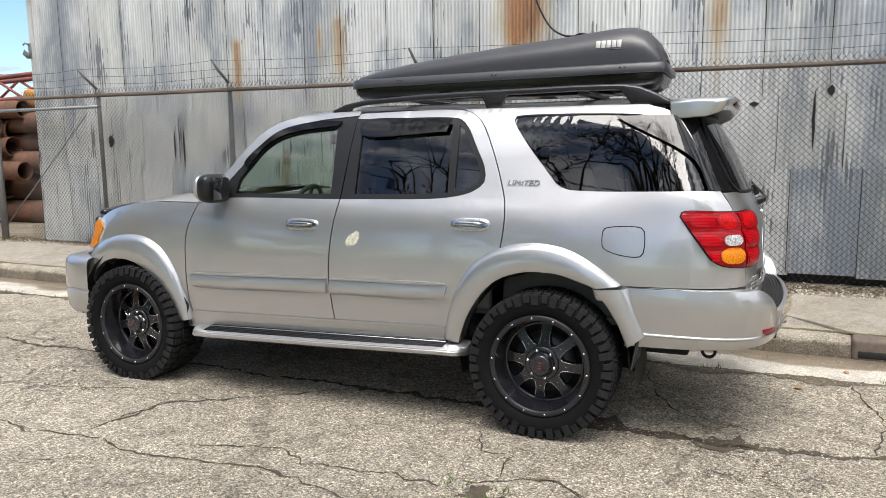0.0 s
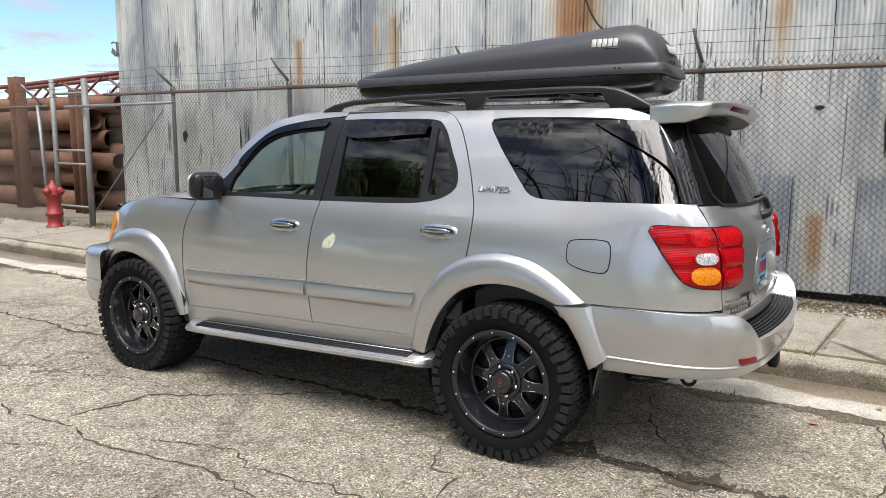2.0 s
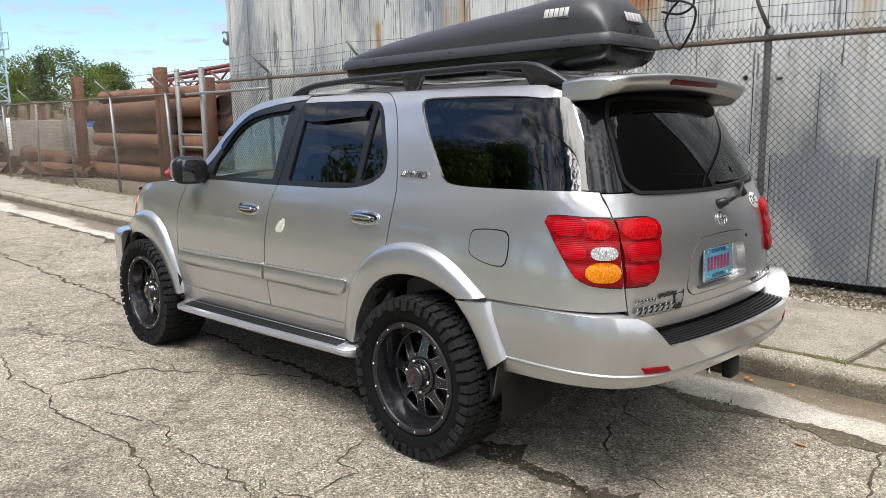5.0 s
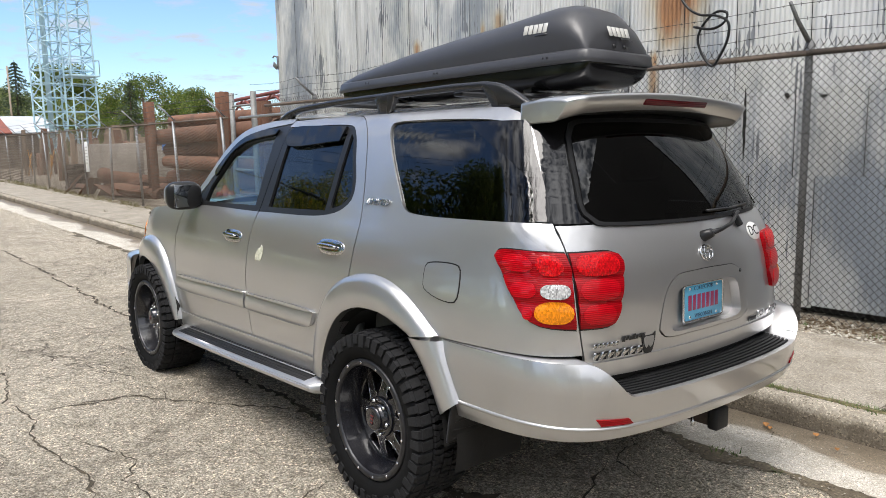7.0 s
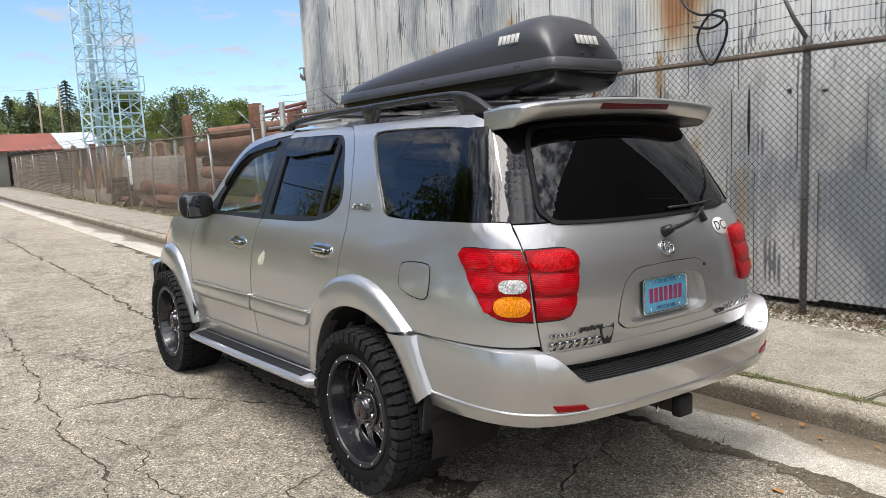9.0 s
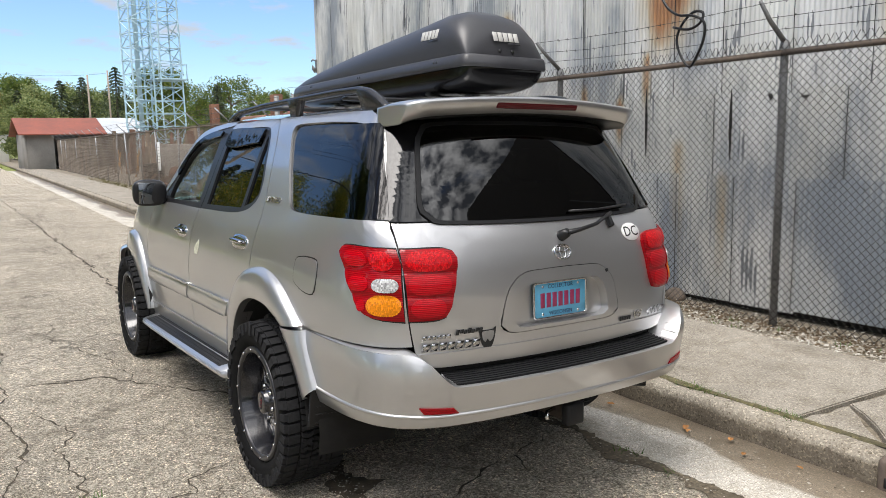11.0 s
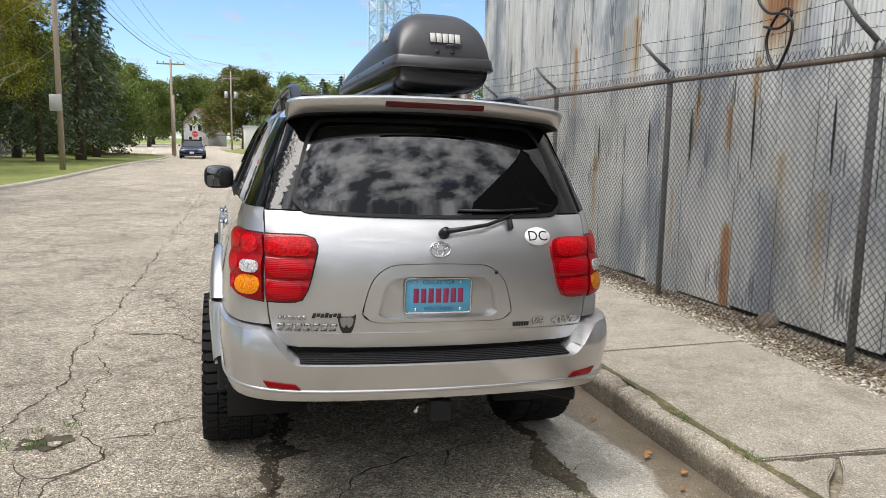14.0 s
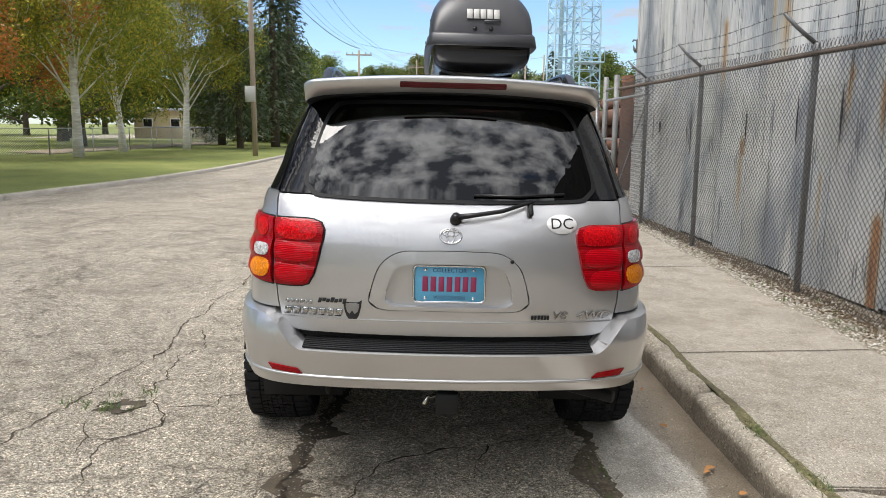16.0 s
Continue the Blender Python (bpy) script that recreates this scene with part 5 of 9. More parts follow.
front_door = both("front_door", [side((-2.497, 0.475, 1), (-2.525, 0.62), (-2.528, 0.876), (-2.514, 1.07), (-2.44, 1.262, 1), (-2.30, 1.296), (-1.342, 1.312, 1), (-1.366, 1.15), (-1.392, 0.864), (-1.378, 0.66), (-1.358, 0.505, 1))], PAINT)
rear_door = both("rear_door", [side((-1.350, 0.505, 1), (-1.370, 0.66), (-1.384, 0.864), (-1.358, 1.15), (-1.334, 1.312, 1), (-0.60, 1.338), (-0.45, 1.378), (-0.392, 1.43), (-0.402, 1.51), (-0.47, 1.63), (-0.545, 1.752), (-0.60, 1.80), (-0.66, 1.812), (-1.326, 1.816, 1), (-1.322, 1.852, 1), (-0.70, 1.862), (-0.56, 1.845), (-0.475, 1.79), (-0.377, 1.628), (-0.282, 1.403), (-0.250, 1.295), (-0.245, 1.155), (-0.285, 0.90, 1), (-0.40, 0.78), (-0.47, 0.66), (-0.515, 0.52, 1))], PAINT)
both("front_window_frame", [side((-2.40, 1.268, 1), (-2.36, 1.31, 1), (-2.22, 1.42), (-2.0, 1.680), (-1.88, 1.755), (-1.63, 1.806), (-1.330, 1.836, 1), (-1.345, 1.314, 1)),
     side((-2.165, 1.335, 1), (-2.15, 1.43, 1), (-1.99, 1.635), (-1.88, 1.70), (-1.74, 1.736), (-1.46, 1.765, 1), (-1.415, 1.345, 1))], BLACK, off=-0.004, depth=0.03)
both("front_side_window", [side((-2.19, 1.32, 1), (-2.165, 1.43, 1), (-1.995, 1.65), (-1.88, 1.715), (-1.74, 1.75), (-1.45, 1.78, 1), (-1.40, 1.33, 1))], CLEARGLASS, off=-0.018, depth=0.004)
both("rear_window_frame", [side((-1.336, 1.314, 1), (-0.60, 1.340), (-0.45, 1.380), (-0.395, 1.43), (-0.405, 1.51), (-0.473, 1.63), (-0.548, 1.752), (-0.60, 1.798), (-0.66, 1.810), (-1.328, 1.814, 1)),
     side((-1.245, 1.345, 1), (-1.275, 1.765, 1), (-0.652, 1.772, 1), (-0.617, 1.362, 1)),
     side((-0.575, 1.372, 1), (-0.605, 1.766, 1), (-0.575, 1.745, 1), (-0.435, 1.50), (-0.425, 1.44), (-0.47, 1.402))], BLACK, off=-0.004, depth=0.03)
both("rear_side_window", [side((-1.235, 1.335, 1), (-1.285, 1.775, 1), (-0.642, 1.782, 1), (-0.607, 1.352, 1))], SIDETINT, off=-0.016, depth=0.004)
both("quarter_light", [side((-0.582, 1.362, 1), (-0.612, 1.775, 1), (-0.568, 1.755, 1), (-0.428, 1.50), (-0.418, 1.44), (-0.46, 1.395))], SIDETINT, off=-0.014, depth=0.004)

SEAM = [(0.7438, 0.895, 1), (0.7572, 1.0), (0.7624, 1.15), (0.7655, 1.27), (0.7686, 1.33), (0.7665, 1.40), (0.7231, 1.56), (0.6487, 1.80), (0.6198, 1.862, 1)]
QWIN = side((-0.262, 1.79), (-0.20, 1.695), (-0.06, 1.532), (0.04, 1.423), (0.09, 1.398), (0.18, 1.388)) + rear((0.790, 1.396, 1), (0.733, 1.555), (0.666, 1.79, 1)) + side((0.4, 1.812), (-0.20, 1.818), (-0.252, 1.812))
both("quarter_panel", [side((-0.278, 0.90, 1), (-0.238, 1.155), (-0.243, 1.295), (-0.275, 1.403), (-0.370, 1.628), (-0.468, 1.79), (-0.552, 1.845), (-0.60, 1.862, 1), (0.3, 1.866, 1)) + rear(*SEAM[::-1]) + side((0.90, 0.893), (0.30, 0.888, 1), (0.27, 0.892), (0.09, 0.952), (-0.10, 0.952)), QWIN], PAINT)
both("window_corner", [rear((0.766, 1.395, 1), (0.7231, 1.56), (0.6492, 1.797, 1), (0.69, 1.795, 1), (0.7562, 1.56), (0.8109, 1.399, 1))], GLOSS, off=0.008, depth=0.009, grid=0.02, step=0.015, label="black glass corner of the quarter window")
both("quarter_window", [side((-0.258, 1.79), (-0.196, 1.695), (-0.056, 1.532), (0.044, 1.425), (0.09, 1.402), (0.18, 1.392)) + rear((0.787, 1.400, 1), (0.730, 1.555), (0.663, 1.786, 1)) + side((0.4, 1.808), (-0.20, 1.814), (-0.248, 1.808))], SIDETINT, off=-0.012, depth=0.004)
both("flare_joint", [side((0.30, 0.80, 1), (0.26, 0.90, 1), (0.46, 0.90, 1), (0.46, 0.80, 1))], PAINT, off=-0.008, depth=0.010)
both("roof_rail_panel", [side((-2.45, 1.275, 1), (-2.40, 1.33), (-2.27, 1.47), (-2.08, 1.70), (-1.96, 1.785), (-1.80, 1.835), (-1.55, 1.862), (-1.328, 1.870, 1), (-1.328, 1.840, 1), (-1.63, 1.811), (-1.885, 1.76), (-2.005, 1.686), (-2.225, 1.426), (-2.365, 1.316), (-2.405, 1.272, 1))], PAINT)

# front wing, lamp, hood, bumper
both("front_fender", [side((-2.590, 0.455, 1), (-2.506, 0.475, 1), (-2.533, 0.62), (-2.536, 0.876), (-2.522, 1.07), (-2.448, 1.262, 1), (-2.80, 1.265), (-3.15, 1.225), (-3.32, 1.18), (-3.44, 1.13, 1), (-3.40, 1.06), (-3.47, 0.93), (-3.55, 0.885), (-3.62, 0.835, 1), (-3.47, 0.815, 1), (-3.36, 0.79), (-3.20, 0.858), (-3.02, 0.862), (-2.85, 0.80), (-2.72, 0.68), (-2.62, 0.53))], PAINT)
both("headlamp", [side((-3.435, 1.125), (-3.36, 1.10), (-3.345, 1.06), (-3.42, 0.95), (-3.50, 0.905), (-3.585, 0.885), (-3.68, 0.89, 1), (-3.68, 1.10, 1))], CLEAR, off=0.002)
both("corner_lamp", [side((-3.50, 1.105), (-3.40, 1.092), (-3.365, 1.06), (-3.40, 1.005), (-3.52, 0.998), (-3.58, 1.06))], AMBER, off=0.010, depth=0.012)
both("turn_lamp", [side((-3.53, 0.988), (-3.42, 0.985), (-3.45, 0.935), (-3.53, 0.900), (-3.62, 0.905), (-3.61, 0.965))], AMBER, off=0.010, depth=0.012)


def front_bumper():
    """A deep bumper lofted round the nose from one wheel arch to the other, with a groove along its face."""
    half = [(-3.43, 1.004), (-3.55, 0.996), (-3.66, 0.965), (-3.75, 0.915), (-3.82, 0.835), (-3.88, 0.68), (-3.92, 0.42), (-3.935, 0.15)]
    plan = [Vector((x, -y, 0)) for x, y in half] + [Vector((x, y, 0)) for x, y in half[::-1]]
    sec = [(0.405, 0.07), (0.425, 0.03), (0.46, 0.008), (0.52, 0.0), (0.585, 0.0), (0.594, 0.010), (0.606, 0.010), (0.615, 0.0), (0.78, 0.0), (0.815, 0.008), (0.834, 0.026), (0.842, 0.06), (0.842, 0.16)]
    bm = bmesh.new()
    rows = []
    for i, p in enumerate(plan):
        d = (plan[min(i + 1, len(plan) - 1)] - plan[max(i - 1, 0)]).normalized()
        inw = Vector((-d.y, d.x, 0))
        if inw.dot(Vector((-2.6, 0, 0)) - p) < 0:
            inw = -inw
        rows.append([bm.verts.new(p + inw * a + Vector((0, 0, z))) for z, a in sec])
    for a, b in zip(rows, rows[1:]):
        for k in range(len(sec) - 1):
            bm.faces.new((a[k], b[k], b[k + 1], a[k + 1]))
    bmesh.ops.recalc_face_normals(bm, faces=bm.faces[:])
    bevel_sharp(bm, 40)
    return bm


part("front_bumper", front_bumper(), PAINT, CAR)


def wing(x, y, z0, bulge):
    return (x, y, z0 + bulge)


def hood():
    bm = bmesh.new()
    rows = []
    for i in range(25):
        a = i / 24
        x = -2.40 - a * 1.30
        ze = float(np.interp(-x, [2.4, 2.8, 3.15, 3.32, 3.5, 3.7], [1.272, 1.268, 1.228, 1.183, 1.10, 1.00]))
        we = float(np.interp(-x, [2.4, 2.9, 3.3, 3.5, 3.7], [0.90, 0.885, 0.83, 0.74, 0.60]))
        row = []
        for j in range(21):
            b = -1 + j / 10
            row.append(bm.verts.new((x + 0.10 * (1 - b * b) * -a, b * we, ze + 0.075 * (1 - abs(b) ** 2.6) * (1 - 0.5 * a))))
        rows.append(row)
    for r0, r1 in zip(rows, rows[1:]):
        for k in range(20):
            bm.faces.new((r0[k], r1[k], r1[k + 1], r0[k + 1]))
    bmesh.ops.recalc_face_normals(bm, faces=bm.faces[:])
    return bm


part("hood", hood(), PAINT, CAR)
part("hood_deflector", tube([(-3.44 - 0.28 * (1 - (b / 0.80) ** 2), b, 1.165 + 0.02 * (1 - (b / 0.8) ** 2)) for b in [-0.80 + 0.1 * i for i in range(17)]], 0.035, 8, squash=0.5), GLOSS, CAR, "gloss black hood deflector")
part("grille", box_bm((0.06, 1.1, 0.22), pose(-3.80, 0, 0.99), 0.02), BLACK, CAR)

# roof and windscreen
APIL = [(-2.45, 1.275), (-2.40, 1.33), (-2.27, 1.47), (-2.08, 1.70), (-1.96, 1.785), (-1.80, 1.835)]


def roof():
    bm = bmesh.new()
    rows = []
    xs = [-1.80, -1.74, -1.55, -1.328, -1.0, -0.6, -0.3, 0.0, 0.3, 0.5, 0.64, 0.73, 0.775]
    for x in xs:
        z0 = float(np.interp(x, [-1.80, -1.55, -1.328, -0.6, 0.3, 0.775], [1.835, 1.862, 1.870, 1.862, 1.866, 1.862]))
        w0 = float(smooth_interp(z0, ZW, WW)) * (1.0 if x < 0.5 else (1 - ((x - 0.0) / 0.83) ** 9) ** (1 / 4))
        row = []
        for j in range(25):
            b = -1 + j / 12
            row.append(bm.verts.new((x - 0.10 * (1 - b * b) * (1 if x < -1.7 else 0), b * w0, z0 + 0.062 * (1 - abs(b) ** 2.4))))
        rows.append(row)
    for r0, r1 in zip(rows, rows[1:]):
        for k in range(24):
            bm.faces.new((r0[k], r1[k], r1[k + 1], r0[k + 1]))
    bmesh.ops.recalc_face_normals(bm, faces=bm.faces[:])
    return bm


part("roof", roof(), PAINT, CAR)


def windscreen():
    bm = bmesh.new()
    rows = []
    for x, z in APIL:
        y = float(smooth_interp(z, ZW, WW)) - 0.01
        a = (z - 1.275) / 0.56
        rows.append([bm.verts.new((x - (0.30 - 0.20 * a) * (1 - (j / 8 - 1) ** 2), (j / 8 - 1) * y, z + 0.03 * (1 - (j / 8 - 1) ** 2))) for j in range(17)])
    for r0, r1 in zip(rows, rows[1:]):
        for k in range(16):
            bm.faces.new((r0[k], r0[k + 1], r1[k + 1], r1[k]))
    bmesh.ops.recalc_face_normals(bm, faces=bm.faces[:])
    return bm


part("windscreen", windscreen(), CLEARGLASS, CAR)

# tailgate
GATE = [(-0.7541, 1.0), (-0.7593, 1.15), (-0.7624, 1.27), (-0.7644, 1.33), (-0.7644, 1.385, 1), (0.7644, 1.385, 1), (0.7644, 1.33), (0.7624, 1.27), (0.7593, 1.15), (0.7541, 1.0), (0.7407, 0.90), (0.719, 0.832), (0.6735, 0.805), (0.45, 0.798), (-0.45, 0.798), (-0.6735, 0.805), (-0.719, 0.832), (-0.7407, 0.90)]
NICHE = [(-0.3105, 0.915), (-0.3467, 0.945), (-0.3364, 1.0), (-0.3001, 1.10), (-0.2277, 1.155), (-0.1035, 1.166), (0.1035, 1.166), (0.2277, 1.155), (0.3001, 1.10), (0.3364, 1.0), (0.3467, 0.945), (0.3105, 0.915), (0.1035, 0.908), (-0.1035, 0.908)]
HOLLOW = [(-0.2536, 0.928), (-0.2794, 0.945), (-0.2712, 1.0), (-0.2432, 1.075), (-0.207, 1.103), (-0.1035, 1.11), (0.1035, 1.11), (0.207, 1.103), (0.2432, 1.075), (0.2712, 1.0), (0.2794, 0.945), (0.2536, 0.928), (0.1035, 0.924), (-0.1035, 0.924)]


part("tailgate", sheet([GATE, [(x * 1.012, 1.04 + (z - 1.04) * 1.02) for x, z in NICHE]], tail, 0, 0.03, 0.025, 0.02), PAINT, CAR)
part("gate_foot", sheet([[(-0.727, 0.862, 1), (0.727, 0.862, 1), (0.716, 0.836), (0.694, 0.815), (0.66, 0.806), (0.46, 0.799), (-0.46, 0.799), (-0.66, 0.806), (-0.694, 0.815), (-0.716, 0.836)]], tail, 0.009, 0.05, 0.012, 0.02), PAINT, CAR, "pressed lower edge of the tailgate")
part("gate_sill", sheet([[(-0.70, 0.70, 1), (-0.715, 0.86, 1), (0.715, 0.86, 1), (0.70, 0.70, 1)]], tail, -0.022, 0.05, 0.03), UNDER, CAR)
part("plate_garnish", sheet([NICHE, HOLLOW], tail, 0.002, 0.04, 0.045), PAINT, CAR)
part("plate_recess", sheet([[(x * 1.02, 1.02 + (z - 1.02) * 1.05) for x, z in HOLLOW]], tail, -0.042, 0.04, 0.0), PAINT, CAR)
UPPER = [(-0.7696, 1.392, 1), (-0.7231, 1.56), (-0.6508, 1.80), (-0.6198, 1.85, 1), (0.6198, 1.85, 1), (0.6508, 1.80), (0.7231, 1.56), (0.7696, 1.392, 1)]
RG = [(-0.52, 1.385), (-0.585, 1.392), (-0.625, 1.43), (-0.60, 1.56), (-0.545, 1.73), (-0.51, 1.775), (-0.44, 1.788), (0.44, 1.788), (0.51, 1.775), (0.545, 1.73), (0.60, 1.56), (0.625, 1.43), (0.585, 1.392), (0.52, 1.385), (0.2, 1.376), (-0.2, 1.376)]
part("gate_frame", sheet([UPPER, [(x * 0.99, 1.57 + (z - 1.57) * 0.98) for x, z in RG]], tail, 0.0, 0.03, 0.025, 0.015), GLOSS, CAR, "gloss black tailgate frame")
part("rear_glass_seal", sheet([[(x * 1.03, 1.57 + (z - 1.57) * 1.055) for x, z in RG], [(x * 0.998, 1.57 + (z - 1.57) * 0.985) for x, z in RG]], tail, 0.009, 0.05, 0.016), PLASTIC, CAR)
part("rear_window", sheet([[(x * 1.0, 1.57 + (z - 1.57) * 0.99) for x, z in RG]], tail, 0.0, 0.03, 0.004, offmap=lambda a, z: 0.006 + 0.011 * (1 - ((z - 1.58) / 0.21) ** 2)), TINT, CAR, "dark tinted rear window")

# tail lamps: one lens on the quarter, one on the gate, each of three lobes with dark valleys between
LAMP_Q = side((0.725, 1.283), (0.716, 1.262), (0.752, 1.213), (0.828, 1.11), (0.878, 1.045), (0.935, 1.012)) + rear((0.768, 1.000, 1), (0.770, 1.14), (0.770, 1.283, 1)) + side((0.90, 1.288))
lamp_bulge = lambda a, z: 0.011 * np.abs(np.sin(np.pi * (z - 1.0) / 0.0945)) ** 0.6
both("lamp_gasket", [side((0.719, 1.288), (0.709, 1.262), (0.746, 1.209), (0.823, 1.106), (0.873, 1.041), (0.932, 1.007)) + rear((0.766, 0.992, 1), (0.769, 1.291, 1)) + side((0.90, 1.2925))], BLACK, off=0.003, depth=0.004)
lamp_q = part("tail_lamp", sheet([LAMP_Q], flank, 0.010, 0.014, 0.02, offmap=lamp_bulge), RED, CAR, "red wrap-round tail lamp")
LAMP_G = [(-0.757, 1.000, 1), (-0.760, 1.283, 1), (-0.595, 1.281), (-0.561, 1.270), (-0.547, 1.242), (-0.560, 1.17), (-0.590, 1.05), (-0.612, 1.012), (-0.640, 1.002)]
part("lamp_gasket", sheet([[(-0.760, 0.993, 1), (-0.762, 1.290, 1), (-0.592, 1.288), (-0.555, 1.275), (-0.540, 1.243), (-0.553, 1.17), (-0.584, 1.05), (-0.607, 1.006), (-0.640, 0.995)]], tail, 0.003, 0.03, 0.004), BLACK, CAR)
lamp_g = part("gate_lamp", sheet([LAMP_G], tail, 0.010, 0.014, 0.02, offmap=lamp_bulge), RED, CAR, "red gate lamp")


def pill_outline(a0, a1, z0, z1):
    """A level pill between two flank or tail coordinates."""
    h, out = (z1 - z0) / 2, []
    w = min(abs(a1 - a0) * 0.42, h * 1.1)
    sg = 1 if a1 > a0 else -1
    for k in range(16):
        t = 2 * math.pi * k / 16
        c = math.cos(t)
        out.append(((a1 - sg * w if c > 0 else a0 + sg * w) + sg * w * c, z0 + h + h * math.sin(t)))
    return out


def lobe(name, on, a0, a1, z0, z1, material, parent, off, label=""):
    part(name, sheet([pill_outline(a0, a1, z0, z1)], on, off, 0.012, 0.010, 0.01, offmap=lamp_bulge), material, parent, label)


lobe("reversing_lens", flank, sx(0.925, 1.14), sy(0.778, 1.14), 1.114, 1.168, CLEAR, lamp_q, 0.014, "clear reversing lens")
lobe("indicator_lens", flank, sx(0.915, 1.06), sy(0.776, 1.06), 1.022, 1.104, AMBER, lamp_q, 0.014, "amber indicator lens")
lobe("brake_segment", flank, sx(0.895, 1.23), sy(0.780, 1.23), 1.196, 1.274, BRIGHTRED, lamp_q, 0.0125, "brighter ribbed brake segment")
lobe("side_segment", flank, sx(0.760, 1.24), sx(0.880, 1.24), 1.206, 1.272, LOBERED, lamp_q, 0.0125)
lobe("side_segment", flank, sx(0.815, 1.14), sx(0.912, 1.14), 1.112, 1.172, LOBERED, lamp_q, 0.0125)
lobe("side_segment", flank, sx(0.872, 1.06), sx(0.910, 1.06), 1.034, 1.082, LOBERED, lamp_q, 0.0125)
lobe("brake_segment", tail, -0.750, -0.572, 1.196, 1.274, BRIGHTRED, lamp_g, 0.0125, "brighter ribbed brake segment")
lobe("lower_segment", tail, -0.750, -0.584, 1.104, 1.182, LOBERED, lamp_g, 0.0125)
lobe("lower_segment", tail, -0.748, -0.612, 1.014, 1.088, LOBERED, lamp_g, 0.0125)
for o in (lamp_q, lamp_g):
    m2 = mirrored(o)
    for ch in list(o.children):
        c2 = mirrored(ch)
        c2.parent = m2

# fuel flap
FUEL = [(0.335, 1.19), (0.52, 1.197), (0.535, 1.18), (0.535, 1.07), (0.52, 1.052), (0.42, 1.055), (0.335, 1.085), (0.325, 1.10), (0.325, 1.175)]
part("fuel_flap_gap", sheet([side(*[(0.43 + (x - 0.43) * 1.05, 1.125 + (z - 1.125) * 1.07) for x, z in FUEL])], flank, 0.0012, 0.05, 0.001), BLACK, CAR)
part("fuel_flap", sheet([side(*FUEL)], flank, 0.003, 0.05, 0.002), PAINT, CAR)

# dark liner that closes the gaps behind the panels
both("inner_liner", [side((-2.585, 0.44, 1), (-2.62, 0.53), (-2.72, 0.68), (-2.85, 0.80), (-3.02, 0.862), (-3.20, 0.858), (-3.36, 0.79), (-3.60, 0.82, 1), (-3.60, 1.00, 1), (-3.30, 1.15), (-2.45, 1.25, 1), (0.0, 1.29, 1)) + rear((0.79, 1.36, 1), (0.765, 0.86, 1)) + side((0.30, 0.875, 1), (0.09, 0.94), (-0.10, 0.94), (-0.26, 0.89), (-0.455, 0.64), (-0.51, 0.47, 1))], UNDER, off=-0.024, depth=0.0, grid=0.12)

# body side mouldings and sill beads
def moulded(s_, z):
    """Rounded section of the door mouldings, which rise towards the tail."""
    zc = 0.745 + 0.0225 * (s_ + 2.49)
    return 0.022 * np.sqrt(np.clip(1 - ((z - zc) / 0.056) ** 2, 0.02, 1)) * (1 - 0.35 * np.clip((z - zc) / 0.05, -1, 1)) - 0.016


both("door_moulding", [side((-2.49, 0.780), (-2.46, 0.795), (-1.402, 0.822, 1), (-1.402, 0.722, 1), (-2.45, 0.694), (-2.487, 0.71))], PAINT, off=0.016, depth=0.02, offmap=moulded, grid=0.016)
both("door_moulding", [side((-1.374, 0.822, 1), (-0.60, 0.836), (-0.578, 0.826), (-0.588, 0.775), (-0.64, 0.742), (-1.374, 0.718, 1))], PAINT, off=0.016, depth=0.02, offmap=moulded, grid=0.016)
both("moulding_bead", [side((-2.48, 0.795), (-2.46, 0.799), (-1.404, 0.824, 1), (-1.404, 0.814, 1), (-2.46, 0.789))], PAINT, off=0.017, depth=0.02)
both("moulding_bead", [side((-1.372, 0.824, 1), (-0.61, 0.838), (-0.585, 0.832), (-0.61, 0.828), (-1.372, 0.814, 1))], PAINT, off=0.017, depth=0.02)
both("sill_panel", [side((-2.50, 0.520, 1), (-0.56, 0.575, 1), (-0.53, 0.46, 1), (-2.55, 0.405, 1))], PAINT, off=0.006, depth=0.03)
both("sill_bead", [side((-2.49, 0.524, 1), (-0.60, 0.578, 1), (-0.60, 0.566, 1), (-2.49, 0.511, 1))], PAINT, off=0.013, depth=0.008)


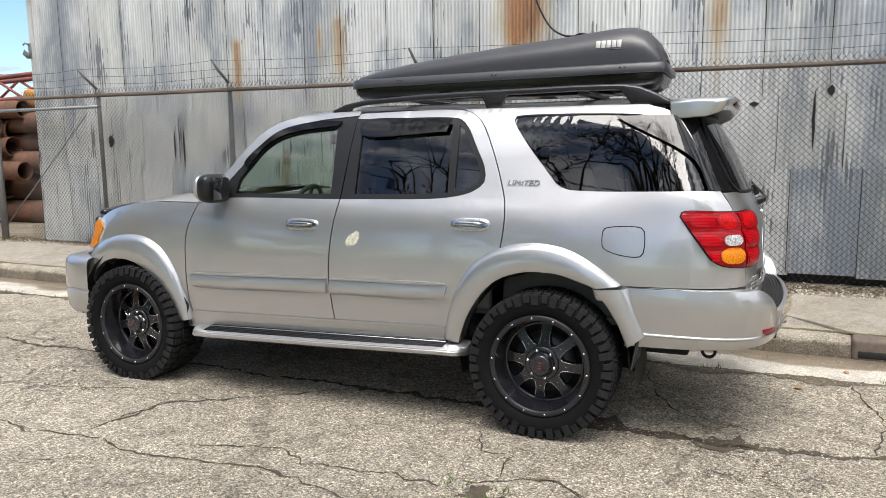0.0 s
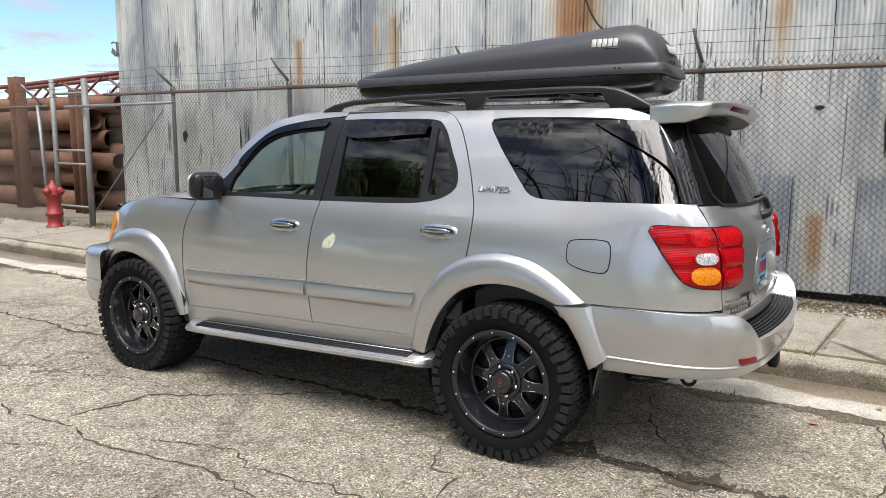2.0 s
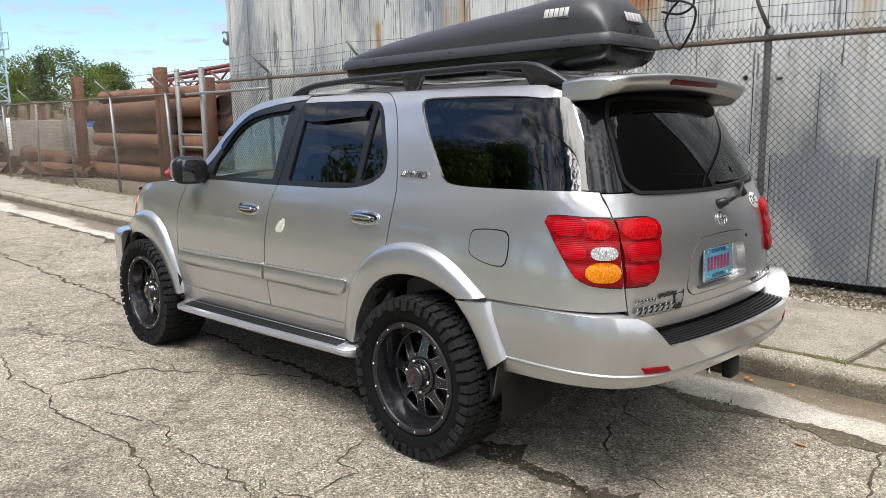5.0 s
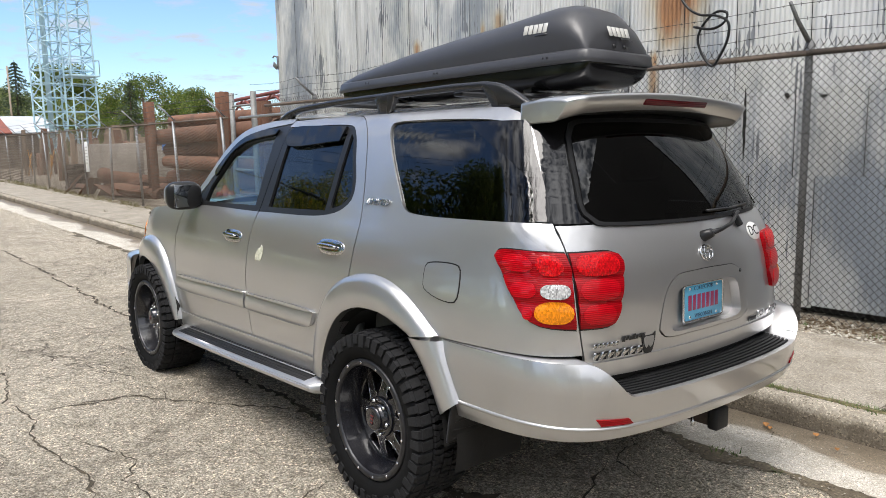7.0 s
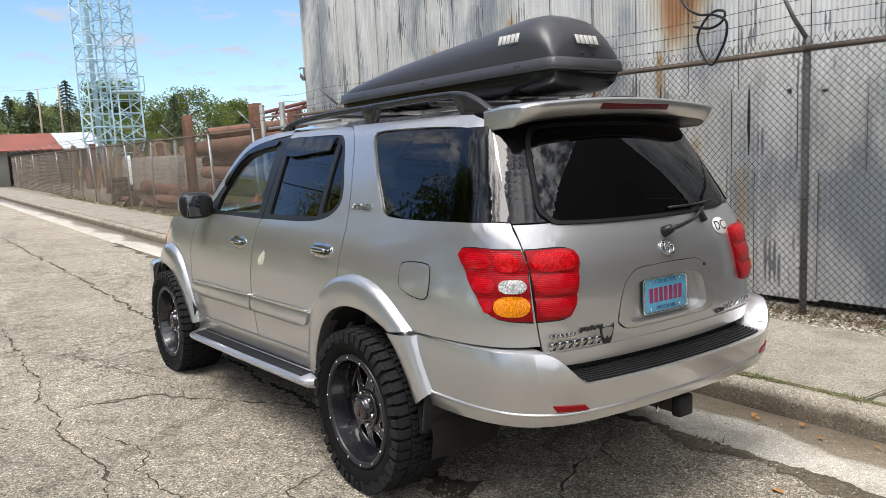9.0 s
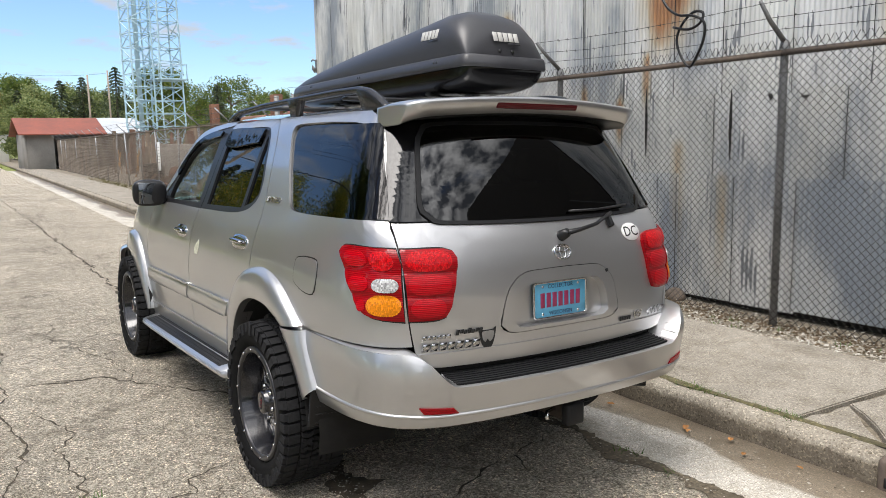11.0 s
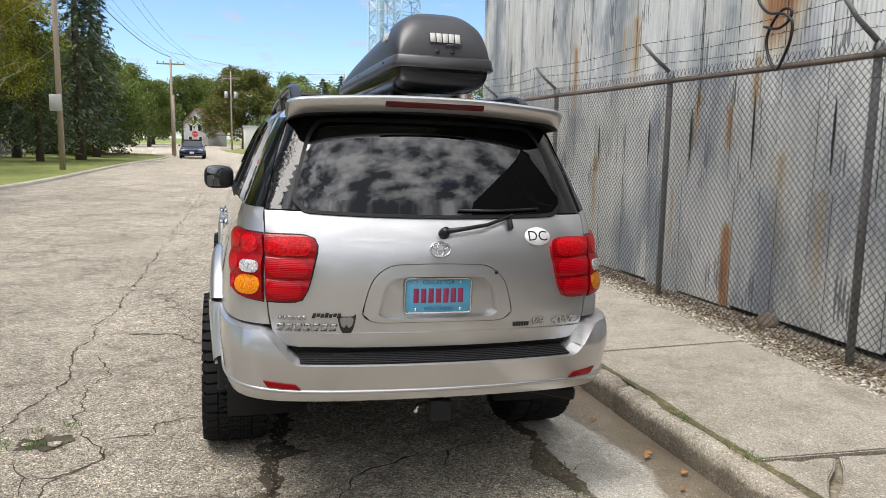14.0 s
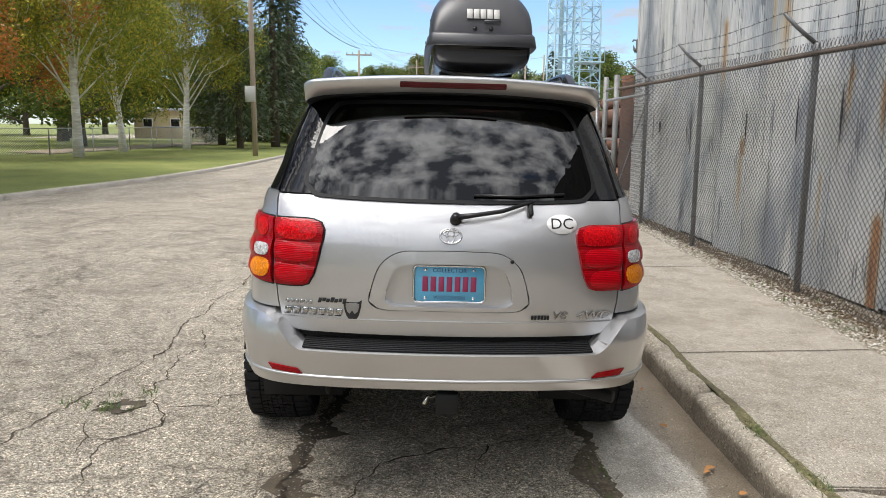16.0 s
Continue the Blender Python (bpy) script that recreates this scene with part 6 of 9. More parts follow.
def flare(inner, outer, out, name, lipin=0.07):
    """A wheel-arch flare swept between its opening and its upper edge."""
    def dense(p, n):
        q = np.array(spline([(*a, 1) if i in (0, len(p) - 1) else a for i, a in enumerate(p)] + [], 0.01)[: ], float)
        d = np.array(p, float)
        t = np.concatenate([[0], np.cumsum(np.linalg.norm(np.diff(d, axis=0), axis=1))])
        u = np.linspace(0, t[-1], n)
        lin = np.stack([np.interp(u, t, d[:, 0]), np.interp(u, t, d[:, 1])], -1)
        for _ in range(10):
            lin[1:-1] = (lin[:-2] + 2 * lin[1:-1] + lin[2:]) / 4
        return lin
    n = 48
    I, O = dense(inner, n), dense(outer, n)
    prof = [(0.0, 0.001), (0.06, 0.55), (0.25, 0.88), (0.6, 1.0), (0.92, 0.97), (1.0, 0.86)]
    verts, cols = [], len(prof) + 2
    for i in range(n):
        for a, h in prof:
            x, z = O[i] * (1 - a) + I[i] * a
            P, N = place(flank, np.array([sx(x, z)]), np.array([z]))
            verts.append(P[0] + N[0] * out * h)
        P, N = place(flank, np.array([sx(*I[i])]), np.array([I[i][1]]))
        verts.append(P[0] + N[0] * out * 0.6)
        verts.append(P[0] - N[0] * lipin)
    faces = []
    for i in range(n - 1):
        for j in range(cols - 1):
            a = i * cols + j
            faces.append((a, a + 1, a + cols + 1, a + cols))
    bm = bmesh.new()
    vs = [bm.verts.new(v) for v in verts]
    for f in faces:
        bm.faces.new([vs[k] for k in f])
    bmesh.ops.recalc_face_normals(bm, faces=bm.faces[:])
    for e in bm.edges:
        if len(e.link_faces) == 2 and e.calc_face_angle(0) > 0.9:
            e.smooth = False
    ob = part(name, bm, PAINT, CAR)
    bm2 = bmesh.new()
    bm2.from_mesh(ob.data)
    f = max(bm2.faces, key=lambda g: g.calc_area())
    if f.normal.y > 0 and f.calc_center_median().y < -0.9:
        ob.data.flip_normals()
    bm2.free()
    return mirrored(ob)


flare(ARCH_F, [(-3.60, 0.80), (-3.52, 0.88), (-3.40, 0.95), (-3.22, 1.012), (-3.02, 1.040), (-2.86, 1.022), (-2.72, 0.945), (-2.62, 0.80), (-2.545, 0.60), (-2.515, 0.46)], 0.048, "front_wheel_flare")
flare(ARCH_R[:-2] + [(0.29, 0.872)], [(-0.605, 0.52), (-0.56, 0.72), (-0.49, 0.88), (-0.40, 0.99), (-0.25, 1.075), (-0.04, 1.108), (0.155, 1.075), (0.31, 0.985), (0.43, 0.893)], 0.050, "rear_wheel_flare")
flare([(0.285, 0.868), (0.36, 0.79), (0.42, 0.69), (0.47, 0.565)], [(0.465, 0.878), (0.50, 0.78), (0.53, 0.70), (0.56, 0.63)], 0.055, "bumper_flare")

# rear bumper: wraps from the arch round the tail
ZB = [0.50, 0.55, 0.60, 0.625, 0.66, 0.72, 0.79, 0.84, 0.90]
XB = [1.19, 1.218, 1.240, 1.244, 1.250, 1.260, 1.268, 1.260, 1.230]
WB = [0.895, 0.923, 0.944, 0.948, 0.951, 0.958, 0.965, 0.965, 0.955]
NB = 7.0
KB = 2 ** (-1 / NB)


def bumper(q, z):
    q, z = np.asarray(q, float), np.asarray(z, float)
    far = q > 2
    u, v = bend(np.where(far, 4 - q, q), NB, KB)
    x = (np.interp(z, ZB, XB) - 0.105 * v * v) * u
    y = -np.interp(z, ZB, WB) * v * np.where(far, -1, 1)
    return np.stack([x, y, z], -1)


bumper.out = 1


def bq(x, z):
    u = min(x / float(np.interp(z, ZB, XB)), 0.999)
    v = (1 - u ** NB) ** (1 / NB)
    return u / KB if u <= KB else 2 - v / KB


def by(y, z):
    v = y / float(np.interp(z, ZB, WB))
    a = abs(v)
    q = 2 - a / KB if a <= KB else (1 - a ** NB) ** (1 / NB) / KB
    return q if y < 0 else 4 - q


NOTCH = [(-0.800 + 0.175 * u, 0.884 - 0.136 * (3 * u * u - 2 * u ** 3)) for u in [k / 12 for k in range(13)]]
_half = [(bq(0.562, 0.64), 0.636, 1), (bq(0.475, 0.885), 0.880, 1), (by(-0.86, 0.885), 0.884)] + [(by(a, b), b) for a, b in NOTCH[:-1]] + [(by(*NOTCH[-1]), 0.748, 1)]
BUMP = _half + [(4 - a, b, *c) for a, b, *c in _half[::-1]]
part("rear_bumper", sheet([BUMP], bumper, 0, 0.035, 0.075, 0.025), PAINT, CAR)
_low = [(bq(0.49, 0.56), 0.556, 1), (bq(0.562, 0.63), 0.626, 1), (4 - bq(0.562, 0.63), 0.626, 1), (4 - bq(0.49, 0.56), 0.556, 1), (4 - bq(0.8, 0.56), 0.562), (by(0.6, 0.58), 0.584), (by(-0.6, 0.58), 0.584), (bq(0.8, 0.56), 0.562)]
part("bumper_valance", sheet([_low], bumper, 0.0, 0.03, 0.05, 0.025), PAINT, CAR)
_qs = np.linspace(bq(0.555, 0.615), 4 - bq(0.555, 0.615), 90)
part("bumper_bead", tube([tuple(p) for p in bumper(_qs, np.full(90, 0.631))], 0.0085, 8), PAINT, CAR)


def shelf(pts, inward, name):
    """A level shelf from points (q, z) on the bumper's rim towards the body."""
    bm = bmesh.new()
    rws = []
    for q, z in pts:
        p = bumper(np.array([q]), np.array([z]))[0]
        c = Vector((0.55, p[1] * 0.80, z))
        d = (c - Vector(p)).normalized()
        rws.append([bm.verts.new(Vector(p) + d * a + Vector((0, 0, zz))) for a, zz in ((0.0, 0.0), (0.012, 0.003), (inward * 0.5, 0.001), (inward, -0.02))])
    for a, b in zip(rws, rws[1:]):
        for k in range(3):
            bm.faces.new((a[k], a[k + 1], b[k + 1], b[k]))
    bmesh.ops.recalc_face_normals(bm, faces=bm.faces[:])
    return part(name, bm, PAINT, CAR)


def horn(sg):
    top = [(bq(0.475 + 0.05 * k, 0.88), 0.880 + 0.004 * min(1, k / 3)) for k in range(13)] + [(by(-0.86, 0.885), 0.884)]
    path = top + [(by(a, b), b) for a, b in NOTCH]
    path.sort(key=lambda p: p[0])
    return [(q if sg < 0 else 4 - q, z) for q, z in path]


shelf(horn(-1), 0.30, "bumper_shoulder")
shelf(horn(1), 0.30, "bumper_shoulder")
shelf([(by(-0.64 + 0.064 * i, 0.748), 0.748) for i in range(21)], 0.26, "bumper_top")


def tread_strip(a0, a1, rise, name, parent, label=""):
    """A strip on the bumper's top that follows its curve."""
    bm = bmesh.new()
    rws = []
    for i in range(31):
        y = -0.625 + 1.25 * i / 30
        xe = bumper(np.array([by(y, 0.748)]), np.array([0.748]))[0][0]
        z = 0.749
        rws.append([bm.verts.new((xe - d, y, zz)) for d, zz in ((a0, z), (a0, z + rise - 0.013 + 0.13 * a0), (a1, z + rise - 0.013 + 0.13 * a1), (a1, z))])
    for a, b in zip(rws, rws[1:]):
        for k in range(3):
            bm.faces.new((a[k], a[k + 1], b[k + 1], b[k]))
    bm.faces.new(rws[0])
    bm.faces.new(rws[-1][::-1])
    bmesh.ops.recalc_face_normals(bm, faces=bm.faces[:])
    return part(name, bm, PLASTIC, parent, label, smooth=False)


pad = tread_strip(0.012, 0.165, 0.012, "step_pad", CAR, "ribbed black step pad")
for i in range(7):
    tread_strip(0.026 + 0.019 * i, 0.036 + 0.019 * i, 0.019, "pad_rib", pad)
for sgn in (-1, 1):
    pts = [(by(sgn * a, z), z, 1) for a, z, _ in ((0.775, 0.672, 1), (0.645, 0.664, 1), (0.622, 0.642, 1), (0.755, 0.645, 1))]
    part("bumper_reflector", sheet([pts], bumper, 0.006, 0.03, 0.012, 0.02), RED, CAR, "red bumper reflector")

# spoiler
def spoiler():
    """A full-width blade: level top, upright lip, hollow under face, blunt ends turned down over the corners."""
    bm = bmesh.new()
    rows = []
    for i in range(57):
        b = math.sin((-1 + i / 28) * math.pi / 2)
        c = abs(b)
        e = max(0.0, (c - 0.86) / 0.14)
        y = b * 0.662
        x0 = 0.60 + 0.02 * e
        x1 = 0.948 - 0.030 * c * c - 0.05 * e ** 3
        zt = 1.922 - 0.034 * c * c - 0.012 * e ** 4
        lip = 0.076 + 0.008 * e
        deep = 0.086 + 0.006 * e
        sec = [(x0, zt - 0.012), (x0 + 0.10, zt - 0.002), (x1 - 0.10, zt), (x1 - 0.03, zt - 0.003), (x1 - 0.008, zt - 0.008), (x1, zt - 0.016), (x1 - 0.022, zt - lip * 0.62), (x1 - 0.050, zt - lip), (x1 - 0.068, zt - lip - 0.006), (x1 - 0.13, zt - deep), (x0 + 0.06, zt - deep - 0.004), (x0, zt - deep)]
        if i in (0, 56):
            cx, cz = sum(p[0] for p in sec) / 12, sum(p[1] for p in sec) / 12
            sec = [(cx + (px - cx) * 0.94, cz + (pz - cz) * 0.80) for px, pz in sec]
        rows.append([bm.verts.new((px, y, pz)) for px, pz in sec])
    for a, b in zip(rows, rows[1:]):
        for k in range(12):
            bm.faces.new((a[k], a[(k + 1) % 12], b[(k + 1) % 12], b[k]))
    bm.faces.new(rows[0])
    bm.faces.new(rows[-1][::-1])
    bmesh.ops.recalc_face_normals(bm, faces=bm.faces[:])
    return bm


sp = part("roof_spoiler", spoiler(), PAINT, CAR)
sp.data.materials.append(BLACK)
# faces that point down go black, shade under the blade put into the colour
for f in sp.data.polygons:
    if f.normal.z < -0.85:
        f.material_index = 1
part("high_brake_lamp", box_bm((0.02, 0.47, 0.030), pose(0.923, 0, 1.878, 0, 27, 0), 0.006), DARKRED, sp, "dark red high brake lamp")
for sgn in (-1, 1):
    part("spoiler_leg", box_bm((0.13, 0.034, 0.04), pose(0.735, sgn * 0.575, 1.846, 0, 12, 0), 0.012), BLACK, sp)

# roof rails: a flat bar that runs down into solid feet
def rail_bar(ys):
    bm = bmesh.new()
    rows = []
    tx = [-1.54, -1.46, -1.30, -0.9, -0.4, 0.1, 0.34, 0.44, 0.54, 0.62]
    tz = [1.880, 1.915, 1.942, 1.963, 1.974, 1.984, 1.982, 1.968, 1.925, 1.878]
    for i in range(109):
        x = -1.54 + 0.02 * i
        top = float(smooth_interp(x, tx, tz))
        foot = 1.855 + 0.0 * x
        solid = max(min(1, max(0, (-1.40 - x) / 0.05)), min(1, max(0, (x - 0.34) / 0.07)), min(1, max(0, (0.07 - abs(x + 0.42)) / 0.025)))
        low = (top - 0.034) * (1 - solid) + min(foot, top - 0.01) * solid
        rows.append([bm.verts.new((x, ys + dy, top - dz if dz is not None else low)) for dy, dz in ((-0.018, None), (-0.024, 0.016), (-0.017, 0.003), (0.0, 0.0), (0.017, 0.003), (0.024, 0.016), (0.018, None))])
    for a, b in zip(rows, rows[1:]):
        for k in range(7):
            bm.faces.new((a[k], a[(k + 1) % 7], b[(k + 1) % 7], b[k]))
    bm.faces.new(rows[0])
    bm.faces.new(rows[-1][::-1])
    bmesh.ops.recalc_face_normals(bm, faces=bm.faces[:])
    return bm


for sgn in (-1, 1):
    part("roof_rail", rail_bar(0.60 * sgn), RAILBLACK, CAR, "satin black roof rail")
for x in (-1.02, 0.12):
    part("roof_crossbar", box_bm((0.07, 1.15, 0.022), pose(x, 0, 1.938), 0.010), BLACK, CAR)

# door handles
def pill(m, sx_, sy_, sz_, e=0.6, seg=28):
    """A rounded pill: a ball squared off by e and scaled."""
    bm = bmesh.new()
    bmesh.ops.create_uvsphere(bm, u_segments=seg, v_segments=seg // 2, radius=1)
    f = lambda c: math.copysign(abs(c) ** e, c)
    for v in bm.verts:
        v.co = (f(v.co.x) * sx_, f(v.co.y) * sy_, f(v.co.z) * sz_)
    bm.transform(m)
    return bm


def handle(x, z):
    y = -float(smooth_interp(z, ZW, WW))
    tl = -13
    h = part("door_handle", pill(pose(x, y, z, tl), 0.124, 0.009, 0.041, 0.75), CHROME, CAR, "chrome pull in an oval bezel")
    part("cup", pill(pose(x, y - 0.004, z, tl), 0.114, 0.0075, 0.033, 0.75), BADGE, h)
    part("pull", pill(pose(x - 0.012, y - 0.022, z + 0.006, tl), 0.086, 0.014, 0.013, 0.7), CHROME, h)
    part("pull_root", pill(pose(x - 0.085, y - 0.012, z + 0.004, tl), 0.018, 0.012, 0.012, 0.7), CHROME, h)


handle(-1.588, 1.150)
handle(-0.444, 1.188)

# wing mirrors
for sgn in (-1, 1):
    mc = (-2.250, sgn * 1.000, 1.372)
    mir = part("wing_mirror", pill(pose(mc[0] + 0.012, mc[1], mc[2], 0, 0, sgn * 8), 0.058, 0.118, 0.096, 0.60), BLACK, CAR, "black wing mirror with a silver shell")
    part("mirror_shell", pill(pose(mc[0] - 0.040, mc[1], mc[2] + 0.002, 0, 0, sgn * 8), 0.030, 0.112, 0.090, 0.75), PAINT, mir, "silver mirror shell")
    part("mirror_glass", box_bm((0.004, 0.190, 0.150), pose(mc[0] + 0.070, mc[1], mc[2], 0, 3, sgn * -12), 0.0018, 1), MIRROR, mir, "mirror glass")
    part("mirror_arm", box_bm((0.08, 0.12, 0.06), pose(mc[0] + 0.0, sgn * 0.885, 1.322, 0, 0, 0), 0.02), BLACK, mir)

# window visors
for pts in ([(-2.10, 1.50), (-1.99, 1.642), (-1.88, 1.708), (-1.74, 1.742), (-1.45, 1.772, 1), (-1.43, 1.80, 1), (-1.63, 1.800), (-1.885, 1.748), (-2.0, 1.674), (-2.13, 1.53)], [(-1.27, 1.715), (-0.68, 1.722, 1), (-0.66, 1.80, 1), (-1.25, 1.802), (-1.28, 1.78)]):
    both("window_visor", [side(*pts)], GLOSS, off=0.012, depth=0.014, label="smoked window visor")

# running boards
for sgn in (-1, 1):
    prof = [(0.90, 0.466), (1.050, 0.442), (1.068, 0.428), (1.064, 0.402), (1.03, 0.386), (0.90, 0.386)]
    bm = bmesh.new()
    rows = []
    for x, c, dz in ((-2.47, 0.55, -0.028), (-2.42, 0.97, -0.028), (-2.3, 1, -0.026), (-1.4, 1, 0.0), (-0.62, 1, 0.028), (-0.50, 0.97, 0.03), (-0.45, 0.60, 0.03)):
        rows.append([bm.verts.new((x, sgn * (0.90 + (y - 0.90) * c), z + dz)) for y, z in prof])
    for a, b in zip(rows, rows[1:]):
        for k in range(6):
            bm.faces.new((a[k], a[(k + 1) % 6], b[(k + 1) % 6], b[k]))
    bm.faces.new(rows[0])
    bm.faces.new(rows[-1][::-1])
    bmesh.ops.recalc_face_normals(bm, faces=bm.faces[:])
    bmesh.ops.bevel(bm, geom=[e for e in bm.edges if e.calc_face_angle(0) > 0.5], offset=0.006, segments=2, affect="EDGES")
    bevel_sharp(bm, 40)
    rb = part("running_board", bm, PAINT, CAR, "silver running board with black tread")
    part("board_tread", box_bm((1.76, 0.138, 0.012), pose(-1.46, sgn * 0.975, 0.4535, -sgn * 9.1, -1.75, 0), 0.003, 1), PLASTIC, rb)
    for i in range(6):
        part("tread_rib", box_bm((1.74, 0.006, 0.006), pose(-1.46, sgn * (0.918 + 0.0225 * i), 0.4600 - 0.16 * (0.018 + 0.0225 * i - 0.075), -sgn * 9.1, -1.75, 0), 0.0015, 1), PLASTIC, rb)
    part("tread_trim", box_bm((1.75, 0.007, 0.008), pose(-1.46, sgn * 0.974, 0.4603, -sgn * 9.1, -1.75, 0), 0.002, 1), PAINT, rb, "thin silver trim line")

# wheels
def wheel(x, ysign, z, spin):
    R = 0.420
    wo = thing("wheel", pose(x, ysign * 0.885, z, 0, spin, 0 if ysign < 0 else 180), "black eight-spoke alloy wheel on a chunky all-terrain tyre", "wheel")
    wo.parent = CAR
    for key in ("category",):
        del wo[key]
    # outer face is towards -y
    prof = [(0.285, -0.135), (0.30, -0.150), (0.335, -0.163), (0.370, -0.163), (0.392, -0.152), (0.402, -0.135), (0.404, -0.10), (0.404, 0.10), (0.402, 0.135), (0.39, 0.155), (0.335, 0.163), (0.285, 0.14)]
    ty = part("tyre", lathe(prof, 72, axis="Y"), RUBBER, wo)
    verts, faces = [], []

    def block(t0, t1, y0, y1, r0, r1, skew=0.0):
        b = len(verts)
        for r, s in ((r0, 0.0), (r1, 0.10)):
            for (t, y) in ((t0, y0), (t1, y0), (t1, y1), (t0, y1)):
                tm, ym = (t0 + t1) / 2, (y0 + y1) / 2
                t2, y2 = t + (tm - t) * s, y + (ym - y) * s
                t2 += skew * (y2 - y0) / max(abs(y1 - y0), 1e-6) * (t1 - t0)
                verts.append((r * math.cos(t2), y2, r * math.sin(t2)))
        faces.extend([(b + 4, b + 5, b + 6, b + 7), (b, b + 1, b + 5, b + 4), (b + 1, b + 2, b + 6, b + 5), (b + 2, b + 3, b + 7, b + 6), (b + 3, b, b + 4, b + 7)])
    n = 46
    d = 2 * math.pi / n
    rnd = random.Random(5)
    for k in range(n):
        t = k * d
        for row, (y0, y1) in enumerate(((-0.082, -0.030), (-0.026, 0.026), (0.030, 0.082))):
            o = (row % 2) * d * 0.5
            ym = (y0 + y1) / 2 + rnd.uniform(-0.003, 0.003)
            hand = 1 if (k + row) % 2 else -1
            for h in (0.0, 0.5):
                block(t + o + d * h, t + o + d * (h + 0.40), y0, ym, 0.400, R, 0.3 * hand)
                block(t + o + d * (h + 0.17 * hand), t + o + d * (h + 0.40 + 0.17 * hand), ym, y1, 0.400, R, -0.35 * hand)
        for sg in (-1, 1):
            o = 0 if sg < 0 else d * 0.4
            block(t + o, t + o + d * 0.82, sg * 0.088, sg * 0.148, 0.398, R - 0.006, 0.1)
            long = k % 2
            b = len(verts)
            ra, rb2 = (0.352 if long else 0.366), R - 0.012
            for r, y in ((ra, 0.160), (ra, 0.1705), (rb2, 0.166), (rb2, 0.145)):
                for tt in (t + o + d * 0.06, t + o + d * (0.80 if long else 0.66)):
                    verts.append((r * math.cos(tt), sg * y, r * math.sin(tt)))
            faces.extend([(b, b + 1, b + 3, b + 2), (b + 2, b + 3, b + 5, b + 4), (b + 4, b + 5, b + 7, b + 6), (b, b + 2, b + 4, b + 6), (b + 1, b + 7, b + 5, b + 3)])
    bm = bmesh.new()
    vs = [bm.verts.new(v) for v in verts]
    for f in faces:
        bm.faces.new([vs[i] for i in f])
    bmesh.ops.recalc_face_normals(bm, faces=bm.faces[:])
    tagged(part("tread", bm, TREADRUBBER, ty, smooth=False), kind="stuff")
    rim = part("rim", lathe([(0.262, 0.13), (0.255, 0.10), (0.236, 0.06), (0.228, 0.0), (0.230, -0.03), (0.240, -0.07), (0.258, -0.142)], 64, axis="Y"), RIM, wo)
    part("rim_lip", lathe([(0.256, -0.128), (0.259, -0.148), (0.263, -0.153), (0.284, -0.153), (0.290, -0.147), (0.290, -0.12)], 64, axis="Y"), LIP, rim, "dark grey riveted lip")
    for k in range(14):
        t = 2 * math.pi * (k + 0.3) / 14
        bm = bmesh.new()
        bmesh.ops.create_cone(bm, cap_ends=True, segments=8, radius1=0.0078, radius2=0.0062, depth=0.008, matrix=pose(0.2735 * math.cos(t), -0.156, 0.2735 * math.sin(t), 90, 0, 0))
        part("lip_bolt", bm, MACH, rim)
    part("barrel_back", lathe([(0.24, 0.03), (0.14, 0.045), (0.02, 0.05)], 48, axis="Y"), UNDER, rim)
    part("brake_disc", lathe([(0.175, 0.0), (0.175, -0.018), (0.10, -0.022)], 40, axis="Y"), LIP, rim)
    ring = lathe([(0.234, -0.015), (0.234, -0.036), (0.226, -0.041), (0.218, -0.036), (0.216, -0.015)], 64, axis="Y")
    part("inner_ring", ring, RIM, rim)
    for k in range(8):
        t = 2 * math.pi * k / 8 + 0.12
        out = [(0.070, -0.034), (0.105, -0.041), (0.118, -0.029), (0.165, -0.024), (0.222, -0.033), (0.222, 0.033), (0.165, 0.024), (0.118, 0.029), (0.105, 0.041), (0.070, 0.034)]
        bm = bmesh.new()
        fr, bk = [], []
        for r, c in out:
            dep = -0.042 - 0.034 * (1 - (r - 0.07) / 0.152)
            p = Matrix.Rotation(-t, 4, "Y") @ Vector((r, dep, c))
            q = Matrix.Rotation(-t, 4, "Y") @ Vector((r, -0.008, c * 1.05))
            fr.append(bm.verts.new(p))
            bk.append(bm.verts.new(q))
        bm.faces.new(fr)
        m = len(out)
        for i in range(m):
            bm.faces.new((fr[i], fr[(i + 1) % m], bk[(i + 1) % m], bk[i]))
        bmesh.ops.recalc_face_normals(bm, faces=bm.faces[:])
        bmesh.ops.bevel(bm, geom=[e for e in bm.edges if len(e.link_faces) == 2 and any(len(f.verts) > 5 for f in e.link_faces)], offset=0.004, segments=2, affect="EDGES")
        sp_ = part("spoke", bm, RIM, rim, smooth=False)
        for sg in (-1, 1):
            line = [Matrix.Rotation(-t, 4, "Y") @ Vector((r, -0.0432 - 0.034 * (1 - (r - 0.07) / 0.152), sg * c)) for r, c in ((0.104, 0.0395), (0.118, 0.0280), (0.165, 0.0232), (0.218, 0.0315))]
            part("milled_edge", tube(line, 0.0024, 5), MACH, sp_, "bright milled edge")
        bm = bmesh.new()
        bmesh.ops.create_cone(bm, cap_ends=True, segments=8, radius1=0.005, radius2=0.004, depth=0.005, matrix=Matrix.Rotation(-t, 4, "Y") @ pose(0.135, -0.064, 0, 90, 0, 0))
        part("spoke_bolt", bm, MACH, sp_)
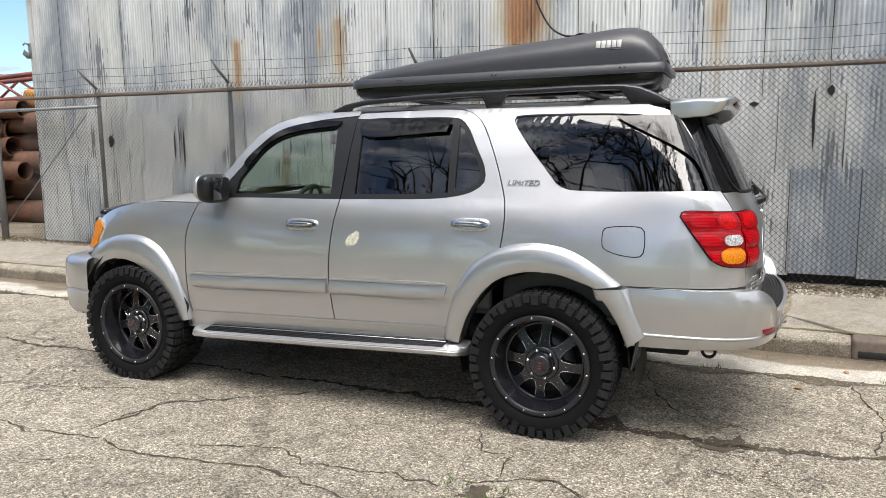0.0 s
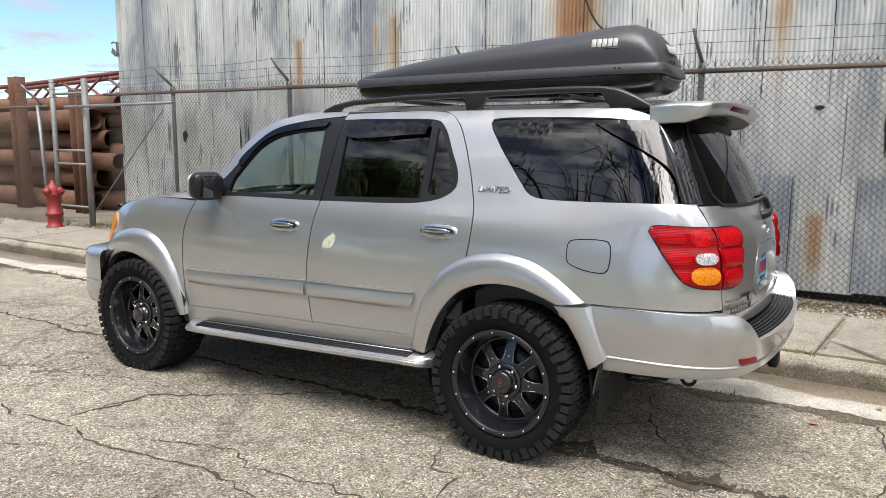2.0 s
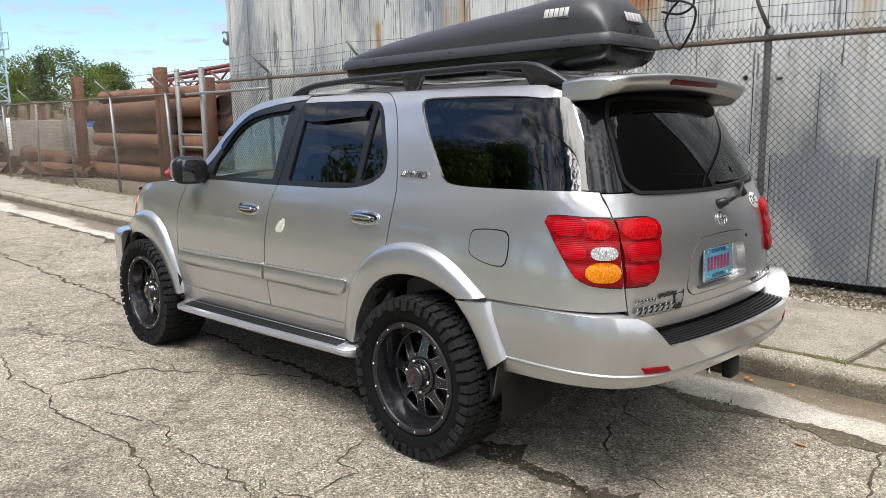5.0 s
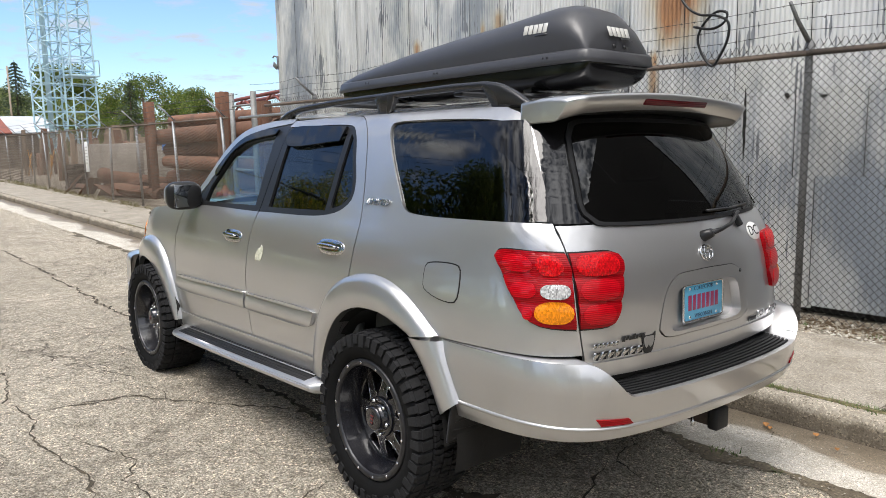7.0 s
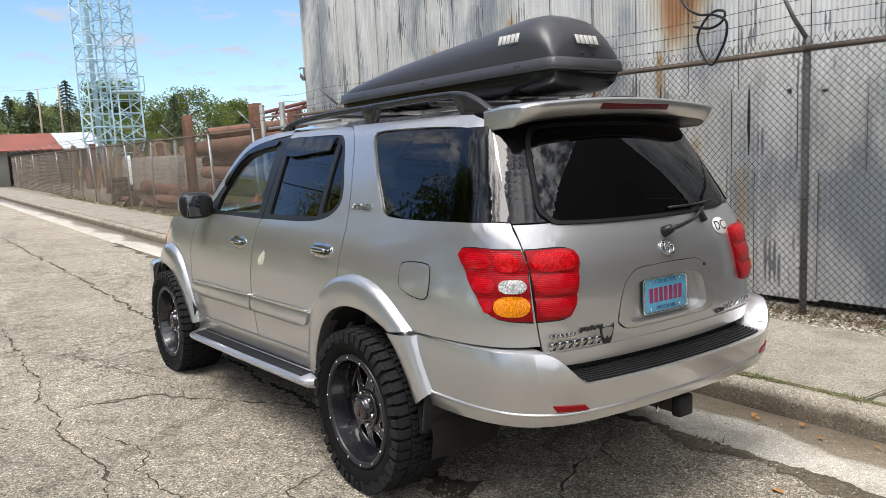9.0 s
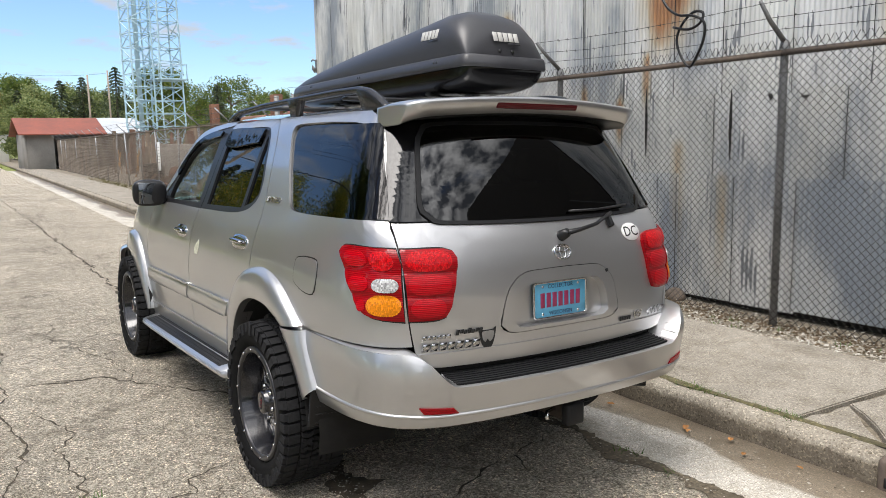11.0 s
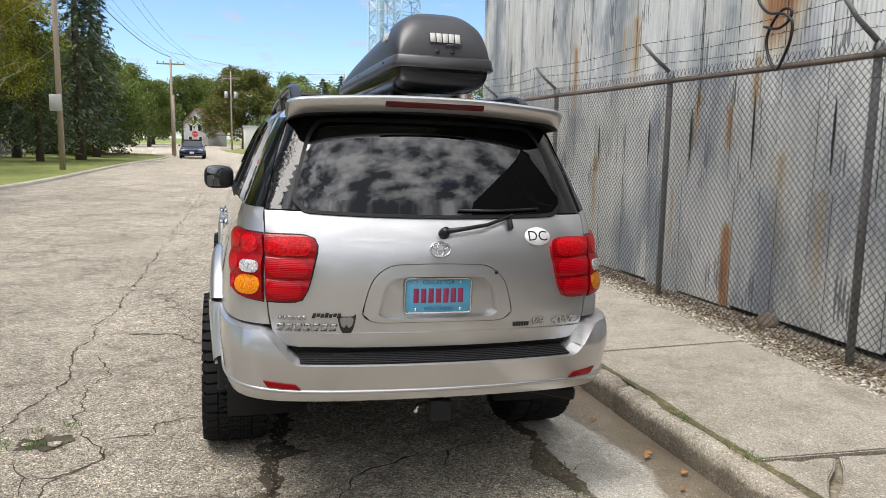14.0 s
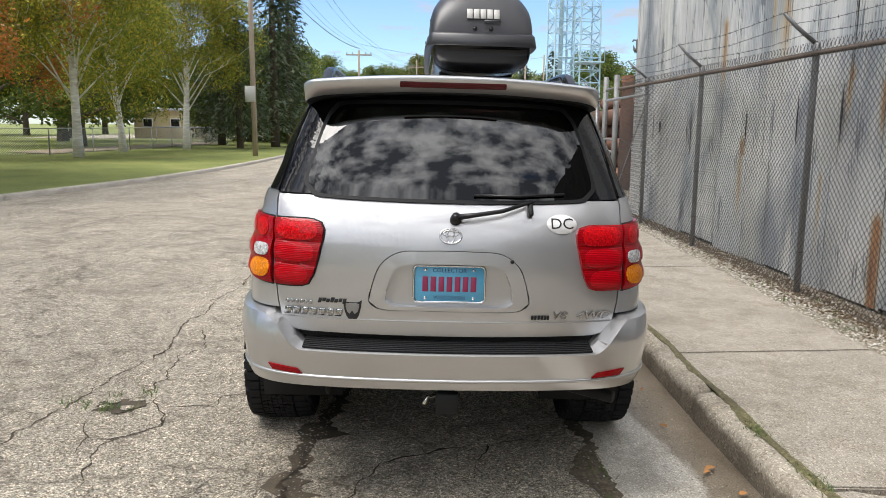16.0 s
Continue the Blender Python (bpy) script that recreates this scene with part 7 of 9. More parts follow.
    hub = part("hub", lathe([(0.098, -0.05), (0.098, -0.080), (0.092, -0.086), (0.070, -0.086), (0.066, -0.080), (0.060, -0.080), (0.060, -0.118), (0.054, -0.126), (0.048, -0.128), (0.0, -0.128)], 40, axis="Y"), RIM, rim)
    for k in range(6):
        t = 2 * math.pi * k / 6
        bm = bmesh.new()
        bmesh.ops.create_cone(bm, cap_ends=True, segments=6, radius1=0.011, radius2=0.010, depth=0.03, matrix=pose(0.079 * math.cos(t), -0.090, 0.079 * math.sin(t), 90, 0, 0))
        part("wheel_nut", bm, CHROME, hub)
    part("cap_badge", box_bm((0.020, 0.003, 0.050), pose(0.0, -0.1295, 0, 0, 0, 0), 0.001, 1), GRIDRED, hub, "red cap badge")
    for i in range(4):
        part("badge_bar", box_bm((0.020, 0.003, 0.010), pose(0, -0.1310, -0.026 + 0.0175 * i), 0.001, 1), LIP, hub)
    return wo


wheel(0.0, -1, 0.417, 12)
wheel(-3.0, -1, 0.398, 40)
wheel(0.0, 1, 0.417, 70)
wheel(-3.0, 1, 0.398, 20)

# wheel housings, floor pan, chassis
for x, a, b in ((-3.0, -0.52, 0.47), (0.0, -0.50, 0.48)):
    for sgn in (-1, 1):
        bm = bmesh.new()
        rows = []
        for i in range(13):
            t = math.pi * i / 12
            px, pz = x + (a if t > math.pi / 2 else b) * abs(math.cos(t)) * (1.02), 0.42 + 0.535 * math.sin(t)
            rows.append([bm.verts.new((px, sgn * y, pz)) for y in (0.52, 0.975)])
        for r0, r1 in zip(rows, rows[1:]):
            bm.faces.new((r0[0], r0[1], r1[1], r1[0]))
        bm.faces.new([r[0] for r in rows])
        part("wheel_housing", bm, UNDER, CAR)
part("floor_pan", box_bm((3.0, 1.62, 0.10), pose(-1.45, 0, 0.53), 0.03), UNDER, CAR)
part("rear_floor", box_bm((1.55, 1.02, 0.22), pose(0.38, 0, 0.66), 0.04), UNDER, CAR)
for sgn in (-1, 1):
    part("chassis_rail", box_bm((4.3, 0.09, 0.14), pose(-1.4, sgn * 0.50, 0.50), 0.02), UNDER, CAR)
part("rear_axle", tube([(0, -0.72, 0.417), (0, -0.12, 0.417), (0, 0.12, 0.417), (0, 0.72, 0.417)], [0.05, 0.06, 0.06, 0.05], 12), UNDER, CAR)
part("differential", lathe([(0.0, -0.15), (0.12, -0.11), (0.16, 0), (0.12, 0.11), (0, 0.15)], 16, axis="Y"), UNDER, CAR).location = (0.0, 0, 0.417)
part("spare_tyre", lathe([(0.16, 0.0), (0.18, 0.10), (0.33, 0.12), (0.37, 0.06), (0.36, -0.06), (0.30, -0.10), (0.18, -0.09), (0.16, 0)], 40), RUBBER, CAR).location = (0.56, 0, 0.585)
part("silencer", tube([(0.05, 0.55, 0.44), (0.55, 0.55, 0.44)], 0.09, 14), UNDER, CAR)
part("exhaust_pipe", tube([(0.5, 0.55, 0.44), (0.75, 0.62, 0.45), (0.9, 0.80, 0.45)], 0.03, 10), UNDER, CAR)
for sgn in (-1, 1):
    bm = box_bm((0.016, 0.215, 0.19), pose(0.512, sgn * 0.865, 0.528, 0, 9, 0), 0.008)
    flap = part("mud_flap", bm, BLACK, CAR, "black rubber mud flap")
    for i in range(3):
        part("flap_rib", box_bm((0.004, 0.15, 0.008), pose(0.5205 - 0.0062 * i, sgn * 0.865, 0.532 - 0.04 * i, 0, 9, 0), 0.001, 1), BLACK, flap)
for sgn in (-1, 1):
    for ax, rr in ((0.0, 0.515), (-3.0, 0.50)):
        bm = bmesh.new()
        ring = []
        for k in range(19):
            t = math.pi * (-0.08 + 1.16 * k / 18)
            ring.append([bm.verts.new((ax + rr * math.cos(t), sgn * yy, 0.417 + rr * math.sin(t))) for yy in (0.925, 0.52)] + [bm.verts.new((ax, sgn * 0.52, 0.417))])
        for a, b in zip(ring, ring[1:]):
            bm.faces.new((a[0], a[1], b[1], b[0]))
            bm.faces.new((a[1], a[2], b[2], b[1]))
        part("wheel_well", bm, UNDER, CAR)
hitch = part("tow_receiver", box_bm((0.30, 0.075, 0.075), pose(1.03, 0.0, 0.515), 0.006), RUSTSTEEL, CAR, "steel tow receiver")
part("hitch_cover", box_bm((0.05, 0.10, 0.10), pose(1.19, 0.0, 0.515), 0.012), PLASTIC, hitch)
part("hitch_pin", tube([(1.11, 0.06, 0.52), (1.11, -0.05, 0.52), (1.115, -0.085, 0.515), (1.13, -0.10, 0.485)], 0.009, 8), CHROME, hitch)
part("hitch_tube", tube([(0.92, -0.55, 0.54), (0.92, 0.55, 0.54)], 0.035, 10), UNDER, hitch)
part("tow_hook", tube([(0.86 + 0.035 * math.cos(t), -0.55, 0.475 + 0.035 * math.sin(t)) for t in [2 * math.pi * k / 14 for k in range(14)]], 0.010, 6, closed=True), UNDER, CAR)

# wiper, emblem, badges, stickers
def on_tail(y, z, h=0.0):
    P, N = place(tail, np.array([y]), np.array([z]))
    return Vector(P[0] + N[0] * h), Vector(N[0])


def stuck(y, z, h=0.002):
    """A frame on the tailgate: x to the right as one looks at it, y up, z out."""
    p, n = on_tail(y, z, h)
    r = Vector((0, 0, 1)).cross(n).normalized()
    u = n.cross(r).normalized()
    return Matrix(((r.x, u.x, n.x, p.x), (r.y, u.y, n.y, p.y), (r.z, u.z, n.z, p.z), (0, 0, 0, 1)))


wp = part("rear_wiper", tube([on_tail(0.02, 1.300, 0.035)[0], on_tail(0.10, 1.308, 0.045)[0], on_tail(0.22, 1.325, 0.04)[0], on_tail(0.36, 1.372, 0.028)[0]], [0.014, 0.010, 0.009, 0.008], 8), BLACK, CAR)
part("wiper_pivot", lathe([(0.0, 0.05), (0.020, 0.045), (0.026, 0.0)], 16), BLACK, wp).matrix_basis = stuck(0.02, 1.300, 0.0)
part("wiper_blade", tube([on_tail(0.10, 1.395, 0.02)[0], on_tail(0.30, 1.394, 0.022)[0], on_tail(0.50, 1.405, 0.02)[0]], 0.007, 6), BLACK, wp)
part("wiper_rest", box_bm((0.022, 0.07, 0.03), None, 0.006), BLACK, wp).matrix_basis = stuck(0.345, 1.345, 0.014)

em = part("emblem", tube([Vector((0.046 * math.cos(t), 0.033 * math.sin(t), 0)) for t in [2 * math.pi * k / 32 for k in range(32)]], 0.0045, 6, closed=True), CHROME, CAR, "chrome oval emblem")
em.matrix_basis = stuck(0.0, 1.232, 0.004)
for a, b, cy in ((0.016, 0.030, 0.0), (0.034, 0.012, 0.012)):
    o = part("emblem_ring", tube([Vector((a * math.cos(t), cy + b * math.sin(t), 0)) for t in [2 * math.pi * k / 24 for k in range(24)]], 0.0035, 6, closed=True), CHROME, em)


def bars(spec, m, material, parent, depth=0.004, slant=0.0):
    """Raised bars (x, y, width, height) in the frame m."""
    for x, y, w, h in spec:
        bm = box_bm((w, h, depth), pose(x, y, depth / 2), min(w, h, depth) * 0.25, 1)
        for v in bm.verts:
            v.co.x += slant * v.co.y
        o = part("badge_stroke", bm, material, parent)
        o.matrix_basis = m


def letters(txt, size, m, material, parent, depth=0.002, name="lettering", squash=1.0, shear=0.0, align="CENTER"):
    cu = bpy.data.curves.new("txt", "FONT")
    cu.body, cu.size, cu.extrude, cu.align_x, cu.align_y = txt, size, depth, align, "CENTER"
    cu.shear, cu.resolution_u = shear, 3
    tmp = bpy.data.objects.new("txt", cu)
    scene.collection.objects.link(tmp)
    bpy.context.view_layer.update()
    me = bpy.data.meshes.new_from_object(tmp.evaluated_get(bpy.context.evaluated_depsgraph_get()))
    bpy.data.objects.remove(tmp)
    me.transform(Matrix.Diagonal((squash, 1, 1, 1)))
    o = link(name, me, material, parent, "", smooth=False)
    o.matrix_basis = m
    return o


badge = thing("model_badge", Matrix.Identity(4), "", "")
badge.parent = CAR
bars([(-0.115 + 0.038 * i, 0, 0.030, 0.032) for i in range(7)], stuck(-0.588, 0.890, 0.006), BADGE, badge, slant=0.25)
bars([(-0.06 + 0.021 * i, 0, 0.016, 0.016) for i in range(6)], stuck(-0.645, 0.930, 0.006), BADGE, badge, slant=0.2)
bars([(-0.045 + 0.018 * i, 0.003 * (i % 2), 0.015, 0.016 + 0.006 * (i % 3 == 0)) for i in range(7)], stuck(-0.515, 0.940, 0.004), INK, badge, 0.002, slant=0.3)
letters("V8", 0.052, stuck(0.482, 0.892, 0.006), BADGE, CAR, 0.003, "engine_badge", 1.2, 0.25)
letters("4WD", 0.052, stuck(0.634, 0.892, 0.008), BADGE, CAR, 0.003, "drive_badge", 1.35, 0.25)
bars([(-0.03 + 0.014 * i, 0, 0.011, 0.020) for i in range(6)], stuck(0.395, 0.884, 0.004), INK, badge, 0.003)
mask = part("mask_badge", sheet([[(-0.457, 0.948), (-0.452, 0.90), (-0.437, 0.865), (-0.417, 0.852), (-0.397, 0.865), (-0.384, 0.90), (-0.379, 0.948), (-0.390, 0.938), (-0.419, 0.936), (-0.446, 0.938)]], tail, 0.004, 0.02, 0.003, 0.01), INK, CAR, "black shield-shaped sticker")
part("mask_centre", sheet([[(-0.446, 0.930), (-0.440, 0.895), (-0.430, 0.885), (-0.419, 0.90), (-0.408, 0.885), (-0.396, 0.895), (-0.390, 0.930), (-0.419, 0.932)]], tail, 0.006, 0.02, 0.002, 0.01), LEATHER, mask)
o = part("oval_sticker", lathe([(0.0, 0.001), (0.99, 0.001), (1.0, 0.0)], 40), WHITE, CAR, "white oval sticker with two letters")
o.data.transform(Matrix.Diagonal((0.068, 0.045, 1, 1)))
o.matrix_basis = stuck(0.487, 1.288, 0.002)
letters("DC", 0.070, stuck(0.487, 1.288, 0.004), INK, CAR, 0.0006, "sticker_letters", 1.05)
part("lock_button", lathe([(0, 0.004), (0.008, 0.004), (0.009, 0)], 12), BLACK, CAR).matrix_basis = stuck(0.268, 1.128, 0.003)


def flat_on_side(x, z, h=0.002):
    P, N = place(flank, np.array([x]), np.array([z]))
    p, n = Vector(P[0] + N[0] * h), Vector(N[0])
    r = Vector((1, 0, 0))
    u = n.cross(r).normalized()
    r = u.cross(n).normalized()
    return Matrix(((r.x, u.x, n.x, p.x), (r.y, u.y, n.y, p.y), (r.z, u.z, n.z, p.z), (0, 0, 0, 1)))


letters("LIMITED", 0.046, flat_on_side(-0.155, 1.425, 0.006), BADGE, CAR, 0.003, "trim_badge", 1.15, 0.22)
rndp = random.Random(3)
ring = [(-1.212 + (0.030 + 0.026 * rndp.random()) * math.cos(t) * 1.15, 1.075 + (0.026 + 0.022 * rndp.random()) * math.sin(t) + 0.026 * math.cos(t)) for t in [2 * math.pi * k / 18 for k in range(18)]]
part("peeling_decal", sheet([side(*ring)], flank, 0.0018, 0.04, 0.0012, 0.012), CREAM, CAR, "peeling pale decal")

# number plate: figures as plain bars
plate = part("number_plate", box_bm((0.305, 0.152, 0.003), None, 0.001, 1), PLATEBLUE, CAR, "blue number plate in a chrome frame")
PM = stuck(0.0, 1.022, -0.030)
plate.matrix_basis = PM
part("plate_frame", tube([(p[0], p[1], 0.001) for p in rounded([(-0.155, -0.079), (0.155, -0.079), (0.155, 0.079), (-0.155, 0.079)], 0.02)], 0.0055, 6, closed=True), CHROME, plate)
for i in range(7):
    part("plate_bar", box_bm((0.025, 0.066, 0.002), pose(-0.105 + 0.035 * i, 0.0, 0.002), 0.0005, 1), PLATERED, plate)
letters("WISCONSIN", 0.025, pose(0, -0.060, 0.0022), NAVY, plate, 0.0004)
letters("COLLECTOR", 0.026, pose(0, 0.060, 0.0022), NAVY, plate, 0.0004)
for sx_ in (-0.105, 0.105):
    for sy_ in (-0.062, 0.062):
        part("plate_screw", lathe([(0, 0.004), (0.006, 0.003), (0.007, 0)], 10), CHROME, plate).matrix_basis = pose(sx_, sy_, 0.0015)

# cabin
def seat(x, y, w, z=0.86):
    part("seat_cushion", box_bm((0.50, w, 0.16), pose(x - 0.20, y, z, 0, -6, 0), 0.06, 3), LEATHER, CAR)
    part("seat_back", box_bm((0.15, w, 0.66), pose(x + 0.10, y, z + 0.32, 0, 14, 0), 0.06, 3), LEATHER, CAR)
    for dy in ((0,) if w < 0.7 else (-0.36, 0.36)):
        part("headrest", box_bm((0.10, 0.26, 0.17), pose(x + 0.20, y + dy, z + 0.745, 0, 10, 0), 0.04, 3), LEATHER, CAR)


seat(-1.45, -0.42, 0.52)
seat(-1.45, 0.42, 0.52)
seat(-0.55, 0.0, 1.30)
seat(0.30, 0.0, 1.20)
part("dashboard", box_bm((0.42, 1.60, 0.32), pose(-2.22, 0, 1.14), 0.09, 3), CABIN, CAR)
stw = part("steering_wheel", tube([Matrix.Translation((-1.93, -0.42, 1.20)) @ Matrix.Rotation(radians(-62), 4, "Y") @ Vector((0.19 * math.cos(t), 0.19 * math.sin(t), 0)) for t in [2 * math.pi * k / 32 for k in range(32)]], 0.017, 8, closed=True), CABIN, CAR)
part("wheel_boss", box_bm((0.05, 0.16, 0.12), pose(-1.94, -0.42, 1.20, 0, 28, 0), 0.02), CABIN, stw)
for a in (0, 180, 270):
    t = radians(a)
    M = Matrix.Translation((-1.93, -0.42, 1.20)) @ Matrix.Rotation(radians(-62), 4, "Y")
    part("wheel_spoke", tube([M @ Vector((0.05 * math.cos(t), 0.05 * math.sin(t), 0)), M @ Vector((0.185 * math.cos(t), 0.185 * math.sin(t), 0))], 0.013, 6), CABIN, stw)
part("rear_view_mirror", box_bm((0.03, 0.24, 0.07), pose(-1.86, 0, 1.70, 0, 10, 0), 0.012), CABIN, CAR)
part("headliner", box_bm((2.5, 1.16, 0.02), pose(-0.50, 0, 1.855), 0.005, 1), LEATHER, CAR)
part("cabin_floor", box_bm((3.2, 1.64, 0.04), pose(-0.75, 0, 0.66), 0.01, 1), CABIN, CAR)
for sgn in (-1, 1):
    for x0, x1 in ((-2.35, -1.40), (-1.33, -0.35), (-0.30, 0.95)):
        part("door_trim", box_bm((x1 - x0, 0.04, 0.62), pose((x0 + x1) / 2, sgn * (0.80 if x1 < 0.5 else 0.74), 0.98, sgn * 6), 0.015), CABIN, CAR)

# ---- roof box, lying along the kerb side of the roof ----
BOX = thing("roof_cargo_box", pose(-1.15, 4.99, -0.021, -1.15, 0, 0) @ pose(-0.06, 0.155, 0.03), "long matt black hard-shell roof cargo box", "roof box")


def box_ring(x, w, z0, z1, top, n=30, e=3.2):
    """A cross-section: half width w, from z0 to z1, rounder above."""
    ring = []
    for k in range(n + 1):
        t = math.pi * k / n
        c, s = math.cos(t), math.sin(t)
        ring.append((x, math.copysign(abs(c) ** (2 / e), c) * w * (1 - top * s ** 2), z0 + (z1 - z0) * s ** (2 / e)))
    return ring


def loft(rings, close=True):
    bm = bmesh.new()
    rows = [[bm.verts.new(p) for p in r] for r in rings]
    for a, b in zip(rows, rows[1:]):
        for k in range(len(a) - 1):
            bm.faces.new((a[k], a[k + 1], b[k + 1], b[k]))
    if close:
        bm.faces.new(rows[0])
        bm.faces.new(rows[-1][::-1])
    bmesh.ops.recalc_face_normals(bm, faces=bm.faces[:])
    return bm


lidx = [(-1.642, 0.185, 0.030), (-1.630, 0.212, 0.062), (-1.59, 0.234, 0.088), (-1.45, 0.247, 0.122), (-1.2, 0.253, 0.160), (-0.9, 0.257, 0.196), (-0.5, 0.260, 0.232), (-0.1, 0.261, 0.262), (0.12, 0.261, 0.284), (0.26, 0.261, 0.296), (0.36, 0.260, 0.292), (0.44, 0.257, 0.262), (0.50, 0.252, 0.20), (0.540, 0.246, 0.12), (0.556, 0.240, 0.03)]
zsplit = lambda x: 2.045 + 0.045 * (x + 1.64) / 2.2 * 0.6
lid = part("lid", loft([box_ring(x, w, zsplit(x) + 0.02, zsplit(x) + h, 0.20, e=3.8) for x, w, h in lidx]), BOXSKIN, BOX)
deeps = (0.03, 0.07, 0.095, 0.105, 0.11, 0.115, 0.12, 0.125, 0.125, 0.125, 0.125, 0.12, 0.11, 0.085, 0.03)
tray = part("tray", loft([box_ring(x, w * 0.965, zsplit(x) - 0.004, zsplit(x) - d, 0.14, e=5) for (x, w, _), d in zip(lidx, deeps)]), BOXTRAY, BOX, "gloss black tray")


def rim_band():
    """A broad flange round the box where lid and tray meet."""
    bm = bmesh.new()
    pts = [Vector((x, -w, 0)) for x, w, _ in lidx] + [Vector((x, w, 0)) for x, w, _ in lidx[::-1]]
    n = len(pts)
    rows = []
    for i, p in enumerate(pts):
        d = (pts[(i + 1) % n] - pts[i - 1]).normalized()
        o = Vector((d.y, -d.x, 0))
        z = zsplit(p.x)
        rows.append([bm.verts.new(p + o * a + Vector((0, 0, z + b))) for a, b in ((-0.012, 0.052), (0.002, 0.050), (0.012, 0.040), (0.018, 0.012), (0.022, -0.006), (0.018, -0.012), (-0.014, -0.010))])
    for i in range(n):
        a, b = rows[i], rows[(i + 1) % n]
        for k in range(6):
            bm.faces.new((a[k], a[k + 1], b[k + 1], b[k]))
    bmesh.ops.recalc_face_normals(bm, faces=bm.faces[:])
    return bm


part("rim_band", rim_band(), BOXSKIN, BOX)
for x in (-1.25, -0.55, 0.30):
    for d in (0, 0.028):
        part("rivet", lathe([(0, 0.003), (0.006, 0.002), (0.007, 0)], 8, axis="Y"), LIP, BOX).matrix_basis = pose(x + d, -0.277, zsplit(x) + 0.026, 0, 0, 180)


def logo(m, w, h, n, slant=0.0):
    o = thing("maker_mark", m, "", "")
    o.parent = BOX
    for i in range(n):
        bm = box_bm((w / n * 0.82, h, 0.003), pose(-w / 2 + w / n * (i + 0.5), 0, 0.0), 0.0006, 1)
        part("mark_bar", bm, MARKGREY, o)
    part("mark_line", box_bm((w * 0.5, h * 0.18, 0.003), pose(w * 0.28, -h * 0.72, 0), 0.0005, 1), LIP, o)


logo(pose(0.22, -0.246, 2.245, 74, 0, 0), 0.165, 0.048, 5)
logo(pose(0.545, 0.0, 2.215, 68, 0, 90), 0.165, 0.050, 5)
for dy in (-0.04, 0.04):
    part("lock", lathe([(0, 0.006), (0.010, 0.005), (0.011, 0)], 10), BLACK, BOX).matrix_basis = pose(0.553, dy, 2.145, 70, 0, 90)
part("base_clamp", box_bm((0.06, 0.40, 0.05), pose(-1.02, 0, 1.965), 0.01), BLACK, BOX)
part("base_clamp", box_bm((0.06, 0.40, 0.05), pose(0.12, 0, 1.965), 0.01), BLACK, BOX)


# ---- yard beyond the building ----
RUST = surf("rusted_steel", (0.20, 0.095, 0.055), (0.085, 0.045, 0.032), rough=0.85, big=1.2, fine=18, bump=0.35, rand=0.25)
REDSTEEL = surf("faded_red_paint", (0.30, 0.085, 0.06), (0.17, 0.06, 0.05), rough=0.6, fine=20, bump=0.2)
YELLOW = surf("worn_yellow_paint", (0.55, 0.27, 0.04), (0.35, 0.15, 0.03), rough=0.6, fine=20, bump=0.2)
HYDRANT = surf("hydrant_red", (0.30, 0.025, 0.028), (0.22, 0.02, 0.022), rough=0.5, fine=30, bump=0.2)
WOOD = surf("weathered_timber", (0.30, 0.22, 0.15), (0.16, 0.115, 0.08), rough=0.85, fine=25, bump=0.4, stretch=(1, 1, 0.15), rand=0.3)
POLEWOOD = surf("utility_pole_wood", (0.40, 0.33, 0.26), (0.25, 0.20, 0.155), rough=0.85, fine=25, bump=0.4, stretch=(1, 1, 0.08))
TOWERBLUE = surf("pale_blue_paint", (0.50, 0.68, 0.76), (0.40, 0.58, 0.67), rough=0.5, fine=10, bump=0.1)
BLOCKWALL = surf("grey_block_wall", (0.34, 0.31, 0.27), (0.22, 0.20, 0.17), rough=0.9, fine=14, bump=0.4)
ROOFRED = surf("rusty_roof_sheet", (0.27, 0.075, 0.045), (0.16, 0.055, 0.04), rough=0.7, big=0.6, fine=6, bump=0.2)
ROOFGREY = surf("grey_roof_sheet", (0.50, 0.52, 0.54), (0.38, 0.40, 0.42), rough=0.5, big=0.6, fine=6, bump=0.1)
HOUSEGREY = surf("pale_grey_siding", (0.42, 0.42, 0.41), (0.34, 0.34, 0.335), rough=0.6, big=0.5, fine=8, bump=0.1)
SIDING = surf("white_siding", (0.72, 0.71, 0.68), (0.62, 0.61, 0.58), rough=0.6, big=0.5, fine=8, bump=0.1)
SHEDGREY = surf("grey_shed_boards", (0.30, 0.29, 0.27), (0.20, 0.19, 0.18), rough=0.85, big=0.7, fine=12, bump=0.2)
BLUEDOOR = surf("blue_door_paint", (0.02, 0.16, 0.48), (0.018, 0.13, 0.40), rough=0.4, bump=0.05)
NIGHTBLUE = surf("dark_blue_car_paint", (0.02, 0.035, 0.075), (0.016, 0.028, 0.06), rough=0.25, metal=0.4, bump=0, coat=1.0)
SIGNRED = surf("sign_red", (0.55, 0.02, 0.025), rough=0.4, bump=0)
SIGNGREY = surf("sign_back", (0.42, 0.42, 0.41), (0.34, 0.34, 0.33), rough=0.5, bump=0.05)
POSTDULL = surf("dull_galvanised", (0.28, 0.285, 0.28), (0.17, 0.17, 0.165), rough=0.65, metal=0.3, fine=25, bump=0.2)
BIRCHBARK = surf("birch_bark", (0.86, 0.84, 0.80), (0.50, 0.46, 0.42), rough=0.8, big=4, fine=9, bump=0.2, stretch=(0.5, 0.5, 2.5))
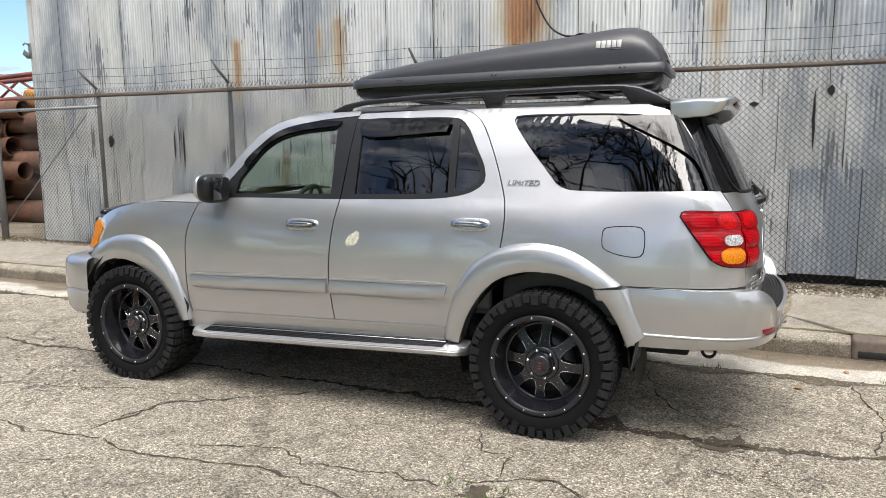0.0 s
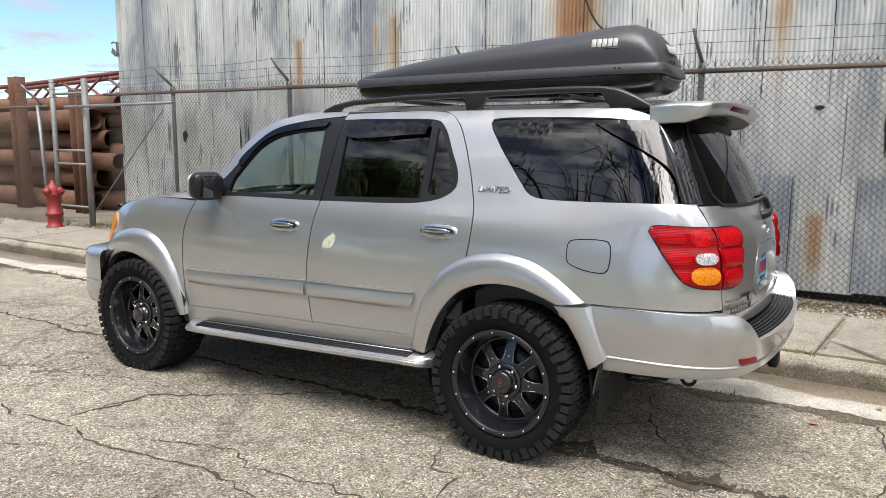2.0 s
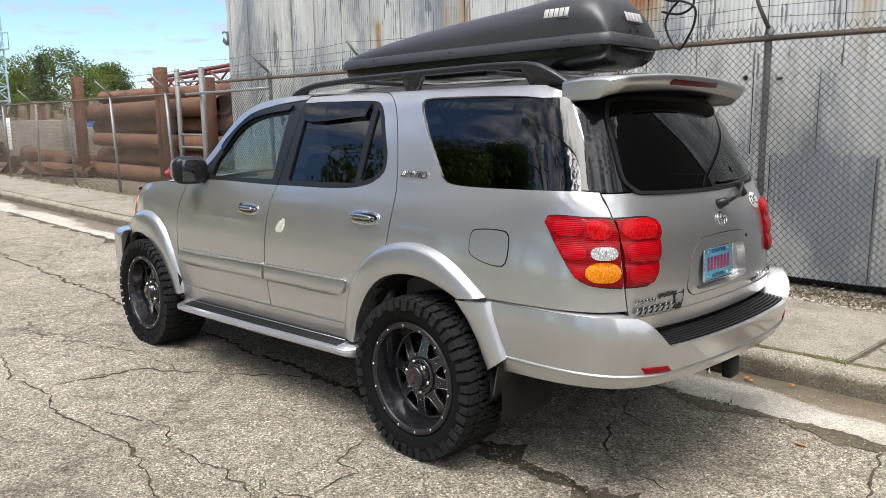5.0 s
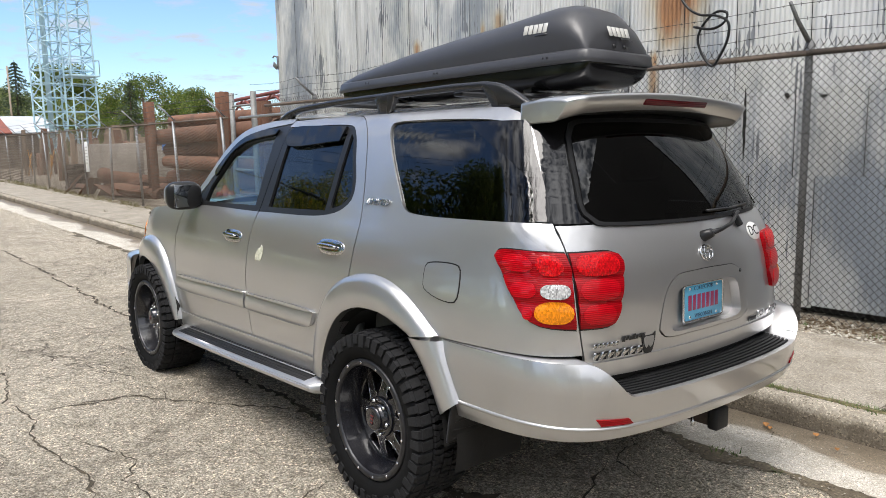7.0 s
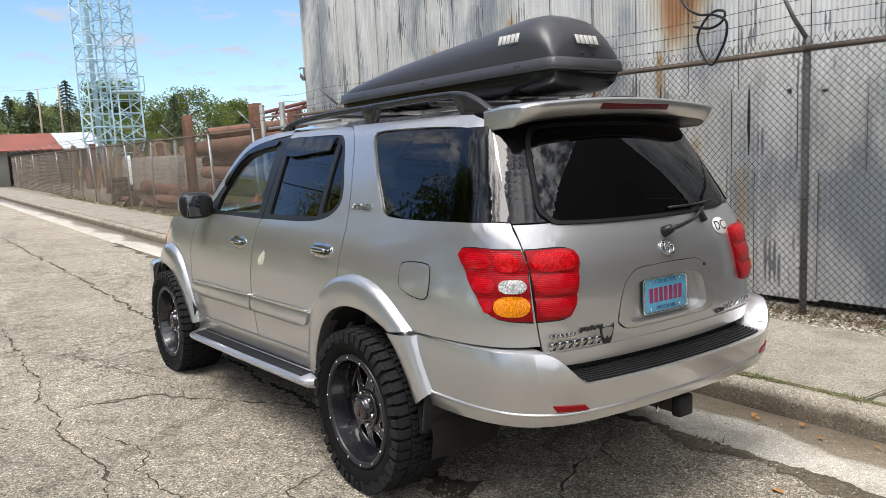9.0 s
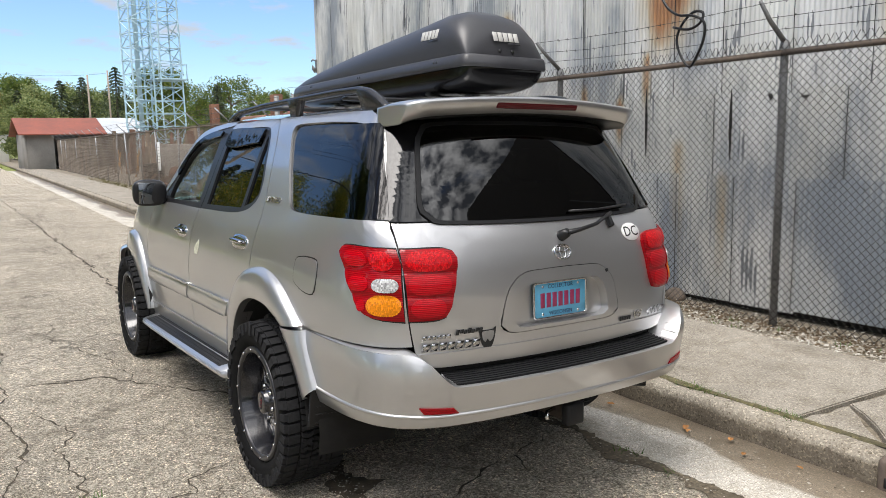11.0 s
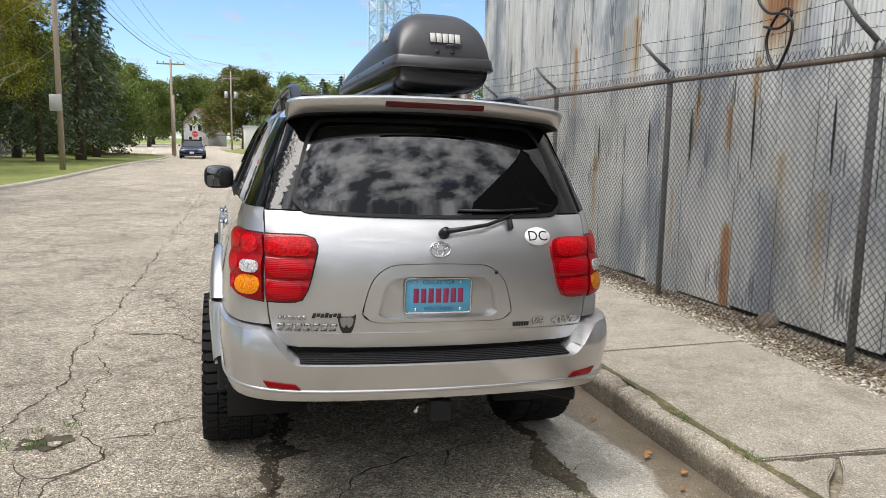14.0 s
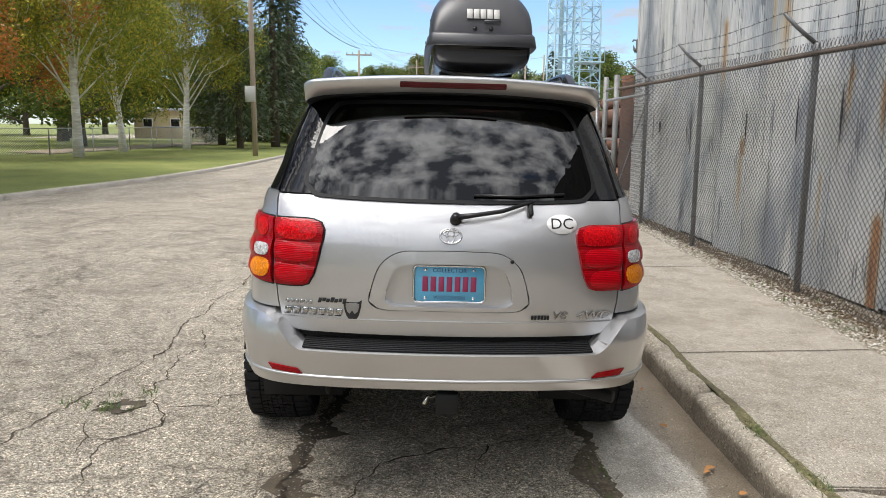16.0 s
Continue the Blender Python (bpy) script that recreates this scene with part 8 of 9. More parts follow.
BARK = surf("grey_brown_bark", (0.15, 0.115, 0.085), (0.075, 0.058, 0.045), rough=0.9, fine=20, bump=0.5, stretch=(1, 1, 0.3))
TANWALL = surf("tan_wall", (0.55, 0.46, 0.28), (0.46, 0.38, 0.23), rough=0.7, bump=0.1)


def leaf_mat(name, stops, trans=0.35):
    m, nt, p = mat_nodes(name)
    gi = node(nt, "NewGeometry")
    r = ramp_node(nt, stops)
    nt.links.new(gi.outputs["Random Per Island"], r.inputs["Fac"])
    nt.links.new(r.outputs["Color"], p.inputs["Base Color"])
    p.inputs["Roughness"].default_value = 0.55
    tl = node(nt, "BsdfTranslucent")
    nt.links.new(r.outputs["Color"], tl.inputs["Color"])
    mx = node(nt, "MixShader", Fac=trans)
    nt.links.new(p.outputs[0], mx.inputs[1])
    nt.links.new(tl.outputs[0], mx.inputs[2])
    nt.links.new(mx.outputs[0], nt.nodes["Material Output"].inputs["Surface"])
    return m


L_GREEN = leaf_mat("green_leaf", ((0.0, (0.058, 0.098, 0.020)), (0.6, (0.125, 0.18, 0.034)), (1.0, (0.24, 0.25, 0.05))), 0.5)
FENCEGREY = surf("pale_galvanised_fence", (0.52, 0.54, 0.56), (0.40, 0.42, 0.44), rough=0.5, metal=0.3, fine=30, bump=0.1)
L_BIRCH = leaf_mat("birch_leaf", ((0.0, (0.12, 0.165, 0.032)), (0.55, (0.28, 0.31, 0.055)), (0.88, (0.55, 0.50, 0.085)), (1.0, (0.82, 0.50, 0.055))), 0.85)
L_RUST = leaf_mat("turning_leaf", ((0.0, (0.16, 0.15, 0.03)), (0.4, (0.42, 0.19, 0.045)), (1.0, (0.58, 0.17, 0.045))), 0.5)
L_SPRUCE = leaf_mat("spruce_needle", ((0.0, (0.036, 0.060, 0.028)), (0.6, (0.075, 0.105, 0.048)), (1.0, (0.13, 0.15, 0.075))), 0.25)
L_WILLOW = leaf_mat("pale_green_leaf", ((0.0, (0.095, 0.135, 0.045)), (0.6, (0.21, 0.26, 0.09)), (1.0, (0.36, 0.37, 0.15))), 0.45)
L_MAPLE = leaf_mat("maple_leaf", ((0.0, (0.055, 0.095, 0.018)), (0.6, (0.125, 0.155, 0.028)), (1.0, (0.25, 0.15, 0.035))), 0.4)


def leaves(clumps, per, size, rnd, droop=0.0, flat=0.0):
    """Small pointed quads strewn through clumps (centre, radius)."""
    V, F = [], []
    for c, r in clumps:
        k = max(4, int(per * r * r))
        for _ in range(k):
            d = Vector((rnd.gauss(0, 1), rnd.gauss(0, 1), rnd.gauss(0, 1))).normalized() * r * rnd.random() ** 0.45
            d.z *= 0.8
            p = c + d
            s = size * rnd.uniform(0.7, 1.35)
            a = Vector((rnd.gauss(0, 1), rnd.gauss(0, 1), rnd.gauss(0, 0.7) - droop)).normalized()
            b = a.cross(Vector((rnd.gauss(0, 1), rnd.gauss(0, 1), rnd.gauss(0, 1) + flat))).normalized()
            i = len(V)
            V += [p - a * s, p + b * s * 0.42, p + a * s, p - b * s * 0.42]
            F.append((i, i + 1, i + 2, i + 3))
    return V, F


def broadleaf(h, spread, trunk_r, seed, bark, leaf, label, limbs=9, per=60, size=0.12, lean=(0, 0), fork=0.32, bare=False, droop=0.2, low=0.3, steep=1.0):
    """A tree of a tapered trunk, limbs that fork twice, and a ragged crown of leaf clumps."""
    rnd = random.Random(seed)
    t = thing("tree", Matrix.Identity(4), label, "tree")
    bm = bmesh.new()
    top = Vector((lean[0], lean[1], h * 0.86))
    pts = [Vector((0, 0, -0.1)), Vector((lean[0] * 0.1, lean[1] * 0.1, h * 0.12)), Vector((lean[0] * 0.4 + rnd.uniform(-0.1, 0.1), lean[1] * 0.4, h * 0.38)), Vector((lean[0] * 0.7, lean[1] * 0.7 + rnd.uniform(-0.2, 0.2), h * 0.62)), top]
    tube(pts, [trunk_r * 1.35, trunk_r, trunk_r * 0.75, trunk_r * 0.45, 0.02], 9, bm)
    clumps = []
    for i in range(limbs):
        f = low + (0.95 - low) * (i + rnd.random() * 0.6) / limbs
        z = h * f
        base = Vector((lean[0] * f, lean[1] * f, z * 0.86))
        ang = i * 2.4 + rnd.uniform(-0.4, 0.4)
        reach = spread * (1 - 0.75 * max(0, f - 0.45) / 0.55) * rnd.uniform(0.7, 1.08)
        rise = h * rnd.uniform(0.08, 0.17) * steep
        end = base + Vector((math.cos(ang) * reach, math.sin(ang) * reach, rise))
        mid = base.lerp(end, 0.5) + Vector((rnd.uniform(-0.2, 0.2), rnd.uniform(-0.2, 0.2), rise * 0.25))
        r0 = trunk_r * (0.5 - 0.3 * f) * (0.62 if droop >= 0.95 else 1.0)
        tube([base, mid, end], [r0, r0 * 0.6, 0.015], 6, bm)
        for j in range(5):
            q = mid.lerp(end, 0.25 + 0.2 * j) if j < 4 else end
            d = Vector((math.cos(ang + rnd.uniform(-1.4, 1.4)), math.sin(ang + rnd.uniform(-1.4, 1.4)), rnd.uniform(0.0, 0.9))) * reach * rnd.uniform(0.22, 0.42)
            e = q + d
            tube([q, q.lerp(e, 0.5) + Vector((0, 0, 0.06)), e], [r0 * 0.35, r0 * 0.22, 0.008], 5, bm)
            if bare:
                for _ in range(9):
                    e2 = e + Vector((rnd.gauss(0, 1), rnd.gauss(0, 1), rnd.gauss(0.4, 0.8))) * spread * 0.12
                    q2 = q.lerp(e, rnd.uniform(0.4, 1))
                    tube([q2, q2.lerp(e2, 0.5) + Vector((0, 0, 0.05)), e2], [r0 * 0.14 + 0.008, 0.010, 0.005], 4, bm)
            clumps.append((e, spread * rnd.uniform(0.20, 0.34)))
            if droop >= 0.9:
                for _ in range(2):
                    clumps.append((e - Vector((rnd.gauss(0, 0.3), rnd.gauss(0, 0.3), spread * rnd.uniform(0.15, 0.75))), spread * rnd.uniform(0.16, 0.26)))
            if droop and rnd.random() < 0.5:
                clumps.append((e - Vector((0, 0, spread * rnd.uniform(0.1, 0.3))), spread * rnd.uniform(0.12, 0.22)))
    part("trunk", bm, bark, t)
    if not bare:
        clumps.append((top, spread * 0.3))
        V, F = leaves(clumps, per, size, rnd, droop)
        raw("crown", V, F, leaf, t, smooth=False)
    return t


def conifer(h, r, seed, label, per=5200, bark=None):
    rnd = random.Random(seed)
    t = thing("conifer", Matrix.Identity(4), label, "tree")
    part("trunk", tube([(0, 0, -0.1), (0, 0, h * 0.5), (0, 0, h)], [0.020 * h, 0.012 * h, 0.01], 8), bark or BARK, t)
    V, F = [], []
    tiers = int(h * 2.6)
    for i in range(tiers):
        f = i / tiers
        z = h * (0.10 + 0.90 * f)
        R = r * (1 - f) ** 0.85 * rnd.uniform(0.85, 1.1) + 0.12
        arms = max(5, int(11 * (1 - f)) + 3)
        for a in range(arms):
            ang = a * 2 * math.pi / arms + rnd.uniform(-0.3, 0.3)
            L = R * rnd.uniform(0.75, 1.1)
            m = max(5, int(per / tiers / arms))
            for _ in range(m):
                u = rnd.random() ** 0.7
                p = Vector((math.cos(ang) * L * u, math.sin(ang) * L * u, z - 0.35 * L * u ** 1.5 + rnd.uniform(-0.12, 0.05) * h * 0.08))
                p += Vector((rnd.gauss(0, 0.05), rnd.gauss(0, 0.05), 0)) * L
                s = rnd.uniform(0.10, 0.22) * (0.6 + h / 25)
                d = Vector((math.cos(ang + rnd.gauss(0, 0.7)), math.sin(ang + rnd.gauss(0, 0.7)), rnd.uniform(-0.9, 0.1))).normalized()
                b = d.cross(Vector((rnd.gauss(0, 0.4), rnd.gauss(0, 0.4), 1))).normalized()
                k = len(V)
                V += [p - d * s, p + b * s * 0.3, p + d * s, p - b * s * 0.3]
                F.append((k, k + 1, k + 2, k + 3))
    raw("crown", V, F, L_SPRUCE, t, smooth=False)
    return t


def put(ob, x, y, z=0.0, s=1.0, turn=0.0):
    ob.matrix_world = pose(x, y, z, 0, 0, turn) @ Matrix.Scale(s, 4)
    return ob


def again(ob, x, y, z=0.0, s=1.0, turn=0.0):
    c = copy_thing(ob, pose(x, y, z, 0, 0, turn))
    c.scale = (s, s, s)
    return c


# ---- hydrant, gate posts and the fence that goes on up the street ----
hy = thing("fire_hydrant", pose(-11.95, 8.12, 0.10), "weathered red cast-iron fire hydrant", "hydrant")
part("barrel", lathe([(0.0, 0.0), (0.15, 0.0), (0.15, 0.04), (0.115, 0.06), (0.11, 0.22), (0.145, 0.23), (0.145, 0.27), (0.11, 0.28), (0.112, 0.56), (0.14, 0.57), (0.14, 0.60), (0.125, 0.61)], 24), HYDRANT, hy)
part("bonnet", lathe([(0.13, 0.60), (0.125, 0.66), (0.10, 0.72), (0.05, 0.76), (0.045, 0.78), (0.03, 0.78), (0.03, 0.82), (0.0, 0.82)], 24), HYDRANT, hy)
for a in (0, 90, 180):
    n = part("nozzle", lathe([(0.0, 0.21), (0.03, 0.21), (0.03, 0.18), (0.065, 0.18), (0.065, 0.12), (0.05, 0.12), (0.05, 0.05)], 14), HYDRANT, hy)
    n.matrix_basis = pose(0, 0, 0.64, 90, 0, a + 20)
gp = thing("gate_frame", Matrix.Identity(4), "galvanised gate posts with cross rails", "gate post")
for x, y, h in ((-12.75, 8.72, 2.68), (-11.72, 8.68, 2.66)):
    part("post", tube([(x, y, 0), (x, y, h)], 0.055, 4 if x < -12 else 12), POSTDULL, gp)
for z in (2.42, 1.42, 1.18, 0.42):
    part("rail", tube([(-12.72, 8.72, z), (-11.74, 8.68, z)], 0.022, 8), POSTDULL, gp)
part("brace_rod", tube([(-11.66, 8.70, 0.35), (-9.65, 8.66, 2.1)], 0.011, 6), GALV, gp)

far_fence = thing("chain_link_fence", Matrix.Identity(4), "leaning chain-link fence with slanted barbed-wire arms up the street", "fence", kind="structure")
x = -13.0
ff = []
while x > -62:
    ff.append(x)
    x -= 2.95
rndf = random.Random(4)
for i, x in enumerate(ff):
    y = fence_y(x) + 0.05
    po = part("fence_post", tube([(x, y, 0.0), (x + rndf.uniform(-0.1, 0.1), y + rndf.uniform(-0.08, 0.08), 2.22)], 0.034, 8), GALV, far_fence)
    part("barb_arm", tube([(x, y, 2.22), (x - 0.03, y - 0.36, 2.58)], 0.018, 5), GALV, po)
for a, b in zip([-12.75] + ff, ff):
    part("top_rail", tube([(a, fence_y(a), 2.20), (b, fence_y(b), 2.20)], 0.022, 6), RUSTRAIL, far_fence)
    link_mesh(a, b, 0.12, 2.22, "link_mesh", far_fence, 0.075 if a > -32 else 0.15, 0.0033 if a > -32 else 0.007, FARWIRE)
for lv in (0.35, 0.7, 1.0):
    part("barbed_wire", tube([(x, fence_y(x) + 0.05 - 0.36 * lv, 2.22 + 0.36 * lv) for x in [-11.5] + ff], 0.004, 4), WIRE, far_fence)
nb = thing("fence_notice", pose(-24.2, fence_y(-24.2) - 0.03, 1.35), "faded white notice board tied to the fence", "sign")
part("board", box_bm((0.34, 0.012, 0.95), None, 0.004, 1), WHITE, nb)
for i in range(6):
    part("text_bar", box_bm((0.24, 0.004, 0.03), pose(0, -0.007, 0.30 - 0.1 * i), 0.001, 1), SIGNGREY, nb)

# pipe stack between upright beams
rndy = random.Random(21)
PIPE = {}


def pipe(L, r, m, name="pipe"):
    key = (round(L, 1), round(r, 2))
    t = thing(name, m, "rust-brown steel pipe stacked in the yard", "pipe", "stacked pipes")
    if key not in PIPE:
        n = 20
        bm = lathe([(r, -L / 2), (r, L / 2), (r - 0.02, L / 2), (r - 0.02, L / 2 - 0.6), (r - 0.02, -L / 2), (r, -L / 2)], n)
        me = bpy.data.meshes.new("pipe_wall")
        bm.to_mesh(me)
        bm.free()
        PIPE[key] = me
        link("pipe_wall", me, RUST, t)
    else:
        ob = new("pipe_wall", PIPE[key])
        ob.parent = t
    return t


for row in range(6):
    for col in range(3):
        r = (0.22, 0.24, 0.19, 0.21, 0.23, 0.18)[row]
        z = (0.27, 0.72, 1.15, 1.55, 1.97, 2.36)[row]
        y = 10.6 + col * 0.62 + (row % 2) * 0.3
        pipe(7.6, r, pose(-18.0 + rndy.uniform(-0.5, 0.5), y, z, 0, 90 + rndy.uniform(-1, 1), rndy.uniform(-2, 2)))
for row in range(5):
    for col in range(2):
        r = (0.24, 0.26, 0.22, 0.23, 0.20)[row]
        z = (0.28, 0.78, 1.26, 1.70, 2.12)[row]
        pipe(4.2, r, pose(-12.6 + rndy.uniform(-0.4, 0.4), 11.0 + col * 0.66 + (row % 2) * 0.3, z, 0, 90 + rndy.uniform(-2, 2), rndy.uniform(-8, 8)))
for i in range(6):
    pipe(2.6, 0.22, pose(-22.6 - 0.4 * i, 9.9 + 0.35 * (i % 3), 0.25 + 0.30 * (i % 2), 0, 90 + rndy.uniform(-10, 10), rndy.uniform(-50, 50)))


def beam(x, y, h):
    t = thing("steel_beam", pose(x, y, 0), "rusty upright I-beam that holds the pipe stack", "beam", "upright beams")
    for dx in (-0.13, 0.13):
        part("flange", box_bm((0.02, 0.24, h), pose(dx, 0, h / 2), 0.003, 1), RUST, t)
    part("web", box_bm((0.26, 0.014, h), pose(0, 0, h / 2), 0.003, 1), RUST, t)


for x, y, h in ((-21.6, 10.15, 2.95), (-16.4, 10.15, 2.95), (-14.2, 10.15, 2.62), (-11.6, 13.0, 2.55)):
    beam(x, y, h)
boom = thing("crane_boom", Matrix.Identity(4), "faded red lattice crane boom lying over the pipes", "crane boom")
A, B = Vector((-24.0, 13.4, 2.50)), Vector((-8.0, 13.4, 3.10))
for dy, dz in ((0, 0), (0.7, 0), (0, 0.55), (0.7, 0.55)):
    part("chord", tube([A + Vector((0, dy, dz)), B + Vector((0, dy, dz))], 0.06, 8), REDSTEEL, boom)
for i in range(16):
    p, q = A.lerp(B, i / 16), A.lerp(B, (i + 1) / 16)
    for dy in (0, 0.7):
        a, b = (p, q) if i % 2 else (q, p)
        part("lattice_bar", tube([a + Vector((0, dy, 0)), b + Vector((0, dy, 0.55))], 0.035, 6), REDSTEEL, boom)
ym = thing("yellow_machine_part", pose(-13.2, 11.6, 2.46, 0, 8, 10), "worn yellow steel housing on the pile", "machine part")
part("housing", box_bm((2.0, 0.7, 0.35), None, 0.08), YELLOW, ym)
for i in range(4):
    part("slot", box_bm((0.22, 0.02, 0.09), pose(-0.6 + 0.38 * i, -0.355, 0.04), 0.01, 1), UNDER, ym)

# block walls, timber posts and scrap further up the yard
bw = thing("block_wall", Matrix.Identity(4), "low grey concrete block bay wall", "wall")
for x0, y0, x1, y1, h in ((-24.6, 10.9, -30.5, 10.6, 1.75), (-30.5, 10.6, -30.5, 15, 1.6), (-24.6, 10.9, -24.6, 15, 1.5)):
    L = math.hypot(x1 - x0, y1 - y0)
    part("wall_face", box_bm((L, 0.5, h), pose((x0 + x1) / 2, (y0 + y1) / 2, h / 2, 0, 0, math.degrees(math.atan2(y1 - y0, x1 - x0))), 0.03), BLOCKWALL, bw)
for i in range(78):
    x = -23.5 - rndy.random() * 26
    y = fence_y(x) + rndy.uniform(1.6, 7.5)
    h = rndy.uniform(1.2, 2.7)
    t = thing("timber_post", pose(x, y, 0, rndy.uniform(-6, 6), rndy.uniform(-6, 6), rndy.uniform(0, 90)), "upright weathered timber post in the storage yard", "post", "yard posts")
    part("shaft", box_bm((rndy.uniform(0.14, 0.34), rndy.uniform(0.14, 0.26), h), pose(0, 0, h / 2), 0.02), WOOD if i % 4 else RUST, t)
for i in range(22):
    x = -32 - rndy.random() * 26
    y = fence_y(x) + rndy.uniform(1.0, 4.5)
    t = thing("scrap_bar", pose(x, y, 0.05, rndy.uniform(-20, 20), rndy.uniform(-28, 28), rndy.uniform(0, 180)), "thin yellow and rusty bar leaning in the yard", "bar", "yard scrap")
    part("shaft", tube([(0, 0, 0), (0, 0, rndy.uniform(0.9, 1.7))], 0.035, 6), YELLOW if i % 2 else WOOD, t)
tst = thing("tyre_stack", pose(-29.6, 9.95, 0.06), "stack of old black tyres by the fence", "tyre")
for i in range(5):
    part("tyre", lathe([(0.18, 0.0), (0.30, 0.0), (0.36, 0.05), (0.36, 0.13), (0.30, 0.18), (0.18, 0.18), (0.18, 0.0)], 24), RUBBER, tst).location = (0.05 * (i % 2), 0.04 * (i % 3), 0.19 * i)
for i in range(7):
    x, y = -21 - i * 1.1, 9.35 + 0.3 * (i % 2)
    t = thing("scrap_plate", pose(x, y, 0.30, rndy.uniform(-30, 30), rndy.uniform(-60, 60), rndy.uniform(0, 90)), "bent rusty steel plate leaning by the fence", "scrap", "steel scrap")
    part("plate", box_bm((0.9, 0.6, 0.02), None, 0.004, 1), RUST, t)
drum = thing("blue_drum", pose(-26.5, 13.2, 0.9), "blue steel container behind the bay wall", "container")
part("shell", box_bm((1.6, 1.4, 1.7), None, 0.06), BLUEDOOR, drum)


# ---- pale blue lattice tower ----
def mast(name, x, y, w, z0, z1, taper, label):
    t = thing(name, pose(x, y, 0, 0, 0, 12), label, "tower", "lattice masts")
    n = int((z1 - z0) / 0.95)
    def corner(i, k):
        z = z0 + (z1 - z0) * i / n
        s = w / 2 * (1 - taper * i / n) * min(1.0, 0.45 + i * 0.3)
        return Vector((s * (1, 1, -1, -1)[k], s * (1, -1, -1, 1)[k], z))
    for k in range(4):
        part("leg", tube([corner(i, k) for i in range(n + 1)], 0.068, 6), TOWERBLUE, t)
    for i in range(n):
        for k in range(4):
            k2 = (k + 1) % 4
            part("ring_bar", tube([corner(i, k), corner(i, k2)], 0.04, 5), TOWERBLUE, t)
            part("brace_bar", tube([corner(i, k) if i % 2 else corner(i, k2), corner(i + 1, k2) if i % 2 else corner(i + 1, k)], 0.04, 5), TOWERBLUE, t)
    return t


m1 = mast("lattice_mast", -58.0, 15.9, 1.60, 1.2, 30, 0.05, "pale blue steel lattice mast with a ladder")
part("ladder_tube", tube([(0, 0, 1.5), (0, 0, 30)], 0.18, 10), TOWERBLUE, m1)
m2 = mast("lattice_mast", -58.0, 17.9, 1.80, 1.2, 30, 0.35, "pale blue steel lattice mast with a railed platform")
part("platform", box_bm((2.2, 2.2, 0.12), pose(0, 0, 6.6), 0.02), TOWERBLUE, m2)
for k in range(4):
    a, b = ((1.1, 1.1), (1.1, -1.1), (-1.1, -1.1), (-1.1, 1.1))[k], ((1.1, -1.1), (-1.1, -1.1), (-1.1, 1.1), (1.1, 1.1))[k]
    part("platform_rail", tube([(*a, 6.6), (*a, 7.7), (*b, 7.7), (*b, 6.6)], 0.035, 5), TOWERBLUE, m2)

# ---- sheds, house and far end of the street ----
shed = thing("open_shed", Matrix.Identity(4), "open-fronted grey shed with a rusty red metal roof", "shed")
x0, x1, y0, y1 = -70.0, -62.5, 8.6, 16.4
for nm, c, s, mt in (("gable_wall", ((x0 + x1) / 2, y0, 1.4), (7.5, 0.2, 2.8), SHEDGREY), ("back_wall", (x0, (y0 + y1) / 2, 1.4), (0.2, y1 - y0, 2.8), SHEDGREY), ("gable_wall", ((x0 + x1) / 2, y1, 1.4), (7.5, 0.2, 2.8), SHEDGREY), ("front_panel", (x1, y0 + 0.9, 1.4), (0.15, 1.8, 2.8), SHEDGREY)):
    part(nm, box_bm(s, pose(*c), 0.01, 1), mt, shed)
for yy in (12.2, 16.2):
    part("post", box_bm((0.2, 0.2, 2.8), pose(x1, yy, 1.4), 0.01, 1), WOOD, shed)
for nm, ya, yb, mt in (("roof_slope", y0 - 0.6, y1 - 2.3, ROOFRED), ("grey_roof_slope", y1 - 2.29, y1 + 0.8, ROOFGREY)):
    for sg in (1, -1):
        xm = (x0 + x1) / 2
        V = [(xm, ya, 4.05), (xm, yb, 4.05), (xm + sg * 4.4, yb, 2.72), (xm + sg * 4.4, ya, 2.72)]
        V += [(a, b, c - 0.08) for a, b, c in V]
        raw(nm, V, [(0, 1, 2, 3), (4, 7, 6, 5), (0, 3, 7, 4), (1, 5, 6, 2), (2, 6, 7, 3)], mt, shed, smooth=False)
wsd = thing("white_shed", Matrix.Identity(4), "small white flat-roofed utility building with a blue door", "shed")
part("wall", box_bm((6, 4.2, 3.2), pose(-106, 8.1, 1.6), 0.03), SIDING, wsd)
part("roof_edge", box_bm((6.3, 4.5, 0.16), pose(-106, 8.1, 3.26), 0.02), ROOFGREY, wsd)
dr = part("door", box_bm((0.08, 1.05, 2.2), pose(-102.98, 8.25, 1.12), 0.01, 1), BLUEDOOR, wsd, "bright blue door")
part("door_handle", box_bm((0.06, 0.04, 0.14), pose(-102.92, 7.85, 1.05), 0.01, 1), GALV, dr)
part("door_pane", box_bm((0.02, 0.4, 0.5), pose(-102.93, 8.25, 1.75), 0.005, 1), WHITE, dr)

house = thing("house", pose(-150, -0.3, 0, 0, 0, -28) @ Matrix.Diagonal((0.8, 0.74, 0.80, 1)), "two-storey pale grey wooden house with a brown gable roof", "house")
part("wall", box_bm((9, 6.6, 5.4), pose(0, 0, 2.7), 0.02, 1), HOUSEGREY, house)
raw("gable", [(4.5, -3.3, 5.4), (4.5, 3.3, 5.4), (4.5, 0, 8.6), (-4.5, -3.3, 5.4), (-4.5, 3.3, 5.4), (-4.5, 0, 8.6)], [(0, 1, 2), (3, 5, 4), (0, 2, 5, 3), (1, 4, 5, 2)], HOUSEGREY, house, smooth=False)
